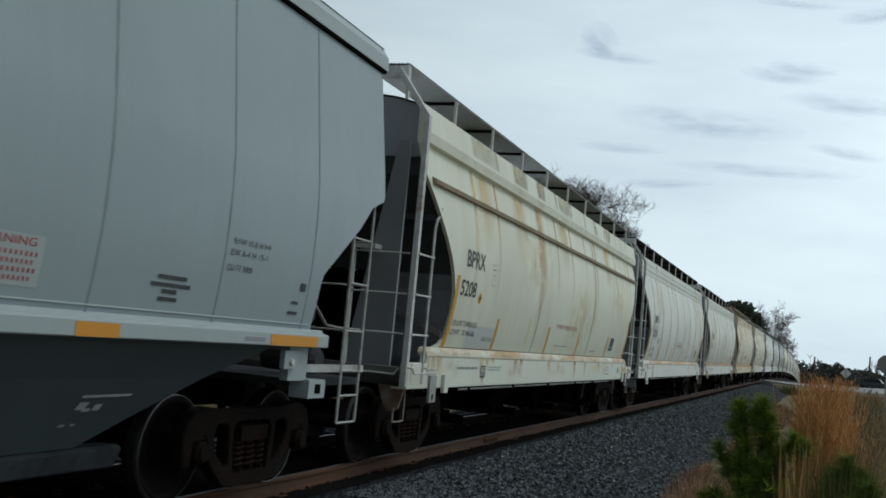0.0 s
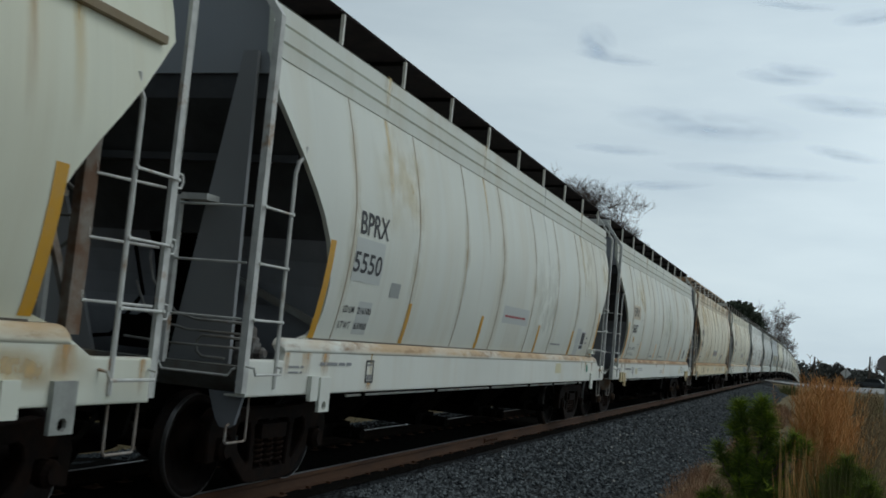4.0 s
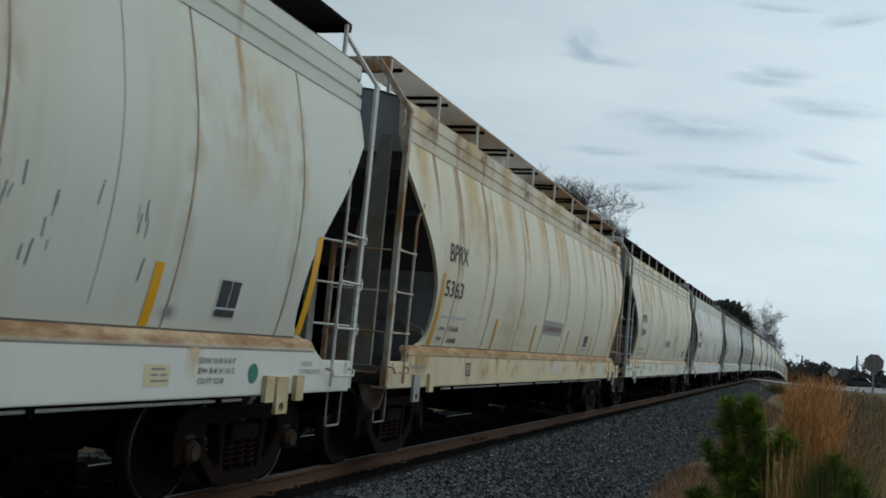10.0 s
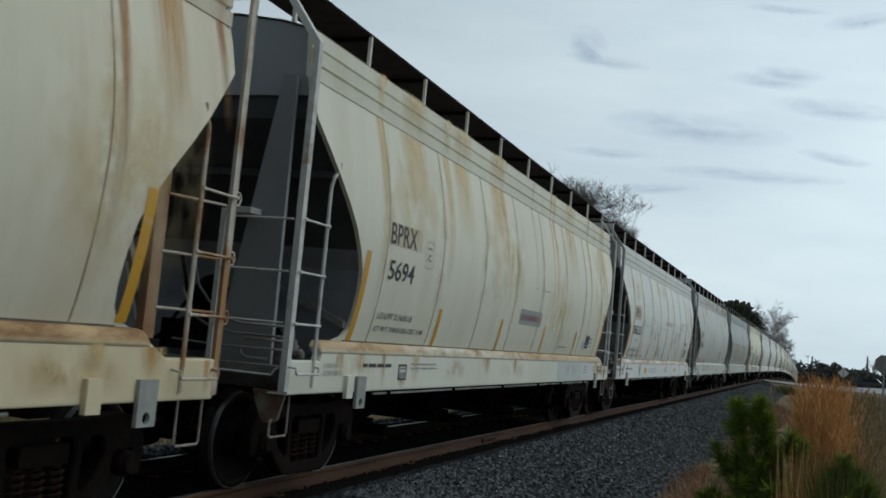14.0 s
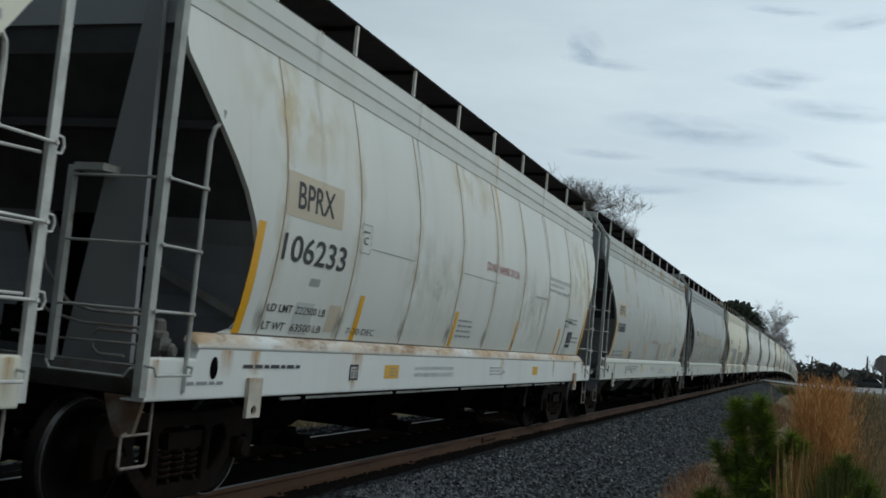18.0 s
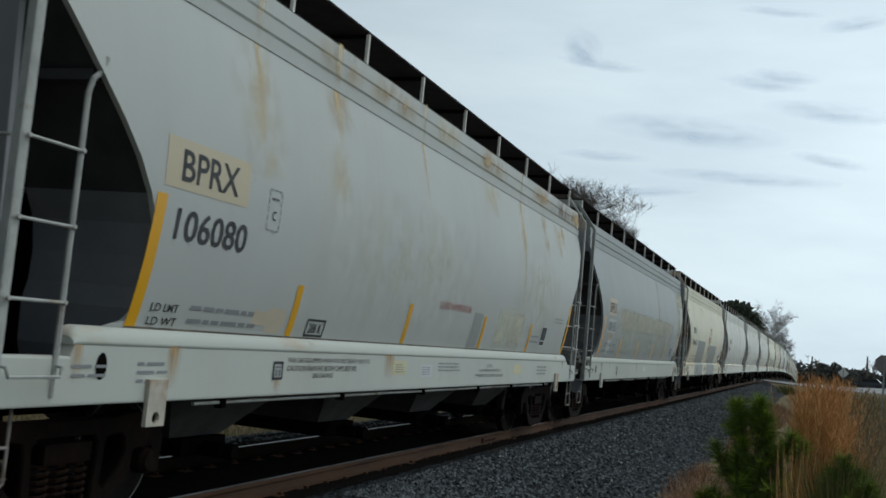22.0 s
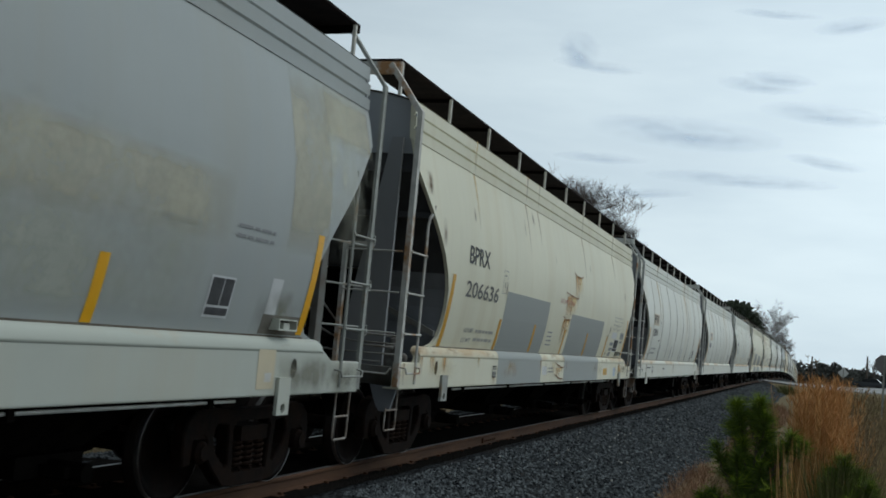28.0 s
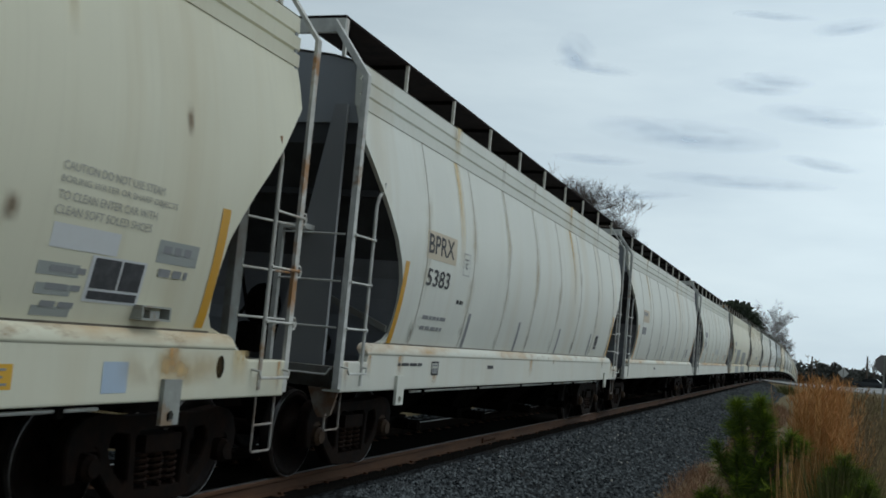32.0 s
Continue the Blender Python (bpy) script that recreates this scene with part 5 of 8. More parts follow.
SPECS = {
    "a": dict(scheme("ivory", (0.71, 0.725, 0.595), (0.69, 0.715, 0.62), 1, amount=0.28, rust=0.08), bay="strut", lug=M_GREYSTEEL, long=16.0, pads=(0.81, 15.08), lugs=((1.27,), (14.6,)), inner=M_GUSSET, rear_strut=True, tail=14.75, wear=0.9, label="ivory covered hopper car with rust streaks and a ribbed side", plain=True, board=M_BOARD_GREY, ridge=M_RIDGE, runs=((1.96, 2.0, 0.20, M_RUN_PALE), (3.06, 2.0, 0.18, M_RUN), (2.5, 2.8, 0.9, M_RUN_PALE), (4.4, 2.9, 0.8, M_RUN_PALE), (5.56, 1.6, 0.22, M_RUN), (5.75, 2.4, 0.5, M_RUN_PALE), (6.84, 2.3, 0.14, M_RUN), (8.08, 2.0, 0.16, M_RUN), (7.5, 3.0, 0.9, M_RUN_PALE), (9.4, 2.9, 0.14, M_RUN_GREY), (10.50, 1.8, 0.24, M_RUN_PALE), (11.9, 3.0, 0.8, M_RUN_PALE), (12.94, 2.4, 0.14, M_RUN), (14.41, 2.6, 0.12, M_RUN), (14.83, 2.6, 0.14, M_RUN_PALE)), strips=M_OCHRE, lead=1.27,
              strip_at=(3.42, 6.63, 9.20, 12.33), seams=(5.70, 10.24), drips=12, marks=(("blot", 1.4, 1.2, 0.6, 0.15, M_BLOT_PALE), ("blot", 4.6, 1.2, 0.5, 0.15, M_BLOT), ("blot", 7.6, 1.2, 0.8, 0.15, M_BLOT_PALE), ("blot", 11.9, 1.2, 0.6, 0.15, M_BLOT_PALE), ("blot", 14.7, 1.2, 0.7, 0.15, M_BLOT), ("blot", 5.3, 3.0, 1.6, 0.6, M_BLOT_PALE), ("blot", 9.0, 2.2, 1.4, 0.7, M_BLOT_PALE), ("blot", 13.0, 2.9, 1.2, 0.7, M_BLOT_PALE), 
        ("word", "BPRX", 1.56, 2.36, 2.56, 2.79, I), ("word", "5208", 1.44, 2.09, 2.17, 2.38, I), ("box", 2.73, 2.93, 2.39, 2.70), ("dot", 2.31, 2.18, 0.075, M_GOLD),
        ("patch", 2.10, 3.38, 1.49, 1.80, M_PTEAL), ("word", "LD LMT 214900 LBS", 1.41, 2.44, 1.77, 1.845, I), ("word", "LT WT   71100 LBS", 1.41, 2.43, 1.65, 1.72, I), ("word", "DEC 5 02", 2.83, 3.33, 1.60, 1.66, I),
        ("word", "DO NOT HAMMER ON CAR", 7.13, 8.86, 1.945, 2.03, R), ("placard", 12.65, 1.62, 13.12, 1.95), ("dot", 14.02, 1.17, 0.085, M_GREEN), ("route", 2.81, 1.08, 3.03, 1.25), ("bars", 1.75, 2.66, 1.17, 1.26, 1, W), ("bars", 0.62, 1.02, 1.11, 1.21, 2, W),
        ("bars", 3.17, 3.92, 1.17, 1.25, 2, W), ("patch", 5.17, 5.30, 1.60, 2.04, M_YELLOW), ("bars", 7.3, 8.6, 1.6, 1.66, 1, W), ("bars", 10.6, 11.3, 1.55, 1.62, 1, W), ("patch", 12.2, 12.40, 1.58, 1.78, M_PTEAL), ("patch", 10.95, 11.44, 1.15, 1.30, M_YELLOW), ("bars", 12.4, 12.9, 1.06, 1.28, 3, W))),
    "b": dict(scheme("pale_grey", (0.70, 0.725, 0.66), (0.72, 0.74, 0.68), 2, amount=0.30, rust=0.05), gusset=M_BULK, long=15.92, pads=(1.43, 14.5), lugs=((1.18,), ()), tail=14.57, brackets=(14.40,), label="pale grey covered hopper car with light rust stains", runs=((2.6, 2.7, 0.16, M_RUN_PALE), (6.2, 2.8, 0.14, M_RUN_PALE), (9.8, 2.6, 0.14, M_RUN_GREY), (12.9, 2.5, 0.2, M_RUN_PALE)), strips=M_OCHRE, lead=1.17, strip_at=(3.45, 6.27, 9.55, 12.25), seams=(1.63, 3.42, 5.20, 6.93, 8.86, 10.52, 12.33, 14.13), seampaint=M_SEAM_MID, marks=(("blot", 2.9, 3.3, 0.9, 0.7, M_BLOT_PALE), ("blot", 13.2, 3.3, 0.7, 0.7, M_BLOT_PALE), ("blot", 9.8, 2.4, 1.0, 0.9, M_BLOT_GREY), ("blot", 15.2, 3.4, 0.5, 0.6, M_BLOT_PALE), 
        ("word", "BPRX", 1.77, 2.50, 2.56, 2.79, I), ("patch", 1.72, 2.45, 2.08, 2.52, M_PTEAL), ("word", "5550", 1.72, 2.42, 2.17, 2.38, I), ("patch", 2.77, 3.05, 1.98, 2.14, M_PGREY), ("patch", 2.06, 2.40, 1.55, 1.89, M_PTEAL),
        ("word", "216100", 2.06, 2.40, 1.76, 1.83, I), ("word", "65900", 2.08, 2.38, 1.60, 1.67, I), ("word", "LD LM", 1.72, 1.97, 1.76, 1.83, I), ("word", "LT WT", 1.70, 1.97, 1.60, 1.67, I),
        ("patch", 7.24, 8.74, 1.90, 2.16, M_PTEAL), ("bars", 7.35, 8.6, 1.96, 2.06, 1, R), ("placard", 13.13, 1.60, 13.46, 1.97), ("patch", 12.66, 13.02, 1.71, 2.02, M_PTEAL), ("patch", 12.70, 13.07, 1.49, 1.70, M_PTEAL), ("patch", 11.12, 11.56, 1.13, 1.31, M_YELLOW),
        ("dot", 14.01, 1.22, 0.085, M_GREEN), ("route", 2.42, 1.05, 2.62, 1.29), ("bars", 1.33, 2.08, 1.20, 1.29, 1, W), ("bars", 10.64, 11.46, 1.62, 1.70, 1, W), ("bars", 0.7, 1.0, 1.14, 1.24, 2, W), ("bars", 13.6, 13.8, 1.7, 1.9, 2, W))),
    "c": dict(scheme("light_grey", (0.68, 0.70, 0.63), (0.70, 0.72, 0.67), 3, amount=0.28, rust=0.04, ledge_rust=1.25), cap=M_CAP, lug=M_LUG, bay="bare", long=16.02, pads=(1.5, 14.50), lugs=((0.9, 1.2), (14.24, 14.82)), tail=14.86, opening=True, seamwidth=0.014, label="light grey covered hopper car with a brown sill ledge", runs=((2.4, 2.6, 0.12, M_RUN_GREY), (6.39, 2.2, 0.16, M_RUN_GREY), (7.9, 2.7, 0.14, M_RUN_GREY), (10.02, 2.4, 0.12, M_RUN), (13.36, 2.6, 0.12, M_RUN), (4.6, 2.8, 0.16, M_RUN_PALE)), lead=1.30, strip_at=(3.60, 6.41, 9.69, 12.42), seams=(1.80, 3.58, 5.40, 7.22, 8.91, 10.70, 12.65, 14.42), thin=(6.26, 8.09, 9.88, 11.76), marks=(("blot", 12.68, 1.60, 0.16, 0.07, M_BLOT_BLUE), ("scribble", 10.0, 12.3, 1.75, 2.3, 33), ("blot", 3.1, 3.2, 1.0, 0.7, M_BLOT_PALE), ("blot", 8.6, 2.6, 1.4, 0.8, M_BLOT_GREEN), ("blot", 13.6, 3.2, 1.0, 0.8, M_BLOT_PALE), 
        ("patch", 1.84, 2.90, 2.52, 2.88, M_PTAN), ("word", "BPRX", 1.92, 2.69, 2.59, 2.82, I), ("word", "5687", 1.93, 2.64, 2.16, 2.38, I), ("box", 3.06, 3.27, 2.32, 2.61), ("dot", 2.28, 1.99, 0.08, M_GOLD), ("word", "LD LMT 215800 LBS", 1.93, 2.84, 1.72, 1.79, I),
        ("word", "LT WT   70200 LBS", 1.93, 2.69, 1.575, 1.635, I), ("placard", 13.28, 1.58, 13.62, 1.91), ("patch", 12.42, 12.74, 1.06, 1.22, M_YELLOW), ("bars", 12.5, 12.72, 1.08, 1.21, 3, W), ("bars", 7.48, 8.51, 1.55, 1.63, 1, I), ("bars", 1.62, 2.52, 1.17, 1.26, 1, I), ("route", 2.66, 1.10, 2.84, 1.26), ("patch", 3.16, 3.47, 1.08, 1.23, M_YELLOW), ("bars", 3.2, 3.43, 1.10, 1.21, 4, W),
        ("bars", 3.58, 4.48, 1.16, 1.26, 2, W), ("bars", 7.75, 8.29, 1.07, 1.19, 2, W), ("bars", 8.35, 8.73, 1.08, 1.22, 3, M_GOLD), ("bars", 0.62, 0.99, 1.14, 1.25, 2, W), ("word", "EXW 10-8 H 8-7", 13.12, 13.66, 1.23, 1.275, I), ("word", "EW 8-8 H 15-2", 13.12, 13.66, 1.15, 1.195, I), ("word", "CU FT 5250", 13.12, 13.5, 1.07, 1.115, I),
        ("dot", 13.98, 1.15, 0.085, M_GREEN), ("word", "2 INCH HF", 14.86, 15.1, 1.215, 1.26, W), ("word", "COMP BR SHOES", 14.84, 15.3, 1.14, 1.185, W), ("bars", 3.1, 3.25, 1.78, 1.9, 2, W), ("patch", 1.42, 1.66, 1.68, 1.96, M_PTEAL), ("arc", 5.52, 6.24, 1.51, 0.085, M_BLUEDRIP), ("scribble", 5.9, 6.7, 1.65, 2.15, 6))),
    "d": dict(scheme("rusty_cream", (0.72, 0.69, 0.55), (0.665, 0.58, 0.385), 4, stain=(0.50, 0.34, 0.17), amount=0.38, rust=0.24, ledge_rust=1.3), bay="strut", lug=M_GREYSTEEL, long=16.08, pads=(0.89, 15.2), lugs=((1.39,), (14.6,)), steel=M_RUSTSTEEL, brace=M_RUSTBRACE, inner=M_RUSTPOST, rear_strut=True, open_board=True, tail=14.92, wear=1.0, label="cream covered hopper car stained with long brown rust streaks", board=M_BOARD_RUST, fascia=M_RUSTY_EAVE, runs=((0.7, 3.0, 0.6, M_RUN_PALE), (1.15, 2.9, 0.16, M_RUN_DARK), (2.05, 2.3, 0.14, M_RUN_DARK), (2.12, 1.5, 0.10, M_RUN), (3.31, 2.4, 0.13, M_RUN_DARK), (3.30, 1.5, 0.20, M_RUN), (2.7, 2.8, 0.9, M_RUN_PALE), (4.6, 2.7, 0.7, M_RUN_PALE), (5.71, 2.8, 0.12, M_RUN_DARK), (5.75, 2.2, 0.24, M_RUN_PALE), (7.0, 2.8, 0.8, M_RUN_PALE), (8.11, 2.2, 0.16, M_RUN), (8.6, 2.8, 0.9, M_RUN_PALE), (9.85, 2.4, 0.14, M_RUN_PALE), (10.57, 2.2, 0.14, M_RUN), (11.7, 2.9, 0.7, M_RUN_PALE), (13.23, 2.6, 0.13, M_RUN_DARK), (13.3, 1.8, 0.22, M_RUN), (14.54, 1.9, 0.14, M_RUN_DARK), (15.1, 2.8, 0.5, M_RUN), (15.81, 3.0, 0.16, M_RUN_DARK)), strips=M_OCHRE, lead=1.39, strip_at=(4.20, 6.68, 9.43, 11.98), seams=(1.95, 3.70, 5.46, 7.22, 8.93, 10.74, 12.56, 14.41), drips=14, marks=(("blot", 1.0, 4.2, 0.3, 0.19, M_BLOT_DARK), ("blot", 2.3, 4.2, 0.35, 0.19, M_BLOT_DARK), ("blot", 3.5, 4.2, 0.4, 0.19, M_BLOT_DARK), ("blot", 5.8, 4.2, 0.5, 0.19, M_BLOT_DARK), ("blot", 8.1, 4.2, 0.6, 0.19, M_BLOT), ("blot", 10.2, 4.2, 0.7, 0.19, M_BLOT_DARK), ("blot", 12.5, 4.2, 0.7, 0.19, M_BLOT), ("blot", 14.6, 4.2, 0.8, 0.19, M_BLOT_DARK), ("blot", 3.9, 1.17, 0.5, 0.17, M_BLOT), ("blot", 5.6, 1.17, 0.7, 0.17, M_BLOT_PALE), ("blot", 7.4, 1.17, 0.4, 0.17, M_BLOT), ("blot", 9.4, 1.17, 0.8, 0.17, M_BLOT_PALE), ("blot", 11.3, 1.17, 0.5, 0.17, M_BLOT), ("blot", 12.6, 1.17, 0.5, 0.17, M_BLOT_PALE), ("blot", 14.4, 1.17, 0.6, 0.17, M_BLOT), ("blot", 1.0, 1.17, 0.4, 0.17, M_BLOT), ("blot", 3.2, 3.3, 1.4, 0.7, M_BLOT_PALE), ("blot", 14.6, 2.6, 1.0, 0.9, M_BLOT_PALE), ("blot", 5.2, 1.9, 1.2, 0.5, M_BLOT_PALE), 
        ("word", "BPRX", 1.55, 2.33, 2.59, 2.83, I), ("word", "5363", 1.53, 2.28, 2.13, 2.35, I), ("bars", 1.64, 1.90, 1.52, 1.78, 2, W), ("word", "216600", 2.01, 2.43, 1.69, 1.76, I), ("word", "65400", 2.08, 2.45, 1.53, 1.60, I), ("patch", 7.27, 8.82, 1.82, 2.08, M_PGREY),
        ("word", "DO NOT HAMMER ON CAR", 7.34, 8.74, 1.88, 1.98, R), ("patch", 11.04, 11.65, 1.52, 1.66, M_PTEAL), ("placard", 11.15, 1.66, 11.6, 1.92), ("route", 2.89, 1.09, 3.10, 1.27), ("patch", 8.42, 8.75, 1.12, 1.31, M_PWHITE), ("bars", 0.7, 1.3, 1.17, 1.25, 1, W), ("patch", 13.0, 13.6, 1.05, 1.33, M_PTEAL), ("bars", 1.6, 2.9, 1.83, 1.92, 1, M_PTEAL))),
    "e": dict(scheme("cream", (0.715, 0.705, 0.585), (0.69, 0.70, 0.60), 5, amount=0.28, rust=0.06, ledge_rust=0.85), drips=5, lug=M_GREYSTEEL, long=15.91, pads=(1.57, 14.4), lugs=((1.26,), ()), tail=14.61, seampaint=M_SEAM_MID, opening=True, wear=0.8, label="cream covered hopper car with yellowish streaks", runs=((2.7, 2.9, 0.9, M_RUN_PALE), (4.5, 2.8, 0.8, M_RUN_PALE), (6.2, 3.0, 0.9, M_RUN_PALE), (9.62, 1.5, 0.16, M_RUN), (13.0, 1.7, 0.12, M_RUN), (11.2, 2.9, 0.8, M_RUN_PALE), (14.6, 2.9, 0.7, M_RUN_PALE), (1.71, 2.0, 0.26, M_RUN_PALE), (3.88, 2.2, 0.30, M_RUN_PALE), (6.47, 2.4, 0.3, M_RUN_PALE), (8.3, 2.5, 0.2, M_RUN_GREY), (9.9, 1.9, 0.3, M_RUN_PALE), (11.6, 2.6, 0.2, M_RUN_GREY), (13.0, 1.9, 0.26, M_RUN_PALE)), strips=M_OCHRE, lead=1.30, strip_at=(3.82, 6.62, 9.35, 12.01), seams=(1.79, 3.58, 5.38, 7.10, 8.78, 10.58, 12.41, 14.15), marks=(("blot", 1.4, 1.2, 0.6, 0.15, M_BLOT_PALE), ("blot", 4.6, 1.2, 0.5, 0.15, M_BLOT), ("blot", 7.6, 1.2, 0.8, 0.15, M_BLOT_PALE), ("blot", 11.9, 1.2, 0.6, 0.15, M_BLOT_PALE), ("blot", 14.7, 1.2, 0.7, 0.15, M_BLOT), ("blot", 2.6, 3.2, 1.1, 0.7, M_BLOT_PALE), ("blot", 6.4, 2.9, 1.3, 0.9, M_BLOT_PALE), ("blot", 10.3, 2.3, 1.2, 0.8, M_BLOT_PALE), ("blot", 14.2, 3.0, 1.0, 0.9, M_BLOT_PALE), 
        ("patch", 1.80, 2.80, 2.55, 2.80, M_PTAN), ("word", "BPRX", 1.85, 2.64, 2.56, 2.79, I), ("word", "5694", 1.91, 2.67, 2.17, 2.39, I), ("box", 2.96, 3.22, 2.39, 2.71), ("word", "LD LMT 215600 LB", 1.89, 2.91, 1.74, 1.81, I), ("word", "LT WT 70400 LBS DEC 4 98", 1.89, 3.37, 1.60, 1.66, I), ("patch", 7.54, 8.97, 1.92, 2.17, M_PGREY),
        ("word", "DO NOT HAMMER ON CAR", 7.62, 8.88, 1.99, 2.09, R), ("patch", 10.70, 12.93, 0.98, 1.35, M_PSILL), ("patch", 13.0, 14.06, 0.99, 1.34, M_PWHITE), ("bars", 13.1, 13.5, 1.10, 1.28, 3, W), ("placard", 13.05, 1.62, 13.45, 1.92), ("bars", 13.52, 13.72, 1.66, 1.88, 3, I), ("patch", 12.75, 13.05, 1.6, 1.78, M_PTEAL), ("route", 2.63, 1.07, 2.88, 1.25), ("bars", 1.62, 2.55, 1.18, 1.29, 1, I),
        ("bars", 3.02, 4.0, 1.18, 1.28, 2, W), ("patch", 8.27, 8.42, 2.545, 2.56, W), ("patch", 8.81, 9.32, 2.545, 2.562, W), ("bars", 10.67, 11.49, 1.58, 1.66, 1, W), ("word", "2 INCH HF", 0.68, 1.0, 1.20, 1.25, W), ("word", "COMP SHOES", 0.68, 1.12, 1.13, 1.18, W), ("word", "2 INCH HF", 14.6, 15.1, 1.22, 1.28, I), ("word", "COMP SHOES", 14.6, 15.2, 1.13, 1.19, I))),
    "f": dict(scheme("chalk_white", (0.705, 0.73, 0.69), (0.72, 0.75, 0.73), 6, amount=0.22, rust=0.04, ledge_rust=0.85), steel=M_MIDSTEEL, feet=True, steps=2, lug=M_RUSTSTEEL, long=15.95, pads=(1.49, 14.37), lugs=((), ()), tail=14.75, label="chalky white covered hopper car with dusty seams", runs=((2.3, 2.7, 0.16, M_RUN_GREY), (5.0, 2.9, 0.12, M_RUN_GREY), (8.3, 2.7, 0.14, M_RUN_PALE), (11.2, 2.9, 0.12, M_RUN_GREY)), lead=1.20, strip_at=(3.51, 6.60, 9.63, 12.65), seams=(1.58, 3.15, 4.84, 6.46, 8.07, 9.67, 11.35, 13.05, 14.85), seampaint=M_SEAM, bare=True, marks=(("blot", 1.9, 3.5, 1.2, 0.6, M_BLOT_PALE), ("blot", 7.2, 3.7, 1.2, 0.4, M_BLOT_PALE), ("blot", 10.4, 2.2, 1.3, 0.7, M_BLOT_GREY), ("blot", 5.5, 2.2, 1.3, 0.7, M_BLOT_GREY), ("blot", 14.2, 3.0, 1.2, 0.8, M_BLOT_PALE), 
        ("patch", 1.61, 2.74, 2.53, 2.92, M_PTAN), ("word", "BPRX", 1.80, 2.54, 2.61, 2.85, I), ("word", "106233", 1.64, 2.93, 2.14, 2.38, I), ("patch", 2.28, 2.48, 1.96, 2.03, M_PGREY), ("word", "LD LMT", 1.62, 2.08, 1.69, 1.76, I), ("word", "LT WT", 1.62, 2.02, 1.53, 1.60, I), ("patch", 2.13, 2.49, 1.50, 1.80, M_PTEAL), ("word", "222500 LB", 2.14, 2.75, 1.69, 1.76, I), ("word", "63500 LB", 2.14, 2.75, 1.53, 1.60, I),
        ("patch", 2.82, 3.08, 1.55, 1.81, M_PTAN), ("word", "7-30 DEC", 3.33, 4.05, 1.545, 1.61, I), ("box", 3.20, 3.46, 2.37, 2.67), ("word", "DO NOT HAMMER ON CAR", 7.57, 9.30, 2.60, 2.72, R), ("word", "CAUTION DO NOT USE STEAM OR BOILING WATER", 11.34, 13.05, 2.765, 2.825, W), ("word", "OR SHARP OBJECTS TO CLEAN", 11.34, 12.44, 2.665, 2.725, W), ("word", "ENTER CAR WITH CLEAN SOFT SOLED SHOES", 11.36, 12.95, 2.565, 2.625, W), ("patch", 10.51, 11.27, 2.42, 2.432, M_PDARK), ("patch", 10.97, 10.99, 1.92, 2.36, M_RUSTLINE), ("bars", 1.30, 2.36, 1.17, 1.26, 1, I), ("route", 3.42, 1.08, 3.63, 1.24), ("patch", 4.35, 4.77, 1.09, 1.24, M_GOLD), ("bars", 4.5, 4.72, 1.11, 1.22, 3, W),
        ("word", "CAR HAS FOUR COMPARTMENTS EQUIPPED", 5.26, 6.71, 1.175, 1.225, W), ("word", "WITH BUTTERFLY OUTLETS", 5.26, 6.71, 1.10, 1.15, W), ("patch", 10.95, 11.3, 1.10, 1.24, M_GOLD), ("patch", 3.5, 4.75, 2.43, 2.44, W), ("patch", 6.55, 8.25, 2.455, 2.467, W), ("patch", 10.4, 11.3, 2.40, 2.411, W), ("word", "SRPC 08-2015", 12.95, 13.35, 2.00, 2.05, I), ("bars", 12.95, 13.7, 2.08, 2.16, 1, I), ("bars", 13.78, 14.45, 1.70, 1.86, 2, W), ("patch", 13.25, 13.62, 1.50, 1.60, M_PTEAL), ("placard", 13.35, 1.60, 13.80, 1.94), ("bars", 6.73, 7.40, 1.6, 1.88, 4, W), ("bars", 0.5, 1.1, 1.05, 1.12, 1, W), ("bars", 13.2, 14.2, 2.05, 2.2, 2, W), ("bars", 8.4, 9.0, 1.1, 1.24, 3, W), ("word", "CAUTION", 8.95, 9.22, 1.12, 1.175, I), ("hole", 0.86, 1.20))),
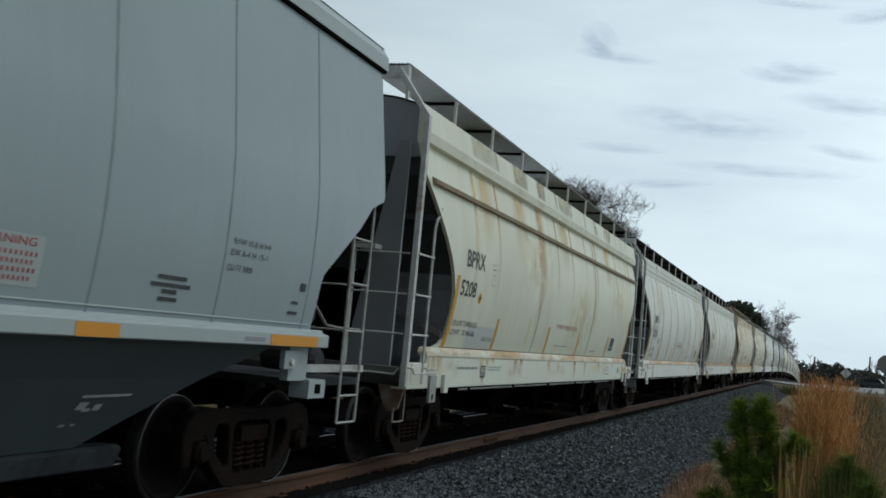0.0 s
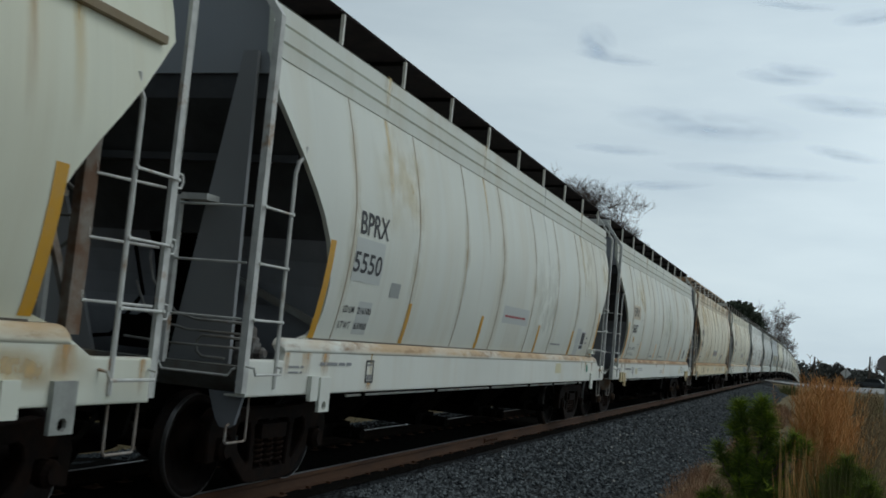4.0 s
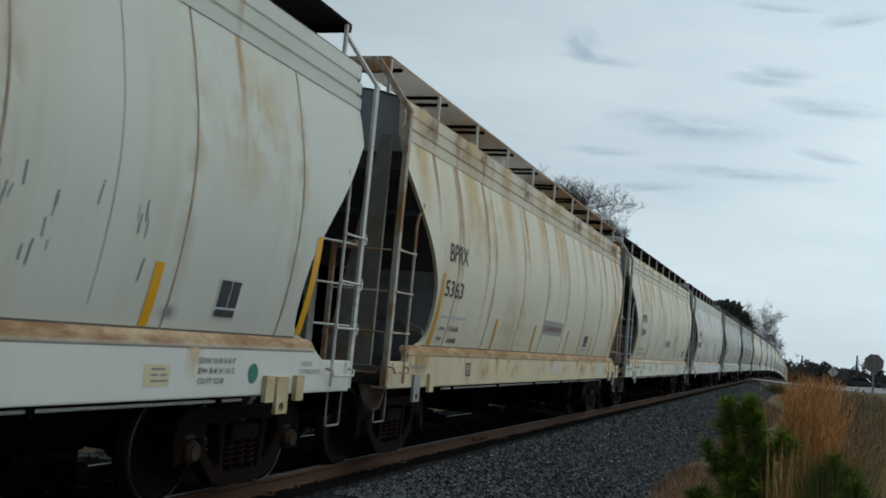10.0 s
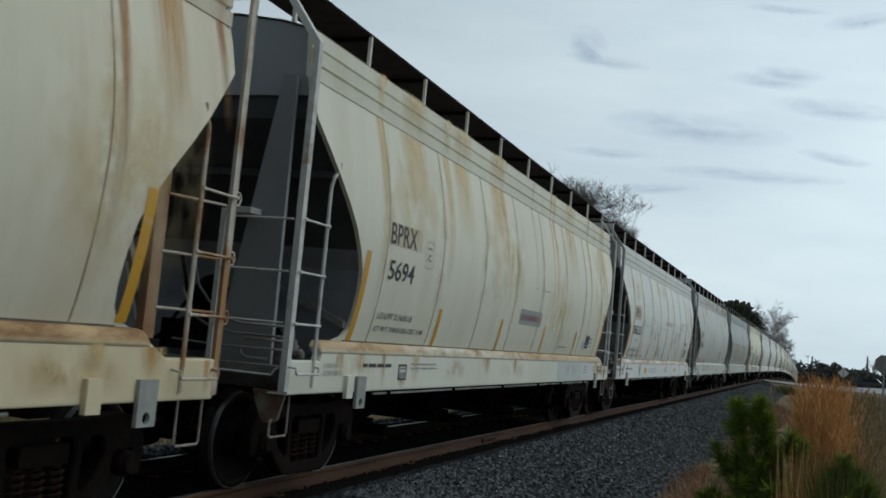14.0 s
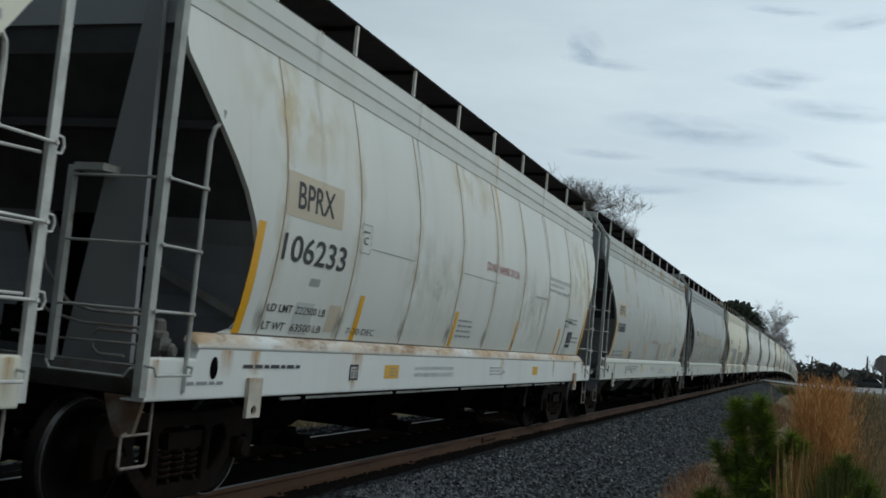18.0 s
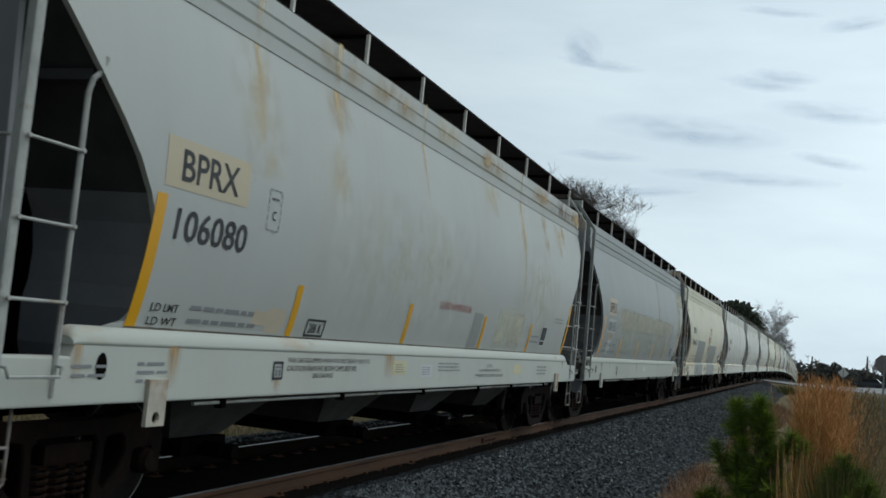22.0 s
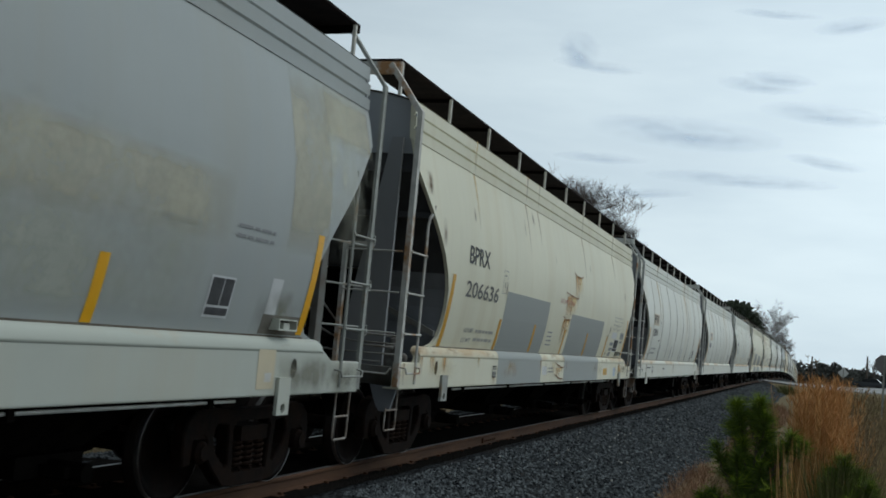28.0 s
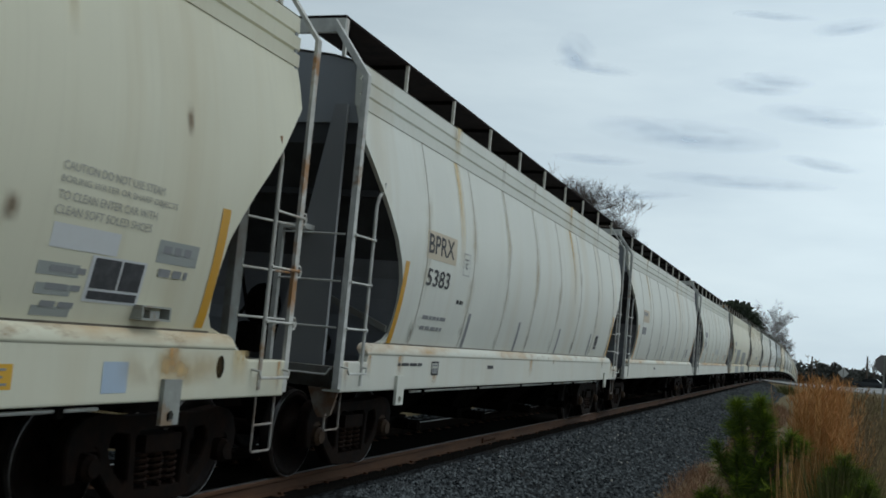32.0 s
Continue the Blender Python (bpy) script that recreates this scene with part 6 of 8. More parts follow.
    "g": dict(scheme("grey", (0.505, 0.53, 0.505), (0.55, 0.58, 0.53), 7, stain=(0.36, 0.30, 0.20), amount=0.18, rust=0.16, grime=0.12, ledge_rust=0.12), steel=M_MIDSTEEL, steps=2, bay="bare", gusset=M_BULK, lug=M_RUSTSTEEL, long=15.87, pads=(1.53, 14.18), lugs=((), ()), under=rough_stuff("dusty_grey_hopper", (0.10, 0.103, 0.10), (0.05, 0.05, 0.048), 1.5, 0.8), tail=14.70, wear=0.25, label="grey covered hopper car with rust blotches along its eave", runs=((2.6, 2.9, 0.12, M_RUN_PALE), (4.15, 3.3, 0.16, M_RUN_PALE), (6.6, 3.2, 0.10, M_RUN_PALE), (11.15, 2.0, 0.10, M_RUN_PALE)), lead=1.22, strip_at=(3.55, 6.35, 9.33, 12.0), bare=True, marks=(("blot", 2.5, 3.62, 0.45, 0.30, M_BLOT_PALE), ("blot", 2.6, 3.3, 0.4, 0.35, M_BLOT_PALE), ("blot", 2.67, 2.95, 0.4, 0.2, M_BLOT_PALE), ("blot", 4.2, 3.72, 0.35, 0.26, M_BLOT), ("blot", 4.1, 3.0, 0.3, 0.4, M_BLOT_PALE), ("blot", 5.66, 4.2, 0.8, 0.19, M_BLOT), ("blot", 4.2, 4.18, 0.6, 0.2, M_BLOT), ("blot", 7.4, 4.2, 0.7, 0.19, M_BLOT_PALE), ("blot", 9.44, 4.2, 0.9, 0.19, M_BLOT), ("blot", 9.5, 3.7, 0.5, 0.3, M_BLOT_PALE), ("blot", 11.16, 3.7, 0.25, 0.22, M_BLOT_PALE), ("blot", 11.12, 3.35, 0.2, 0.3, M_BLOT_PALE), ("blot", 12.74, 3.72, 0.25, 0.2, M_BLOT), ("blot", 12.8, 3.41, 0.28, 0.16, M_BLOT), ("blot", 13.85, 3.7, 0.42, 0.2, M_BLOT_PALE), ("blot", 14.2, 3.68, 0.16, 0.24, M_BLOT), ("blot", 13.83, 3.42, 0.2, 0.2, M_BLOT_PALE), ("blot", 14.14, 4.2, 1.1, 0.2, M_BLOT_DARK), ("blot", 15.5, 4.2, 0.9, 0.2, M_BLOT), ("blot", 12.6, 4.2, 0.9, 0.2, M_BLOT), ("blot", 6.3, 2.4, 2.6, 0.8, M_BLOT_GREEN), ("blot", 12.2, 2.5, 1.6, 0.9, M_BLOT_GREEN), 
        ("patch", 1.25, 2.38, 2.48, 2.84, M_PCREAM), ("word", "BPRX", 1.44, 2.22, 2.54, 2.77, I), ("word", "106080", 1.46, 2.45, 2.12, 2.35, I), ("box", 2.71, 2.93, 2.35, 2.70), ("word", "LD LMT", 1.42, 1.76, 1.60, 1.66, I), ("word", "LD WT", 1.42, 1.78, 1.50, 1.56, I), ("bars", 1.91, 2.95, 1.50, 1.70, 2, W), ("patch", 3.10, 3.38, 1.50, 1.72, M_PTAN),
        ("word", "DO NOT HAMMER ON CAR", 7.31, 8.59, 1.955, 2.05, R), ("placard", 12.77, 1.60, 13.12, 1.95), ("frame", 3.86, 4.25, 1.49, 1.66), ("word", "286 K", 3.92, 4.19, 1.525, 1.62, I), ("bars", 12.13, 12.70, 1.62, 1.80, 2, W), ("patch", 2.85, 3.42, 1.56, 1.68, M_PTAN), ("patch", 9.95, 11.5, 1.50, 2.14, M_BAND_PALE), ("patch", 8.79, 9.20, 1.49, 1.98, M_PGREY), ("route", 3.23, 1.10, 3.41, 1.26), ("word", "THIS CAR EQUIPPED WITH TWO BUTTERFLY OUTLETS", 3.49, 5.33, 1.245, 1.295, I), ("word", "CAUTION REMOVE BOTH CAPS BEFORE", 3.49, 5.0, 1.175, 1.225, I), ("word", "UNLOADING", 4.0, 4.45, 1.11, 1.155, I),
        ("patch", 5.99, 6.42, 1.13, 1.29, M_YELLOW), ("bars", 6.08, 6.36, 1.15, 1.26, 4, W), ("patch", 6.90, 7.32, 1.10, 1.25, M_PWHITE), ("bars", 6.95, 7.28, 1.12, 1.23, 4, W), ("bars", 7.53, 8.44, 1.16, 1.29, 3, W), ("word", "CAUTION", 9.66, 9.92, 1.225, 1.265, I), ("word", "AT LEAST ONE HATCH COVER IN EACH", 9.30, 10.36, 1.16, 1.20, I), ("word", "COMPARTMENT MUST BE OPEN BEFORE UNLOADING", 9.12, 10.56, 1.085, 1.125, I), ("patch", 11.14, 11.62, 1.12, 1.27, M_YELLOW), ("bars", 12.68, 13.4, 1.09, 1.27, 3, W), ("bars", 13.6, 14.3, 2.03, 2.15, 2, W), ("bars", 0.62, 1.0, 1.12, 1.24, 2, W), ("hole", 0.91, 1.21), ("bars", 1.3, 1.7, 1.08, 1.26, 3, W))),
    "h": dict(scheme("blue_grey", (0.37, 0.40, 0.40), (0.48, 0.51, 0.46), 8, stain=(0.36, 0.32, 0.22), amount=0.22, rust=0.02, grime=0.12, ledge_rust=0.06), steel=M_GREYSTEEL, steps=2, gusset=M_BULK, long=16.27, pads=(1.75, 14.61), lugs=((), ()), tail=14.95, brackets=(14.55,), wear=0.4, label="blue-grey covered hopper car with a faded tan band", lead=1.42, strip_at=(3.95, 6.61, 9.38, 11.95), seams=(9.88,), bare=True, marks=(("blot", 5.2, 2.3, 2.6, 0.55, M_BLOT_GREEN), ("blot", 10.8, 2.5, 1.6, 0.35, M_BLOT_GREEN), ("blot", 15.3, 3.2, 0.9, 1.0, M_BLOT_GREEN), 
        ("patch", 2.85, 13.4, 2.15, 2.74, "tan"), ("patch", 3.2, 13.2, 1.5, 2.3, "faint"), ("patch", 1.77, 2.74, 2.46, 2.86, M_PTAN), ("word", "BPRX", 1.86, 2.71, 2.53, 2.76, I), ("patch", 1.86, 2.78, 2.06, 2.38, M_PSILL), ("word", "106165", 1.88, 2.75, 2.10, 2.32, I), ("dot", 2.44, 1.99, 0.08, M_GOLD), ("word", "LD LMT 222600   100400", 1.79, 3.17, 1.745, 1.81, I), ("word", "LT WT   61200    29850", 1.79, 3.2, 1.585, 1.65, I), ("patch", 2.2, 2.6, 1.56, 1.9, M_PTEAL),
        ("route", 3.61, 1.10, 3.81, 1.26), ("patch", 7.95, 8.3, 1.14, 1.26, M_PWHITE), ("placard", 13.26, 1.59, 13.62, 1.92), ("blot", 8.66, 2.01, 0.24, 0.075, M_BLOT_RED), ("bars", 13.48, 14.16, 2.22, 2.38, 2, W), ("patch", 14.21, 14.40, 1.66, 1.97, M_PWHITE), ("patch", 14.2, 14.92, 1.49, 1.66, M_PDARK), ("patch", 14.3, 15.1, 2.2, 3.9, "tan"), ("patch", 15.0, 16.1, 3.35, 3.9, "tan"), ("patch", 14.28, 14.4, 1.08, 1.16, M_PWHITE), ("blot", 15.2, 1.13, 1.0, 0.20, M_BLOT_GRIME), ("blot", 15.9, 1.10, 0.5, 0.16, M_BLOT_GRIME), ("blot", 14.5, 1.66, 0.5, 0.24, M_BLOT_GRIME), ("patch", 14.15, 14.45, 1.02, 1.36, M_PCREAM), ("hole", 1.12, 1.21), ("hole", 14.81, 1.20))),
    "i": dict(scheme("butter_cream", (0.70, 0.685, 0.545), (0.69, 0.68, 0.55), 9, amount=0.30, rust=0.06, ledge_rust=0.65), steps=2, gusset=M_BULK, lug=M_GREYSTEEL, rear_truck=1.17, long=16.42, pads=(1.5, 14.66), lugs=((), ()), tail=15.05, brackets=(14.35,), wear=1.0, label="cream covered hopper car with grey repaint patches and torn rusty seams", runs=((2.4, 3.1, 0.12, M_RUN_PALE), (5.2, 3.0, 0.10, M_RUN), (6.0, 3.3, 0.08, M_RUN), (9.7, 2.9, 0.10, M_RUN_PALE), (13.2, 3.2, 0.12, M_RUN_PALE)), bare=True, strips=M_OCHRE, lead=1.35, strip_at=(3.80, 5.90, 8.21, 10.35, 12.62), steel=spotted("rusting_steel_paint", (0.60, 0.60, 0.56), (0.36, 0.19, 0.08), 2.0, 0.52, 0.62), marks=(("blot", 1.4, 1.2, 0.6, 0.15, M_BLOT_PALE), ("blot", 4.6, 1.2, 0.5, 0.15, M_BLOT), ("blot", 7.6, 1.2, 0.8, 0.15, M_BLOT_PALE), ("blot", 11.9, 1.2, 0.6, 0.15, M_BLOT_PALE), ("blot", 14.7, 1.2, 0.7, 0.15, M_BLOT), ("blot", 4.94, 3.48, 0.07, 0.16, M_BLOT_DARK), ("blot", 5.59, 3.74, 0.07, 0.16, M_BLOT_DARK), ("blot", 0.45, 3.45, 0.12, 0.16, M_BLOT_DARK), ("blot", 0.9, 2.9, 0.1, 0.2, M_BLOT_DARK), ("blot", 3.85, 2.42, 0.1, 0.12, M_BLOT_DARK), ("blot", 2.2, 3.3, 0.05, 0.1, M_BLOT_DARK), ("blot", 7.0, 3.2, 0.05, 0.12, M_BLOT_DARK), ("blot", 10.2, 3.3, 0.05, 0.12, M_BLOT_DARK), 
        ("word", "BPRX", 1.92, 2.85, 2.62, 2.86, I), ("word", "206636", 1.92, 3.45, 2.17, 2.39, M_GREYINK), ("word", "LD LMT", 2.22, 2.62, 1.70, 1.76, W), ("word", "LT WT", 2.22, 2.60, 1.56, 1.62, W), ("bars", 2.72, 3.70, 1.55, 1.79, 2, M_PALEINK), ("box", 3.60, 3.83, 2.33, 2.68), ("patch", 3.90, 6.67, 1.475, 2.38, "panel"), ("patch", 8.53, 11.93, 1.475, 2.27, "panel"), ("shelf", 3.95, 6.66, M_PGREY), ("shelf", 8.49, 11.9, M_PGREY), ("patch", 3.95, 6.66, 0.965, 1.355, M_PGREY), ("patch", 8.48, 11.9, 0.965, 1.355, M_PGREY),
        ("word", "DO NOT HAMMER ON SIDES OF CAR", 7.44, 8.62, 2.43, 2.51, R), ("crack", 8.53, 9.39, 3.07, 3.04), ("crack", 7.81, 8.98, 2.65, 2.61), ("crack", 7.80, 8.52, 2.19, 2.16), ("crack", 7.75, 8.45, 1.33, 1.24), ("crack", 7.72, 8.47, 1.11, 1.01), ("placard", 13.62, 1.62, 14.2, 1.92), ("bars", 13.26, 13.6, 1.53, 1.86, 3, W), ("bars", 14.34, 14.73, 1.79, 2.12, 2, W), ("word", "CAUTION DO NOT USE STEAM", 13.18, 14.22, 2.40, 2.455, M_PALEINK), ("word", "BOILING WATER OR SHARP OBJECTS", 13.18, 14.40, 2.31, 2.365, M_PALEINK), ("word", "TO CLEAN ENTER CAR WITH", 13.18, 14.18, 2.22, 2.275, M_PALEINK), ("word", "CLEAN SOFT SOLED SHOES", 13.18, 14.15, 2.13, 2.185, M_PALEINK), ("patch", 14.28, 14.78, 1.94, 2.10, M_PGREY), ("patch", 13.2, 13.85, 1.93, 2.08, M_PWHITE), ("patch", 13.15, 13.53, 1.76, 1.84, M_PGREY), ("patch", 13.18, 13.5, 1.64, 1.71, M_PGREY), ("patch", 13.2, 13.55, 1.51, 1.57, M_PGREY), ("blot", 12.83, 2.12, 0.08, 0.10, M_BLOT_DARK), ("blot", 12.68, 1.95, 0.08, 0.08, M_BLOT_DARK), ("blot", 12.89, 1.57, 0.07, 0.1, M_BLOT_DARK), ("blot", 14.46, 3.0, 0.06, 0.14, M_BLOT_DARK),
        ("patch", 13.88, 14.15, 1.03, 1.24, M_BLUE), ("route", 3.69, 1.07, 3.87, 1.25), ("patch", 12.57, 13.06, 1.07, 1.22, M_GOLD), ("bars", 12.72, 13.03, 1.08, 1.21, 3, W), ("bars", 6.9, 7.3, 1.6, 1.9, 4, W), ("patch", 6.75, 7.1, 1.1, 1.25, M_PWHITE), ("bars", 7.2, 7.6, 1.12, 1.25, 2, W), ("hole", 1.20, 1.21), ("hole", 15.33, 1.21))),
    "j": dict(scheme("off_white", (0.70, 0.72, 0.665), (0.68, 0.69, 0.62), 10, amount=0.30, rust=0.05, ledge_rust=0.45), cap=M_CAP, feet=True, bay="strut", long=16.0, pads=(1.55, 14.4), lugs=((), ()), opening=True, label="off-white covered hopper car with faint grey streaks", runs=((3.2, 2.4, 0.3, M_RUN_PALE), (5.4, 2.2, 0.2, M_RUN_GREY), (7.3, 2.5, 0.2, M_RUN_GREY), (10.2, 2.4, 0.3, M_RUN_PALE), (13.0, 2.5, 0.2, M_RUN_GREY)), strips=M_OCHRE, lead=1.27, strip_at=(3.88, 6.50, 9.38, 12.33), seams=(1.91, 3.72, 5.46, 7.20, 8.95, 10.78, 12.60, 14.45), seampaint=M_SEAM_PALE, small_strips=M_FAINT, marks=(
        ("patch", 1.87, 2.95, 2.52, 2.86, M_PTAN), ("word", "BPRX", 1.92, 2.85, 2.59, 2.82, I), ("word", "5383", 1.97, 2.80, 2.20, 2.41, I), ("box", 3.25, 3.52, 2.43, 2.72), ("bars", 2.11, 3.06, 1.63, 1.89, 2, W), ("route", 2.61, 1.12, 2.86, 1.29), ("bars", 1.48, 2.39, 1.20, 1.30, 1, I), ("patch", 5.0, 5.3, 1.2, 1.25, I), ("placard", 12.9, 1.62, 13.2, 1.95), ("bars", 3.2, 3.5, 2.0, 2.15, 1, I))),
}
M_BAND = soft_patch("faded_tan_band", (0.60, 0.57, 0.43), 0.6)
M_FAINTBAND = soft_patch("faded_green_wash", (0.58, 0.60, 0.50), 0.45)
M_PANEL = flat("grey_side_panel", (0.29, 0.312, 0.300), 0.6, 0.2)
for sp in SPECS.values():
    sp["marks"] = tuple(tuple(M_BAND if x == "tan" else M_FAINTBAND if x == "faint" else M_PANEL if x == "panel" else x for x in mk) for mk in sp["marks"])
STARTS = dict(a=11.21, b=28.56, c=45.78, d=62.93, e=80.29, f=97.45, g=114.69, h=131.65, i=149.14, j=166.80)
CARS = []
for key, at in STARTS.items():
    CARS.append((build_car("covered_hopper_car", SPECS[key]), at))
order = "jbiecfhdgjbeacgjfib"
last = STARTS["j"]
rngf = random.Random(4)
for k, key in enumerate(order):
    sp = dict(SPECS[key])
    sp["marks"] = tuple(m for m in sp["marks"] if m[0] in ("patch", "placard"))[:6] + (("patch", 1.9, 2.7, 2.58, 2.8, M_FAINT), ("patch", 1.9, 2.6, 2.18, 2.38, M_FAINT))
    sp["seams"] = sp.get("seams", ())[:8]
    last += 17.27 + rngf.uniform(-0.1, 0.1)
    CARS.append((build_car("covered_hopper_car", sp, near=False), last))


# The first car is of another make: smooth grey sides, a thin sill and deep sloping hoppers.
def other_car():
    global LONG
    LONG = 16.35
    grey = paint("smooth_grey_paint", (0.295, 0.36, 0.375), (0.24, 0.26, 0.25), 0.25, 0.0, 0.22, 31, 0.45)
    pale = paint("pale_sill_paint", (0.37, 0.425, 0.425), (0.34, 0.35, 0.33), 0.2, 0.0, 0.2, 33)
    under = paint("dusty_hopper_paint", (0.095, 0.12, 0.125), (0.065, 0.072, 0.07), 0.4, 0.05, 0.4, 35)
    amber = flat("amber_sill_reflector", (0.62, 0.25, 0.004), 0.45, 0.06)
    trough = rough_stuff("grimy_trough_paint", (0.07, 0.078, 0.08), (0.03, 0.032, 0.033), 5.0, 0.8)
    M_WARN = flat("dull_warning_patch", (0.36, 0.40, 0.39), 0.6, 0.2)
    dusk = rough_stuff("dark_frame_paint", (0.05, 0.056, 0.06), (0.03, 0.03, 0.03), 3.0, 0.8)
    car = thing("pressure_hopper_car", "smooth grey hopper car with amber sill reflectors", "railway car", "covered hopper cars in the train")
    prof = ((1.545, 1.55, 1.53), (1.575, 1.75, 1.52), (1.598, 2.0, 1.49), (1.605, 2.08, 1.46), (1.612, 2.3, 1.17), (1.612, 2.6, 0.76), (1.60, 2.85, 0.48), (1.59, 2.95, 0.20), (1.58, 3.02, 0.16), (1.55, 3.3, 0.16), (1.50, 3.7, 0.17), (1.46, 4.05, 0.18), (1.42, 4.34, 0.18))

    def side(z):
        return float(np.interp(z, [q[1] for q in prof], [q[0] for q in prof]))
    for s in (1, -1):
        rows = [[(s * x, e + (LONG - 2 * e) * j / 20, z) for j in range(21)] for x, z, e in prof]
        part("side_sheet", Shape().grid(rows if s > 0 else [r[::-1] for r in rows]), grey, car, smooth=True)
        part("eave_lip", Shape().box(*sorted((s * 1.38, s * 1.45)), 0.14, LONG - 0.14, 4.342, 4.372), M_GRIME_SHADE, car, "dark eave strip")
        loop = [(1.455, 4.374), (1.44, 4.52), (1.36, 4.64), (1.2, 4.68), (1.2, 4.374)]
        part("roof_edge", Shape().prism([(s * x, z) for x, z in loop], "y", 0.10, LONG - 0.10), pale, car)
        loop = [(1.48, 1.40), (1.612, 1.40), (1.622, 1.41), (1.622, 1.505), (1.615, 1.518), (1.555, 1.535), (1.546, 1.56), (1.48, 1.56)]
        part("side_sill", Shape().prism([(s * x, z) for x, z in loop], "y", 1.27, LONG - 1.27), pale, car)
        part("sill_bead", Shape().tube([(s * 1.556, 1.6, 1.60), (s * 1.556, LONG - 1.6, 1.60)], 0.007, 5), pale, car)
        edge = [(1.50, 1.398, 2.05), (1.22, 1.10, 2.68), (0.98, 0.80, 3.22), (0.78, 0.54, 3.66)]
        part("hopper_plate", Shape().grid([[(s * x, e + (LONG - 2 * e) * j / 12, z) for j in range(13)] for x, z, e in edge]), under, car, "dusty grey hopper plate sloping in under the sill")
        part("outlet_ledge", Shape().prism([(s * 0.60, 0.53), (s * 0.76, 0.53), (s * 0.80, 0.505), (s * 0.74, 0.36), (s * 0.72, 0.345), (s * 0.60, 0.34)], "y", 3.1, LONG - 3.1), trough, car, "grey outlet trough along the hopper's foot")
        for end in (0, 1):
            d, y = (-1, LONG) if end else (1, 0.0)
            part("sill_leg", Shape().box(*sorted((s * 1.42, s * 1.50)), *sorted((y + d * 1.42, y + d * 1.78)), 1.09, 1.399), pale, car)
            pad = part("jacking_pad", Shape().box(*sorted((s * 1.36, s * 1.56)), *sorted((y + d * 1.12, y + d * 1.46)), 0.93, 1.10), pale, car)
            part("pad_socket", Shape().box(*sorted((s * 1.562, s * 1.564)), *sorted((y + d * 1.22, y + d * 1.34)), 0.97, 1.06), M_GRIME_SHADE, pad, "dark square socket")
            lug = part("tow_lug", Shape().box(*sorted((s * 1.502, s * 1.55)), *sorted((y + d * 1.70, y + d * 1.96)), 1.20, 1.36), pale, car)
            part("lug_bolt", Shape().lathe([(s * 1.552, 0.0), (s * 1.552, 0.035), (s * 1.575, 0.028), (s * 1.575, 0.0)], (0, y + d * 1.84, 1.26), n=8), M_STEEL, lug)
            part("deck_angle", Shape().box(*sorted((s * 1.38, s * 1.46)), *sorted((y + d * 0.02, y + d * 1.40)), 1.16, 1.23), M_MIDSTEEL, car)
            for at, top in ((0.22, 2.92), (0.66, 2.55)):
                part("ladder_stile", Shape().tube([(s * 1.5, y + d * at, 0.66), (s * 1.5, y + d * at, top)], 0.016, 6), M_MIDSTEEL, car)
            for z in (0.66, 0.93, 1.18, 1.58, 2.06, 2.52):
                part("ladder_rung", Shape().tube([(s * 1.5, y + d * 0.22, z), (s * 1.5, y + d * 0.66, z)], 0.011, 6), M_MIDSTEEL, car)
                if z > 1.3:
                    part("end_rung", Shape().tube([(s * 1.49, y + d * 0.20, z), (s * 0.55, y + d * 0.12, z)], 0.011, 6), M_MIDSTEEL, car)
            part("end_pipe", Shape().tube([(s * 0.9, y + d * 1.25, 2.0), (s * 1.25, y + d * 1.1, 1.95), (s * 1.35, y + d * 0.8, 1.62), (s * 1.40, y + d * 0.6, 1.60), (s * 1.40, y + d * 0.1, 1.60)], 0.016, 6), M_PIPE, car)
    part("roof", Shape().grid([[(x, y, z) for x, z in ((-1.38, 4.63), (-0.7, 4.69), (0, 4.71), (0.7, 4.69), (1.38, 4.63))] for y in (0.10, LONG - 0.10)]), grey, car)
    for k in range(9):
        part("roof_fitting", Shape().box(0.9, 1.15, 1.0 + 1.7 * k, 1.3 + 1.7 * k, 4.66, 4.76), M_GRIME_SHADE, car)
    for end in (0, 1):
        d, y = (-1, LONG) if end else (1, 0.0)
        rows = [[(w * k / 4, y + d * e, z) for k in range(-4, 5)] for w, z, e in ((1.40, 4.6, 0.20), (1.55, 2.95, 0.24), (1.52, 2.05, 1.52), (1.52, 1.6, 2.0), (1.2, 1.1, 2.7))]
        part("slope_sheet", Shape().grid(rows), M_DARK, car)
        part("platform", Shape().box(-1.36, 1.36, *sorted((y + d * -0.10, y + d * 1.40)), 1.02, 1.09), dusk, car)
        part("brake_cylinder", Shape().lathe([(-0.3, 0.0), (-0.3, 0.13), (0.25, 0.14), (0.30, 0.10), (0.30, 0.0)], (1.0, y + d * 0.75, 1.26), n=12), dusk, car)
        part("coupler", cached(f"coupler:{end}", lambda: coupler(end)), M_TRUCK, car)
        part("air_hose", cached(f"hose:{end}", lambda: hose(end)), M_GRIME_SHADE, car)
        part("brake_rod", cached(f"rods:{end}", lambda: brake_rods(end)), M_STEEL, car)
        truck(car, LONG - 1.57 if end else 1.57)
    part("centre_sill", cached("centre_sill", centre_sill), M_GRIME_SHADE, car)
    for y in (0.9, 4.0, 7.3, 9.9, 11.68, 13.15, 14.62):
        rows = [[(x + 0.0005, y - 0.018, z), (x + 0.006, y, z), (x + 0.0005, y + 0.018, z)] for x, z, e in prof if e < y < LONG - e]
        part("weld_seam", Shape().grid(rows), M_SEAM_GREY, car)
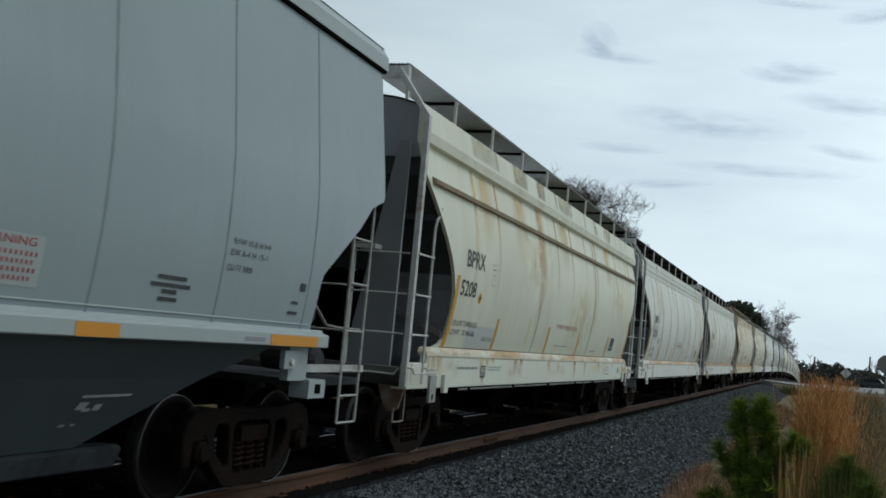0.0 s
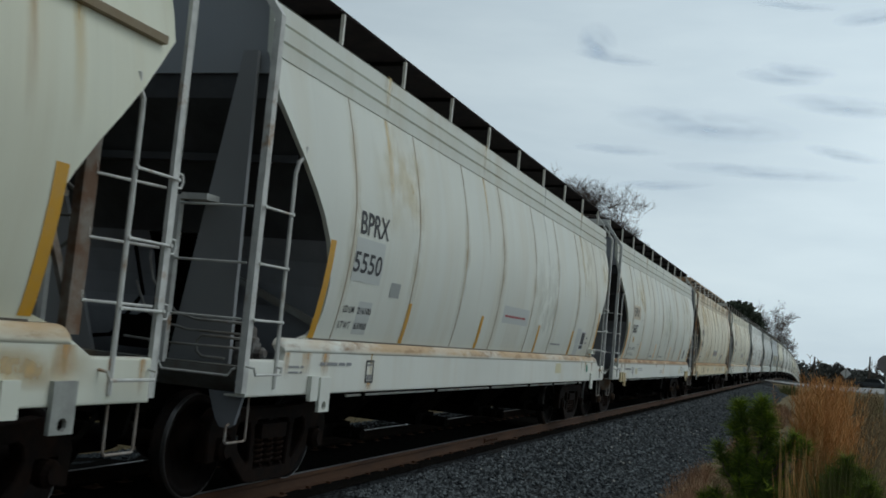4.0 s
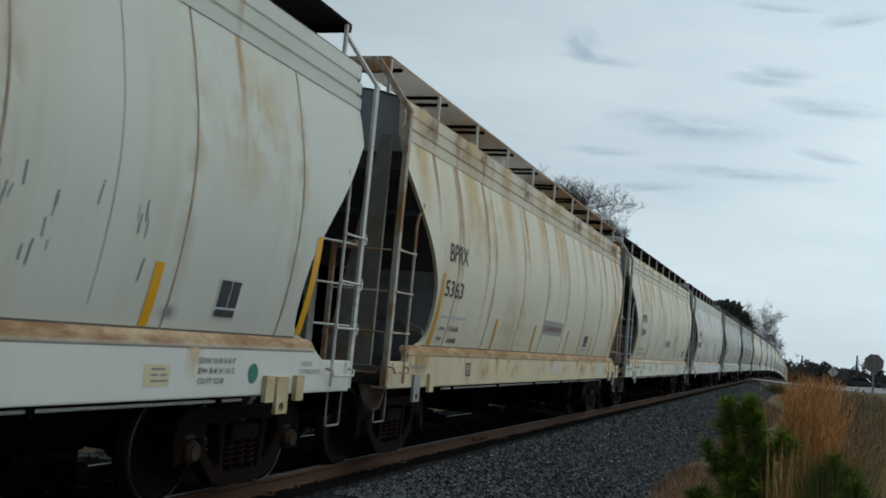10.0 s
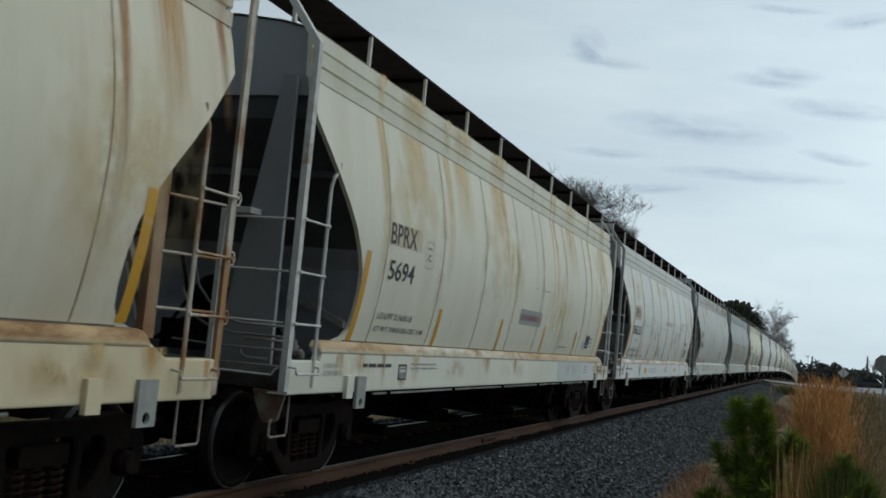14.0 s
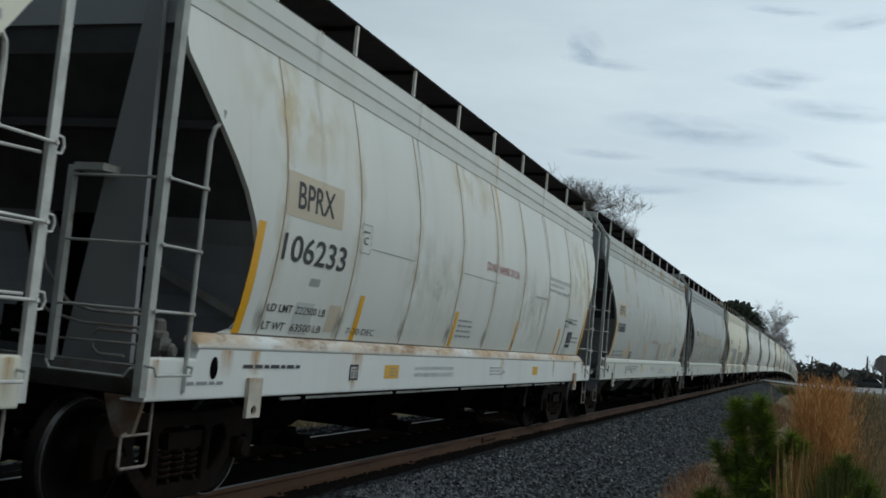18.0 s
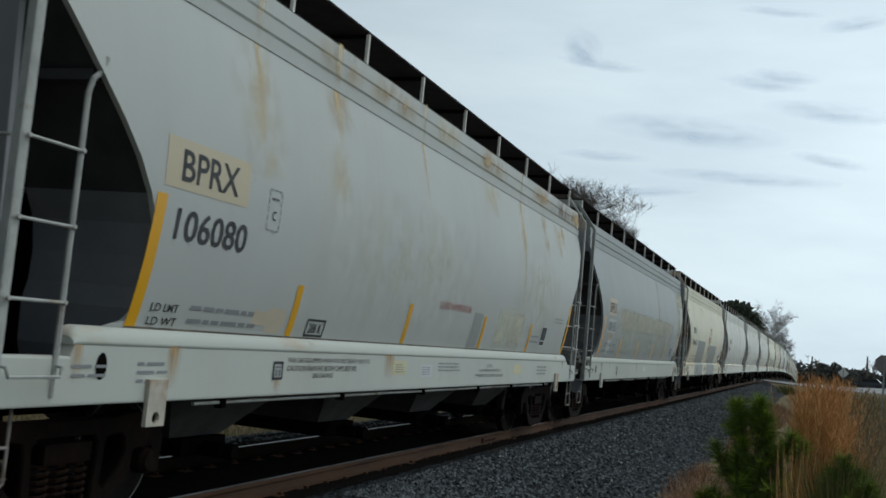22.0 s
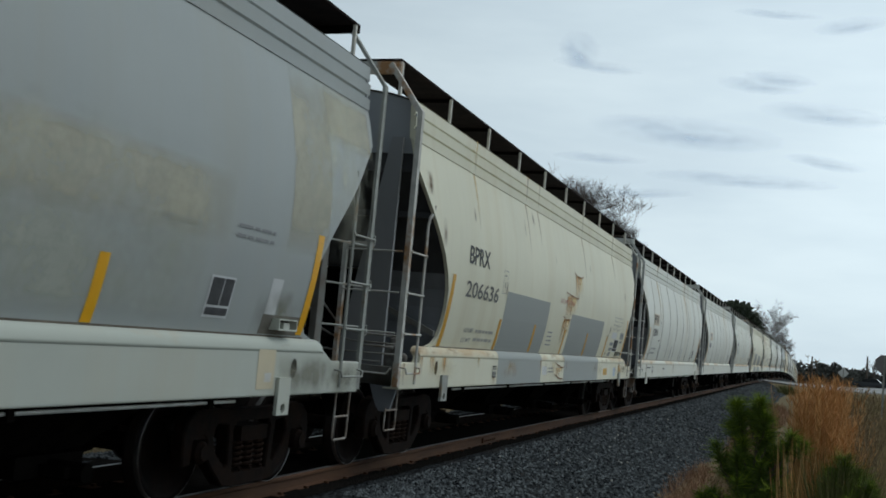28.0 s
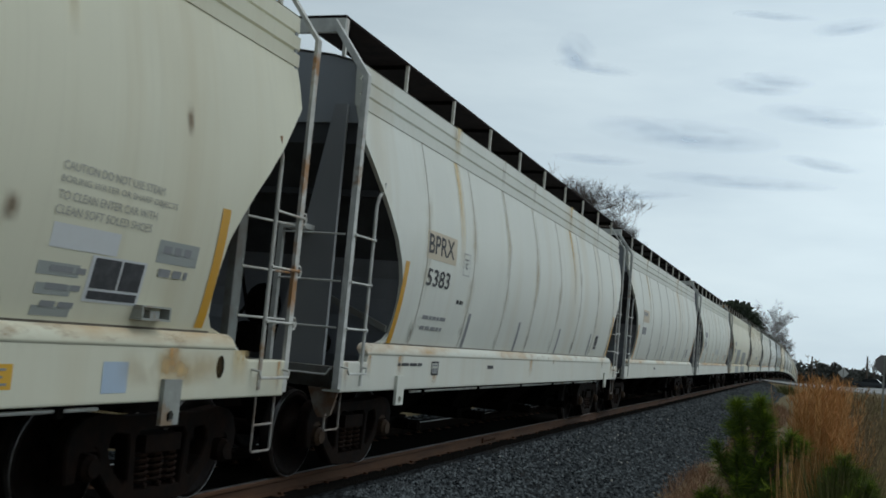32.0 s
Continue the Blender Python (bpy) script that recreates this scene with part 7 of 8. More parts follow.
    for y0, y1 in ((11.52, 11.95), (13.97, 14.86)):
        part("reflector", Shape().box(1.623, 1.626, y0, y1, 1.405, 1.497), amber, car, "amber reflective block")

    def words(text, y0, y1, z0, z1, m):
        s = letters(text, y0, y1, z0, z1, 0.0)
        s.v = [(side(z) + 0.006, y, z) for x, y, z in s.v]
        part("lettering", s, m, car)

    def plate(name, y0, y1, z0, z1, m, lift, label=""):
        rows = [[(side(z) + lift, y0, z), (side(z) + lift, y1, z)] for z in (z0, (z0 + z1) / 2, z1)]
        part(name, Shape().grid(rows[::-1]), m, car, label)
    plate("warning_patch", 10.55, 11.20, 1.67, 1.97, M_WARN, 0.003, "dull patch behind the red warning")
    words("WARNING", 10.61, 11.13, 1.905, 1.955, M_RED)
    for k in range(4):
        words("IIIIIIIIIIIII", 10.64, 11.15 - 0.03 * (k % 2), 1.845 - 0.048 * k, 1.872 - 0.048 * k, M_RED)
    words("EXW 10-8 H 9-9", 13.25, 13.82, 2.175, 2.225, I)
    words("EW 8-4 H 15-1", 13.22, 13.79, 2.085, 2.135, I)
    words("CU FT 5800", 13.20, 13.58, 1.965, 2.015, I)
    for y0, y1, z in ((12.35, 12.70, 1.83), (12.28, 12.76, 1.775), (12.42, 12.60, 1.73), (12.39, 12.62, 1.675)):
        plate("worn_writing", y0, y1, z, z + 0.028, I, 0.006)
    for y0, y1, z in ((14.46, 14.56, 1.89), (14.34, 14.46, 1.77), (14.30, 14.48, 1.68), (13.55, 13.88, 1.43)):
        if z > 1.5:
            plate("worn_writing", y0, y1, z, z + (0.07 if z > 1.85 else 0.025), I, 0.006)
        else:
            part("worn_writing", Shape().box(1.6225, 1.624, y0, y1, z, z + 0.035), M_FAINT, car)

    def on_plate(y0, y1, z0, z1, m, name):
        fx = [(0.98 + (z - 0.80) * 0.8) + 0.012 for z in (z0, z1)]
        part(name, Shape().grid([[(fx[0], y0, z0), (fx[0], y1, z0)], [(fx[1], y0, z1), (fx[1], y1, z1)]]), m, car)
    on_plate(12.30, 12.85, 0.955, 0.975, M_STEEL, "scratch")
    for y0, y1, z0, z1 in ((12.33, 12.43, 0.86, 0.92), (12.41, 12.50, 0.845, 0.87), (12.52, 12.60, 0.85, 0.90), (12.30, 12.36, 0.73, 0.75), (12.42, 12.47, 0.735, 0.75)):
        on_plate(y0, y1, z0, z1, M_PSILL, "scuff")
    on_plate(13.05, 13.75, 1.235, 1.255, M_GRIME_SHADE, "stencil_line")
    return car


CARS.insert(0, (other_car(), -6.36))


# ---- road, signs, poles ----
M_ROAD = rough_stuff("worn_asphalt", (0.30, 0.30, 0.29), (0.22, 0.22, 0.215), 0.5, 0.9, 0, 0.3, 0.01)
rows = []
for x in (-120, -60, -30, -12, -6, -3, -1.5, 0, 1, 2, 3.3, 4.6, 6, 9, 12, 15, 20, 30, 45, 60):
    n, f, z = road_near(x), road_far(x), road_top(x)
    rows.append([(x, n - 0.05, z - 0.25), (x, n, z), (x, n + (f - n) * 0.3, z + 0.02), (x, n + (f - n) * 0.5, z + 0.03), (x, f, z), (x, f + 0.05, z - 0.25)])
tagged(part("road", Shape().grid(rows), M_ROAD), "pale worn asphalt road crossing the railway", "road", kind="structure")

M_SIGN = rough_stuff("bare_sign_back", (0.74, 0.77, 0.79), (0.64, 0.66, 0.68), 8.0, 0.5, 0.3, 0.05)
M_SIGN_DARK = rough_stuff("weathered_sign_back", (0.26, 0.25, 0.255), (0.20, 0.19, 0.195), 8.0, 0.6, 0.2, 0.05)
M_POST = rough_stuff("sign_post_steel", (0.33, 0.34, 0.32), (0.22, 0.23, 0.22), 8.0, 0.6, 0.3)
M_POLE = rough_stuff("weathered_pole_wood", (0.075, 0.062, 0.052), (0.12, 0.10, 0.085), 3.0, 0.9, 0, 0.3, 0.01, (3, 3, 0.3))


def sign(name, label, x, y, z, corners, radius, turn, mat, foot):
    s = thing(name, label, "road sign")
    s.location = (x, y, 0)
    loop = [(radius * math.cos(turn + 2 * math.pi * k / corners), z + radius * math.sin(turn + 2 * math.pi * k / corners)) for k in range(corners)]
    part("plate", Shape().prism(loop, "y", -0.004, 0.004), mat, s)
    part("post", Shape().box(-0.035, 0.035, -0.06, -0.006, foot, z + radius * 0.8), M_POST, s)
    for d in (-0.35, 0.35):
        part("bolt", Shape().lathe([(0.0, 0.0), (0.0, 0.02), (-0.07, 0.02), (-0.07, 0.0)], (0, 0, z + d * radius), "y", 6), M_POST, s)
    return s


sign("diamond_sign", "diamond road sign seen from its bare back", 4.34, 103.0, 1.787, 4, 0.487, 0.0, M_SIGN, field(4.34, 103) - 0.1)
sign("octagon_sign", "octagonal road sign seen from its dull back", 3.42, 45.0, 2.19, 8, 0.39, math.pi / 8, M_SIGN_DARK, field(3.42, 45) - 0.1)


def utility_pole(x, y, top):
    p = thing("utility_pole", "weathered wooden utility pole beyond the road", "utility pole")
    p.location = (x, y, 0)
    foot = field(x, y) - 0.3
    part("shaft", Shape().tube([(0, 0, foot), (0, 0, top)], 0.19, 10, 0.14), M_POLE, p)
    part("cap", Shape().tube([(0, 0, top), (0, 0, top + 0.04)], 0.15, 10, 0.10), M_POLE, p)


utility_pole(2.99, 200.0, 4.45)
utility_pole(12.35, 200.0, 5.3)

M_CARPAINT = flat("dark_car_paint", (0.05, 0.06, 0.075), 0.25, 0.1)
M_GLASS = flat("dark_car_glass", (0.02, 0.024, 0.03), 0.1, 0.0)
M_TYRE = flat("tyre_rubber", (0.02, 0.02, 0.02), 0.9, 0.2)
M_LAMP = flat("tail_lamp", (0.25, 0.02, 0.02), 0.3, 0.1)


def parked_car(x, y, turn):
    c = thing("parked_car", "dark parked car beyond the road", "car", "parked cars")
    c.matrix_world = pose(x, y, field(x, y) + 0.0, 0, 0, turn)
    part("body", Shape().prism([(-2.2, 0.28), (2.2, 0.28), (2.25, 0.6), (2.1, 0.85), (1.1, 0.93), (-1.8, 0.95), (-2.2, 0.85)], "x", -0.86, 0.86), M_CARPAINT, c)
    part("cabin", Shape().prism([(-1.75, 0.951), (1.05, 0.931), (0.45, 1.42), (-1.2, 1.45)], "x", -0.74, 0.74), M_GLASS, c)
    part("roof", Shape().prism([(-1.2, 1.452), (0.45, 1.422), (0.4, 1.47), (-1.15, 1.50)], "x", -0.72, 0.72), M_CARPAINT, c)
    for s in (-0.80, 0.80):
        for d in (-1.35, 1.35):
            w = part("wheel", Shape().lathe([(-0.1, 0.0), (-0.1, 0.30), (-0.06, 0.33), (0.06, 0.33), (0.1, 0.30), (0.1, 0.0)], (s, d, 0.33), n=16), M_TYRE, c)
    for s in (-0.6, 0.6):
        part("lamp", Shape().box(s - 0.14, s + 0.14, -2.235, -2.20, 0.62, 0.76), M_LAMP, c)


parked_car(11.0, 172.0, 80)
parked_car(15.4, 174.0, 84)

# ---- trees ----
M_BARK = rough_stuff("grey_winter_bark", (0.115, 0.095, 0.08), (0.075, 0.062, 0.055), 3.0, 0.9)
M_TWIG = rough_stuff("thin_winter_twigs", (0.125, 0.10, 0.088), (0.085, 0.07, 0.06), 2.0, 0.9, 0, 0)
# Greyed, lifted leaf colour carries the aerial haze; the air itself is clear.
M_WOODS = varied("hazy_distant_woods", (0.042, 0.048, 0.044), (0.075, 0.078, 0.068), 0.9)
M_NEEDLE_FAR = varied("dark_evergreen", (0.020, 0.030, 0.019), (0.040, 0.055, 0.030), 0.8)


def bare_tree(x, y, tall, spread, seed, foot=None):
    """A leafless tree: forked limbs that thin out into twigs."""
    rng = random.Random(seed)
    t = thing("bare_tree", "leafless winter tree with fine grey twigs behind the train", "tree", "bare trees")
    base = field(x, y) if foot is None else foot
    t.location = (x, y, base)
    trunk, limbs, twigs = Shape(), Shape(), Shape()
    h = tall - base

    def grow(p, d, long, r, depth):
        pts = [p]
        q, dd = p.copy(), d.copy()
        for _ in range(3):
            dd = (dd + Vector((rng.uniform(-1, 1), rng.uniform(-1, 1), rng.uniform(-0.3, 0.7))) * 0.16).normalized()
            q = q + dd * long / 3
            pts.append(q.copy())
        target = trunk if depth == 0 else limbs if depth < 3 else twigs
        target.tube(pts if depth < 5 else (pts[0], pts[3]), r, 6 if depth < 2 else 3, r * 0.6)
        if depth >= (7 if y < 200 else 6):
            return
        for k in range(3 if depth < 4 or depth > 5 else 4):
            a = rng.uniform(0, 2 * math.pi)
            up = rng.uniform(0.45, 1.1) * spread
            nd = (dd * 0.8 + Vector((math.cos(a), math.sin(a), rng.uniform(-0.35, 0.35))) * up * (1.0 if depth < 3 else 1.4)).normalized()
            grow(pts[rng.choice((2, 3, 3))], nd, long * rng.uniform(0.62, 0.82), max(r * 0.56, 0.0088 * h / 13 * max(1.0, y / 170)), depth + 1)

    grow(Vector((0, 0, 0)), Vector((0, 0, 1)), h * 0.26, h * 0.011, 0)
    top = max(v[2] for s in (trunk, limbs, twigs) for v in s.v)
    wide = max(math.hypot(v[0], v[1]) for v in twigs.v)
    q = min(h / top, (0.46 if y < 200 else 0.36 if y < 250 else 0.24) * h / wide)
    for s in (trunk, limbs, twigs):
        s.v = [(a * q, b * q, c * h / top) for a, b, c in s.v]
    part("trunk", trunk, M_BARK, t)
    part("limbs", limbs, M_BARK, t)
    part("crown", twigs, M_TWIG, t, "fine bare twigs")


for k, (x, y, top, spread) in enumerate(((-17.2, 71, 14.0, 0.7), (-15.4, 70, 13.7, 0.72), (-14.6, 70, 13.3, 0.72), (-14.2, 72, 12.3, 0.72), (-13.6, 69, 10.9, 0.75), (-19.5, 74, 14.0, 0.7), (-15.3, 73, 13.7, 0.72), (-16.2, 69, 14.4, 0.8), (-15.9, 71, 13.2, 0.8), (-15.0, 71, 12.9, 0.8), (-14.4, 70, 11.8, 0.8), (-17.0, 72, 14.2, 0.8), (-13.9, 71, 11.2, 0.8),
                                         (-5.6, 230, 16.9, 0.95), (-4.4, 226, 14.6, 0.95), (-7.2, 232, 16.2, 0.9), (-5.6, 300, 11.6, 0.9), (-4.2, 305, 10.6, 0.9), (-1.6, 310, 8.0, 0.9), (-2.8, 308, 9.6, 0.9), (18.6, 285, 6.2, 1.0), (20.8, 288, 6.0, 1.0))):
    bare_tree(x, y, top, spread, 40 + k)


def leaf_cloud(shape, c, r, n, size, rng):
    for _ in range(n):
        a, b = rng.uniform(0, 2 * math.pi), math.acos(rng.uniform(-1, 1))
        k = r * rng.uniform(0.55, 1.05)
        p = Vector((c[0] + k * math.cos(a) * math.sin(b), c[1] + k * math.sin(a) * math.sin(b), c[2] + k * 0.8 * math.cos(b)))
        u = Vector((rng.uniform(-1, 1), rng.uniform(-1, 1), rng.uniform(-1, 1))).normalized()
        v = u.orthogonal().normalized() * size * rng.uniform(0.6, 1.2)
        u = u * size * rng.uniform(0.6, 1.2)
        o = len(shape.v)
        shape.v += [tuple(p + u), tuple(p + v), tuple(p - u), tuple(p - v)]
        shape.f.append((o, o + 1, o + 2, o + 3))


def evergreen(x, y, top, wide, seed, clumps=26, label="dark evergreen tree behind the train"):
    rng = random.Random(seed)
    t = thing("evergreen_tree", label, "tree", "evergreen trees")
    base = field(x, y)
    h = top - base
    t.location = (x, y, base)
    part("trunk", Shape().tube([(0, 0, 0), (0.1, 0, h * 0.5), (0, 0.1, h * 0.9)], h * 0.02, 6, h * 0.006), M_BARK, t)
    crown = Shape()
    for _ in range(clumps):
        z = rng.uniform(0.30, 0.95)
        r = wide * math.sqrt(max(0.0, 1.06 - z)) * rng.uniform(0.2, 1.0)
        a = rng.uniform(0, 2 * math.pi)
        leaf_cloud(crown, (r * math.cos(a), r * math.sin(a), h * z), h * 0.10, 30, h * 0.028, rng)
    part("crown", crown, M_NEEDLE_FAR, t, "dark needle clumps")


for k, (x, y, top, wide) in enumerate(((-13.6, 228, 14.8, 4.0), (-11.6, 224, 15.0, 3.8), (-16.0, 230, 14.6, 4.2), (-9.4, 226, 13.0, 3.2), (-12.5, 232, 15.2, 4.0))):
    evergreen(x, y, top, wide, 80 + k, 90)
wood = Shape()
rngw = random.Random(9)
for k in range(190):
    x, y = -6 + 0.40 * k + rngw.uniform(-1.5, 1.5), rngw.uniform(285, 330)
    top = 3.3 + rngw.uniform(-1.6, 0.9) + (0.7 if x < 12 else 0)
    base = rise(y) - 1
    h = top - base
    for _ in range(9):
        z = rngw.uniform(0.15, 0.93)
        a = rngw.uniform(0, 2 * math.pi)
        r = 2.4 * (1.1 - z)
        leaf_cloud(wood, (x + r * math.cos(a), y + r * math.sin(a), base + h * z), 1.3, 18, 0.48, rngw)
tagged(part("far_woods", wood, M_WOODS), "dark line of distant evergreen woods", "woods", kind="stuff")

# ---- plants by the track ----
M_NEEDLE = varied("fresh_pine_needles", (0.15, 0.24, 0.010), (0.32, 0.42, 0.030), 0.6, (8.0, 0.2))
M_NEEDLE_OLD = varied("dark_pine_needles", (0.055, 0.10, 0.015), (0.12, 0.18, 0.030), 0.7, (8.0, 0.2))
M_SEDGE = varied("dry_orange_grass", (0.48, 0.225, 0.075), (0.68, 0.37, 0.15), 0.8, (10.0, 0.2))
M_STRAW = varied("pale_straw", (0.78, 0.53, 0.26), (0.64, 0.37, 0.14), 0.8, (10.0, 0.2))
M_WEED = varied("brown_weeds", (0.16, 0.12, 0.07), (0.27, 0.20, 0.115), 0.9, (10.0, 0.2))
M_LITTER = varied("reddish_dead_weeds", (0.23, 0.125, 0.075), (0.33, 0.20, 0.12), 0.9, (10.0, 0.2))
M_TAN = varied("tan_field_grass", (0.46, 0.35, 0.20), (0.30, 0.25, 0.12), 0.9, (10.0, 0.2))
M_GREENWEED = varied("dull_green_weeds", (0.085, 0.095, 0.028), (0.165, 0.165, 0.068), 0.9, (10.0, 0.2))


def blade(s, p, d, long, w, droop, rng):
    """A thin bent ribbon."""
    side = d.cross(Vector((rng.uniform(-1, 1), rng.uniform(-1, 1), 0.1))).normalized() * w
    o = len(s.v)
    q, dd = Vector(p), d.copy()
    for k in range(4):
        ww = side * (1.0, 0.9, 0.65, 0.12)[k]
        s.v += [tuple(q - ww), tuple(q + ww)]
        dd = (dd + droop * 0.33).normalized()
        q = q + dd * long / 3
    s.f += [(o, o + 1, o + 3, o + 2), (o + 2, o + 3, o + 5, o + 4), (o + 4, o + 5, o + 7, o + 6)]


def clump(name, label, x, y, rx, ry, n, tall, w, mat, seed, lean=0.12, droop=0.15, foot=None, low=0.55):
    rng = random.Random(seed)
    s = Shape()
    for _ in range(n):
        a, k = rng.uniform(0, 2 * math.pi), math.sqrt(rng.random())
        px, py = x + rx * k * math.cos(a), y + ry * k * math.sin(a)
        d = Vector((rng.gauss(0, lean), rng.gauss(0, lean), 1)).normalized()
        dr = Vector((rng.uniform(-1, 1), rng.uniform(-1, 1), -0.4)) * droop
        blade(s, (px, py, (field(px, py) if foot is None else foot) - 0.03), d, tall * rng.uniform(low, 1.0), w * rng.uniform(0.6, 1.3), dr, rng)
    return tagged(part(name, s, mat), label, "grass", kind="stuff")


def plume(name, label, x, y, r, n, tall, foot, seed, fan=0.07, fluff=10):
    """Stalks that rise from a tight foot and end in feathery heads."""
    rng = random.Random(seed)
    s, f = Shape(), Shape()
    for _ in range(n):
        a, k = rng.uniform(0, 2 * math.pi), math.sqrt(rng.random())
        p = Vector((x + r * k * math.cos(a), y + 1.6 * r * k * math.sin(a), foot))
        d = Vector((math.cos(a) * k * fan + rng.gauss(0, 0.02), rng.gauss(0, 0.06), 1)).normalized()
        long = tall * rng.uniform(0.62, 1.0)
        bow = Vector((rng.gauss(0, 0.028), rng.gauss(0, 0.05), 0))
        pts = [p + d * long * q + bow * long * q * q for q in (0, 0.25, 0.5, 0.75, 1.0)]
        s.tube([tuple(q) for q in pts], 0.0032, 3, 0.001)
        for _ in range(fluff):
            q = 1 - 0.52 * rng.random() ** 1.3
            at = p + d * long * q + bow * long * q * q
            nd = (d + Vector((rng.uniform(-1, 1), rng.uniform(-1, 1), rng.uniform(-0.1, 0.6))) * 0.75).normalized()
            blade(f, tuple(at), nd, rng.uniform(0.04, 0.11), rng.uniform(0.0014, 0.0028), Vector((rng.uniform(-1, 1), rng.uniform(-1, 1), -0.3)) * 0.25, rng)
    g = thing(name, label, "grass", kind="stuff")
    part("stalks", s, M_STRAW, g, "thin straw-coloured stalks")
    part("plumes", f, M_SEDGE, g, "feathery orange-brown heads")


def twiggy_weed(x, y, tall, seed):
    """A dead branching weed."""
    rng = random.Random(seed)
    s = Shape()

    def go(p, d, long, r, depth):
        q = p + d * long
        s.tube([tuple(p), tuple(p + d * long * 0.5 + Vector((rng.gauss(0, 0.02), rng.gauss(0, 0.02), 0))), tuple(q)], r, 3, r * 0.6)
        if depth < 3:
            for k in range(3):
                nd = (d + Vector((rng.uniform(-1, 1), rng.uniform(-1, 1), rng.uniform(0, 0.5))) * 0.55).normalized()
                go(p + d * long * rng.uniform(0.45, 1.0), nd, long * rng.uniform(0.45, 0.7), r * 0.65, depth + 1)
        else:
            for k in range(3):
                blade(s, tuple(q), (d + Vector((rng.uniform(-1, 1), rng.uniform(-1, 1), 0.2)) * 0.8).normalized(), 0.05, 0.004, Vector((0, 0, -0.3)), rng)

    b = field(x, y) - 0.02
    go(Vector((x, y, b)), Vector((rng.gauss(0, 0.06), 0, 1)).normalized(), (tall - b) * 0.52, 0.007, 0)
    tagged(part("dead_weed", s, M_WEED), "dead branching brown weed in the field", "weed", "dead weeds")


def pine_sapling(x, y, label, tops, low, seed):
    """tops: offset from the foot, height of the tip, length of the tuft, needles; low: count, spread and top of the lower tufts."""
    rng = random.Random(seed)
    t = thing("pine_sapling", label, "tree")
    base = field(x, y)
    t.location = (x, y, base)

    def tuft(p, d, long, n, mat):
        s = Shape()
        for _ in range(n):
            k = rng.random()
            a = rng.uniform(0, 2 * math.pi)
            o = d.orthogonal().normalized()
            o = (o * math.cos(a) + d.cross(o) * math.sin(a))
            nd = (d * rng.uniform(-0.1, 1.0) + o * rng.uniform(0.35, 1.0)).normalized()
            blade(s, tuple(Vector(p) + d * long * k), nd, rng.uniform(0.06, 0.15) * (1.2 - 0.45 * k), 0.0019, Vector((rng.uniform(-1, 1), rng.uniform(-1, 1), -0.2)) * 0.3, rng)
        part("needle_tuft", s, mat, t)

    tall = tops[0][2] - 0.1 - base
    part("trunk", Shape().tube([(0, 0, 0), (0.01, 0, tall * 0.4), (0.02, 0.02, tall * 0.7), (tops[0][0], 0.0, tall)], 0.020, 6, 0.006), M_BARK, t)
    count, spread, high = low
    tops = list(tops)
    for k in range(count):
        c = 0.22 + (high - 0.22) * (k + 0.5) / count
        tops.append((0.05 + rng.uniform(-1, 1) * spread * (0.6 + 1.0 * (1.1 - c)), rng.uniform(-0.2, 0.2), c, rng.uniform(0.14, 0.22), rng.randint(190, 330)))
    for k, (a, b, c, long, n) in enumerate(tops):
        tip = Vector((a, b, c - base))
        root = Vector((a * 0.4, b * 0.12, max(0.1, c - base - 0.20 - 0.4 * abs(a))))
        d = (tip - root).normalized()
        d = (d + Vector((rng.uniform(-0.15, 0.15), rng.uniform(-0.15, 0.15), 0.4))).normalized()
        part("branch", Shape().tube([tuple(root), tuple((root + tip) / 2 + Vector((a * 0.1, b * 0.1, -0.04))), tuple(tip)], 0.008, 5, 0.004), M_BARK, t)
        tuft(tip - d * long, d, long, int(n * 1.4), M_NEEDLE_OLD)
        tuft(tip - d * 0.07, d, 0.08, n // 2 if c > 1.0 else n // 7, M_NEEDLE)


LEADERS = [(-0.13, 0.0, 1.31, 0.17, 300), (-0.10, 0.02, 1.18, 0.15, 230), (-0.16, 0.03, 1.14, 0.12, 150), (-0.07, 0.0, 1.03, 0.16, 230),
           (0.045, 0.0, 1.345, 0.18, 330), (0.005, 0.03, 1.24, 0.13, 200), (0.10, -0.02, 1.23, 0.14, 230), (0.06, 0.02, 1.12, 0.18, 300), (0.12, 0.03, 1.10, 0.13, 200),
           (-0.27, 0.0, 0.97, 0.15, 190), (-0.21, 0.05, 0.86, 0.16, 240), (0.30, -0.04, 1.10, 0.13, 180), (0.37, 0.02, 1.05, 0.13, 190), (0.26, -0.02, 1.01, 0.13, 190),
           (-0.36, 0.0, 0.56, 0.16, 260), (-0.28, 0.04, 0.60, 0.16, 260), (-0.40, -0.03, 0.46, 0.14, 220), (-0.22, 0.0, 0.50, 0.18, 300)]
LEADERS.sort(key=lambda q: -q[2])
pine_sapling(-0.28, 8.5, "young green pine with bushy candle tufts beside the ballast", LEADERS, (54, 0.22, 1.0), 3)
pine_sapling(0.38, 8.1, "low dark green pine among the dry grass", ((0.0, 0.0, 1.00, 0.16, 260), (0.09, 0.03, 0.92, 0.15, 240), (-0.07, 0.0, 0.90, 0.15, 240), (0.16, 0.0, 0.82, 0.15, 240), (-0.12, 0.0, 0.78, 0.15, 220)), (46, 0.15, 0.88), 4)
plume("broomsedge", "tall dry orange-brown plume grass beside the pine", 0.20, 9.0, 0.12, 330, 1.86, -0.30, 5, 0.05, 46)
plume("broomsedge", "tall dry orange-brown plume grass beside the pine", 0.30, 9.5, 0.10, 220, 1.84, -0.30, 6, 0.045, 42)
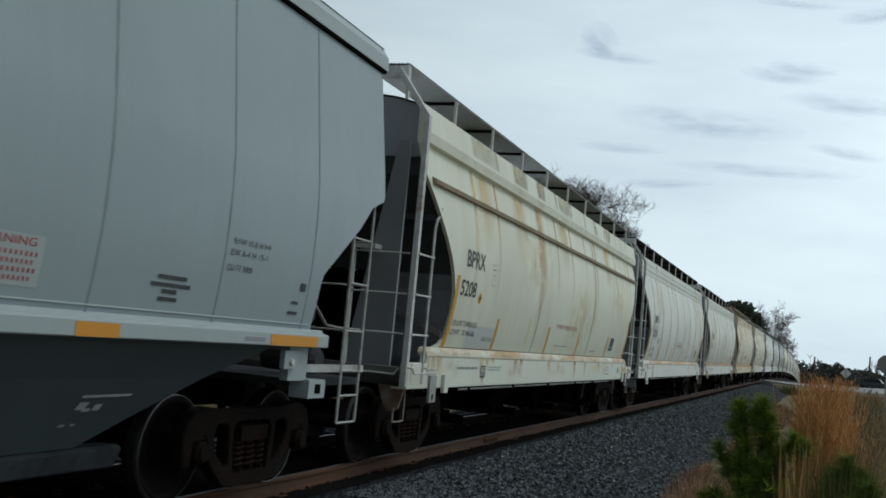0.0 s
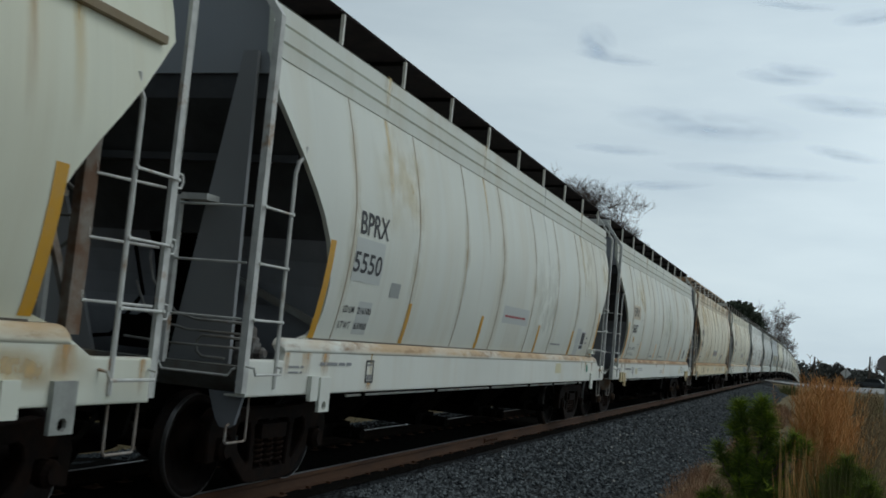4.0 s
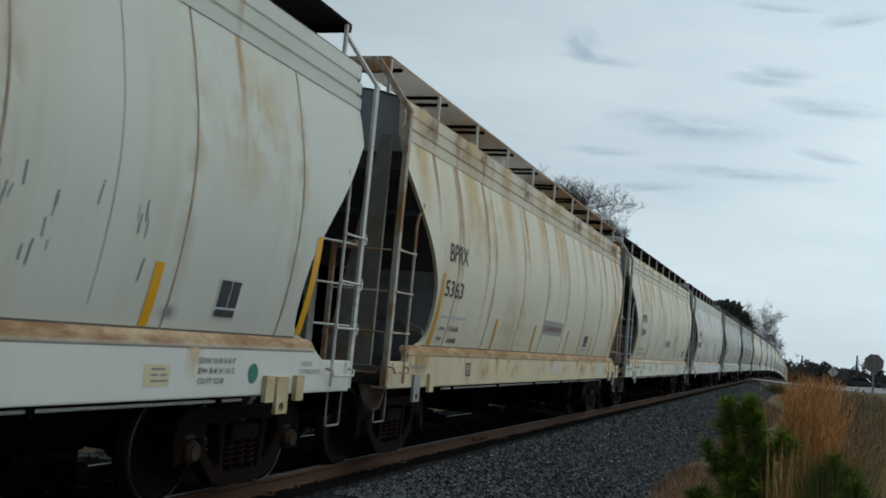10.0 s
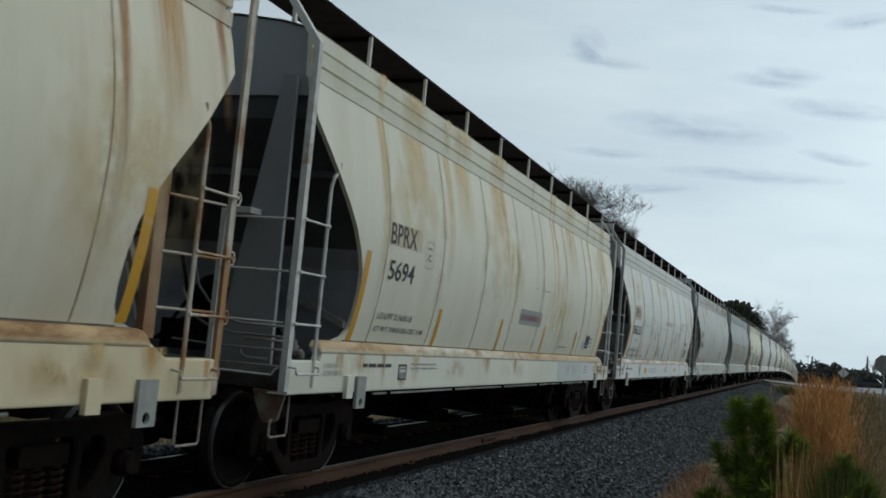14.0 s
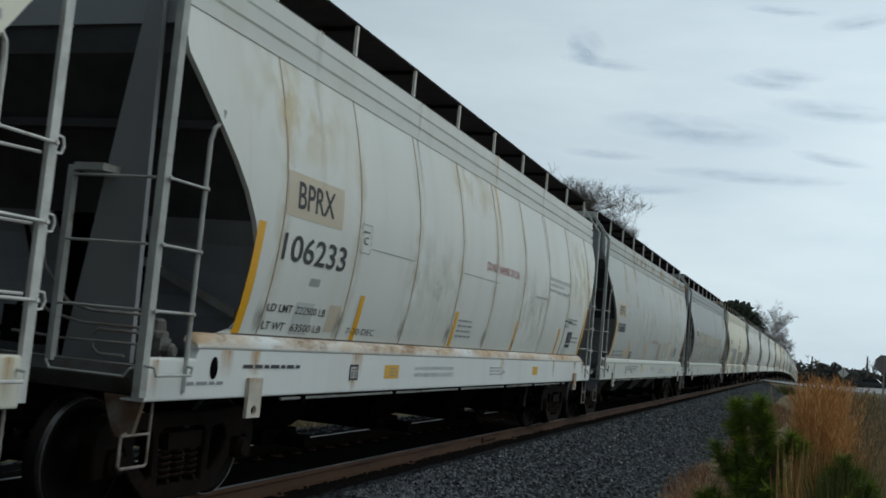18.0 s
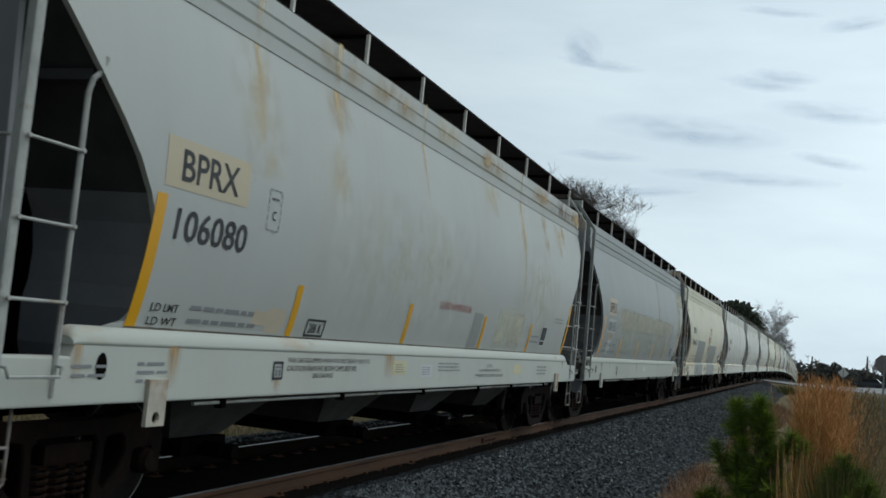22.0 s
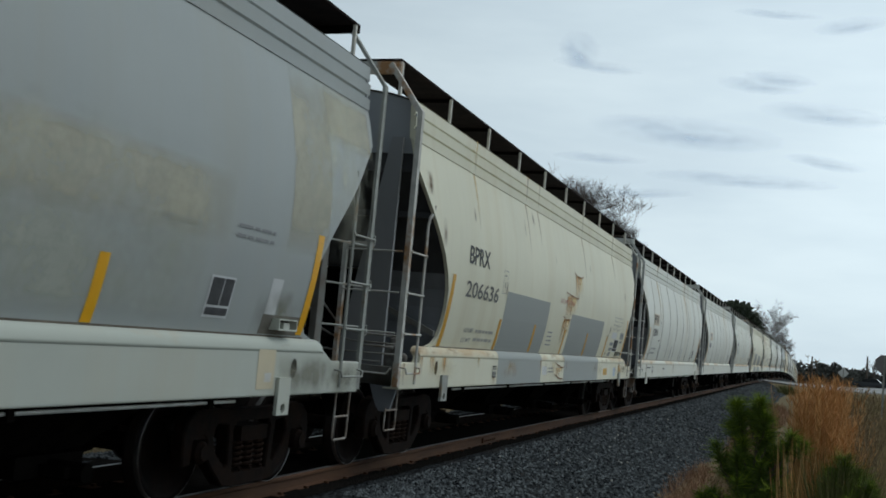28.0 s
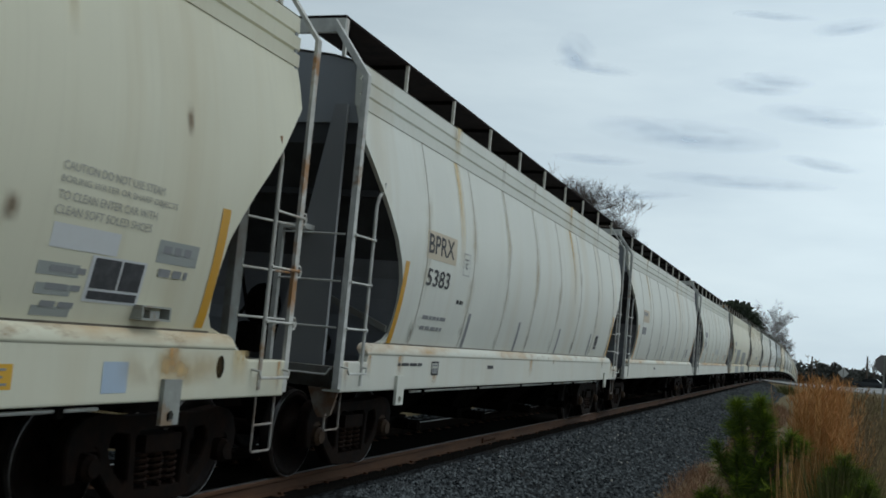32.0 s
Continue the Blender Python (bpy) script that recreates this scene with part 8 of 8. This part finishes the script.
plume("broomsedge", "tall dry orange-brown plume grass beside the pine", 0.45, 9.9, 0.10, 50, 1.42, -0.30, 16, 0.08, 30)
clump("straw_stalks", "pale straw stalks in front of the dry grass", 0.06, 8.2, 0.12, 0.2, 60, 1.50, 0.0055, M_STRAW, 7, 0.03, 0.10, -0.25)
clump("straw_stalks", "orange straw stalks in front of the dry grass", 0.08, 8.3, 0.12, 0.2, 90, 1.42, 0.0050, M_SEDGE, 27, 0.04, 0.10, -0.25)
clump("green_weeds", "dull green weeds among the dry grass", 0.35, 8.1, 0.13, 0.25, 420, 1.46, 0.0045, M_GREENWEED, 8, 0.08, 0.25, -0.30, 0.78)
clump("green_weeds", "dull green weeds among the dry grass", 0.52, 9.6, 0.11, 0.5, 600, 1.22, 0.005, M_GREENWEED, 11, 0.10, 0.3, -0.35, 0.75)
plume("broomsedge", "tall dry orange-brown plume grass beside the pine", 0.62, 11.3, 0.10, 34, 1.66, -0.30, 36, 0.14, 16)
for k in range(26):
    rk = random.Random(900 + k)
    yy = rk.uniform(10.0, 17.0)
    twiggy_weed(yy * rk.uniform(0.042, 0.072), yy, rk.uniform(1.05, 1.5), 700 + k)
clump("brown_weeds", "brown winter weeds at the field's edge", 0.66, 12.5, 0.11, 1.2, 220, 1.45, 0.004, M_WEED, 9, 0.12, 0.26)
clump("brown_weeds", "brown winter weeds at the field's edge", 2.2, 30.0, 1.0, 6.0, 900, 0.95, 0.008, M_WEED, 12, 0.2, 0.3)
clump("tan_grass", "short dry tan grass in the field", 1.65, 19.0, 0.8, 4.6, 7000, 0.16, 0.008, M_TAN, 13, 0.6, 0.4)
clump("green_grass", "green winter grass along the road", 3.9, 56.0, 1.5, 9.0, 2600, 0.40, 0.016, M_GREENWEED, 33, 0.3, 0.4)
clump("tan_grass", "dry tan grass standing in the field", 1.9, 24.0, 0.6, 3.0, 700, 0.75, 0.006, M_TAN, 23, 0.2, 0.4)
clump("tan_grass", "dry tan grass standing in the field", 2.6, 28.0, 1.2, 7.0, 1200, 0.70, 0.008, M_TAN, 14, 0.3, 0.4)
clump("tan_grass", "dry tan grass standing in the field", 4.4, 58.0, 2.2, 22.0, 2600, 0.60, 0.016, M_TAN, 24, 0.3, 0.4)
clump("brown_weeds", "brown winter weeds at the field's edge", 4.2, 60.0, 2.2, 22.0, 1500, 0.85, 0.014, M_WEED, 25, 0.25, 0.4)
clump("brown_weeds", "brown dry weeds along the ballast's toe", -1.62, 19.0, 0.26, 3.5, 800, 0.36, 0.005, M_LITTER, 15, 0.5, 0.4)
clump("brown_weeds", "brown dry weeds along the ballast's toe", -1.10, 30.0, 0.5, 6.0, 1500, 0.35, 0.007, M_LITTER, 16, 0.5, 0.4)
clump("brown_weeds", "brown dry weeds along the ballast's toe", -0.85, 20.0, 0.45, 4.0, 1800, 0.28, 0.006, M_WEED, 46, 0.6, 0.4)
clump("brown_weeds", "brown dry weeds along the ballast's toe", -0.9, 48.0, 0.8, 12.0, 1800, 0.40, 0.012, M_LITTER, 47, 0.5, 0.4)
clump("brown_weeds", "brown dry weeds along the ballast's toe", -1.12, 15.2, 0.40, 2.0, 1400, 0.46, 0.004, M_LITTER, 17, 0.5, 0.4)
clump("green_weeds", "dull green weeds among the dry grass", -0.80, 11.6, 0.20, 0.6, 500, 0.75, 0.004, M_GREENWEED, 28, 0.3, 0.4)
clump("dark_bush", "low dark bush near the crossing", -0.45, 86.0, 0.6, 1.2, 500, 0.95, 0.02, M_GREENWEED, 18, 0.5, 0.3)
clump("field_grass", "dry brown grass on the bank behind the track", -11.0, 16.0, 2.0, 10.0, 6000, 0.26, 0.006, M_WEED, 19, 0.5, 0.5)
clump("field_grass", "dry tan grass on the bank behind the track", -11.5, 18.0, 2.0, 10.0, 3500, 0.32, 0.005, M_TAN, 29, 0.5, 0.5)
clump("field_grass", "green grass on the bank behind the track", -10.5, 15.0, 1.6, 8.0, 4500, 0.20, 0.006, M_GREENWEED, 30, 0.5, 0.5)
clump("field_grass", "dry brown grass on the bank behind the track", -11.0, 32.0, 2.0, 10.0, 1200, 0.45, 0.012, M_WEED, 20, 0.4, 0.4)

# Loose stones over the near shoulder of the bed.
M_STONE = varied("crushed_granite", (0.012, 0.015, 0.019), (0.165, 0.187, 0.196), 0.85, (25.0, 0.3))
stones = Shape()
rngs = random.Random(12)
for _ in range(38000):
    y = 10.0 + 80.0 * rngs.random() ** 2.3
    u = rngs.uniform(1.35, 4.3) if rngs.random() < 0.86 else rngs.uniform(-3.9, -1.4)
    r = rngs.uniform(0.010, 0.032) * (1 + 0.010 * y)
    p = track(y)
    c = Vector((p.x + u, y, p.z + bed(u) + r * 0.35))
    o = len(stones.v)
    for dx, dy, dz in ((1, 0, 0), (0, 1, 0), (-1, 0, 0), (0, -1, 0), (0, 0, 1), (0, 0, -1)):
        stones.v.append((c.x + (dx + rngs.uniform(-0.4, 0.4)) * r, c.y + (dy + rngs.uniform(-0.4, 0.4)) * r, c.z + (dz + rngs.uniform(-0.4, 0.4)) * r * 0.8))
    for a, b in ((0, 1), (1, 2), (2, 3), (3, 0)):
        stones.f += [(o + a, o + b, o + 4), (o + b, o + a, o + 5)]
pale = Shape()
for _ in range(110):
    y = 11.0 + 22.0 * rngs.random()
    u, r, p = rngs.uniform(1.5, 4.1), rngs.uniform(0.012, 0.024), track(y)
    pale.lathe([(-r * 0.7, 0.0), (-r * 0.5, r * 0.8), (r * 0.3, r), (r * 0.8, r * 0.5), (r * 0.8, 0.0)], (p.x + u, y, p.z + bed(u) + r * 0.6), "z", 5)
M_PALE = varied("pale_quartz", (0.30, 0.30, 0.27), (0.50, 0.49, 0.45), 0.8, (12.0, 0.2))
tagged(part("pale_stones", pale, M_PALE), "scattered pale stones among the ballast", "stones", kind="stuff")
tagged(part("ballast_stones", stones, M_STONE), "loose angular grey ballast stones", "stones", kind="stuff")

# ---- clouds ----
M_CLOUD, cn, cl, cp = material("grey_cloud_wisp")
tcc = cn.new("ShaderNodeTexCoord")
grad = cn.new("ShaderNodeTexGradient")
grad.gradient_type = "SPHERICAL"
mpc = cn.new("ShaderNodeMapping")
mpc.inputs["Location"].default_value = (-1.0, -1.0, 0.0)
mpc.inputs["Scale"].default_value = (2.0, 2.0, 0.0)
cl.new(tcc.outputs["Generated"], mpc.inputs["Vector"])
cl.new(mpc.outputs[0], grad.inputs["Vector"])
wisp = ramp_of(cn, cl, noise_at(cn, cl, 0.010, 4, (0.6, 2.2, 1), rough=0.55), 0.30, 0.66)
soft = ramp_of(cn, cl, grad.outputs["Fac"], 0.0, 0.62)
alpha = times(cn, cl, times(cn, cl, wisp, soft), 0.42)
trans = cn.new("ShaderNodeBsdfTransparent")
dif = cn.new("ShaderNodeBsdfTranslucent")
dif.inputs["Color"].default_value = (0.40, 0.52, 0.72, 1)
mixc = cn.new("ShaderNodeMixShader")
cl.new(alpha, mixc.inputs[0])
cl.new(trans.outputs[0], mixc.inputs[1])
cl.new(dif.outputs[0], mixc.inputs[2])
cl.new(mixc.outputs[0], cn["Material Output"].inputs["Surface"])
CLOUDS = []
BASE = aim(TURN)
FAR = 2400.0
PX = FAR / 1804.955


def cloud(cx, cy, w, h, tilt):
    w, h = w * 1.1, h * 0.8
    s = Shape().grid([[((i / 8 - 0.5) * w * PX, (j / 8 - 0.5) * h * PX, 6.0 * math.sin(i) * math.cos(j)) for i in range(9)] for j in range(9)])
    c = tagged(part("cloud_wisp", s, M_CLOUD, smooth=True), "thin grey cloud streak drifting in the overcast", "cloud", "cloud streaks")
    rows = [(t, BASE @ pose((cx - 784 - 38 * t / 32) * PX, (441 - cy - 20 * t / 32) * PX, -FAR, 0, 0, tilt)) for t in (0.0, 32.0)]
    c.matrix_world = rows[0][1]
    CLOUDS.append((c, rows))


for c in ((1062, 72, 70, 90, -35), (1095, 100, 150, 30, -8), (1250, 218, 330, 75, -6), (1385, 134, 150, 40, -5), (1500, 186, 230, 50, -6), (1350, 302, 330, 34, -4), (1175, 325, 170, 26, 0), (1500, 272, 140, 30, -10), (1415, 8, 150, 22, -4), (1545, 28, 130, 40, 8), (1100, 262, 160, 26, -4), (1420, 122, 130, 34, -6)):
    cloud(*c)


# ---- what moves ----
def motions():
    for c, rows in CLOUDS:
        walk(c, rows)
    for car, start in CARS:
        walk(car, [(t, car_pose(start, t)) for t in range(0, 33)])
    for w in WHEELSETS[:44] + WHEELSETS[-4:]:
        x, y, z = w.location
        turn = [(k / 10, math.degrees(gone(k / 10) / 0.457)) for k in range(0, 321)]
        walk(w, [(t, pose(x, y, z, a % 360.0, 0, 0)) for t, a in turn])


motions()
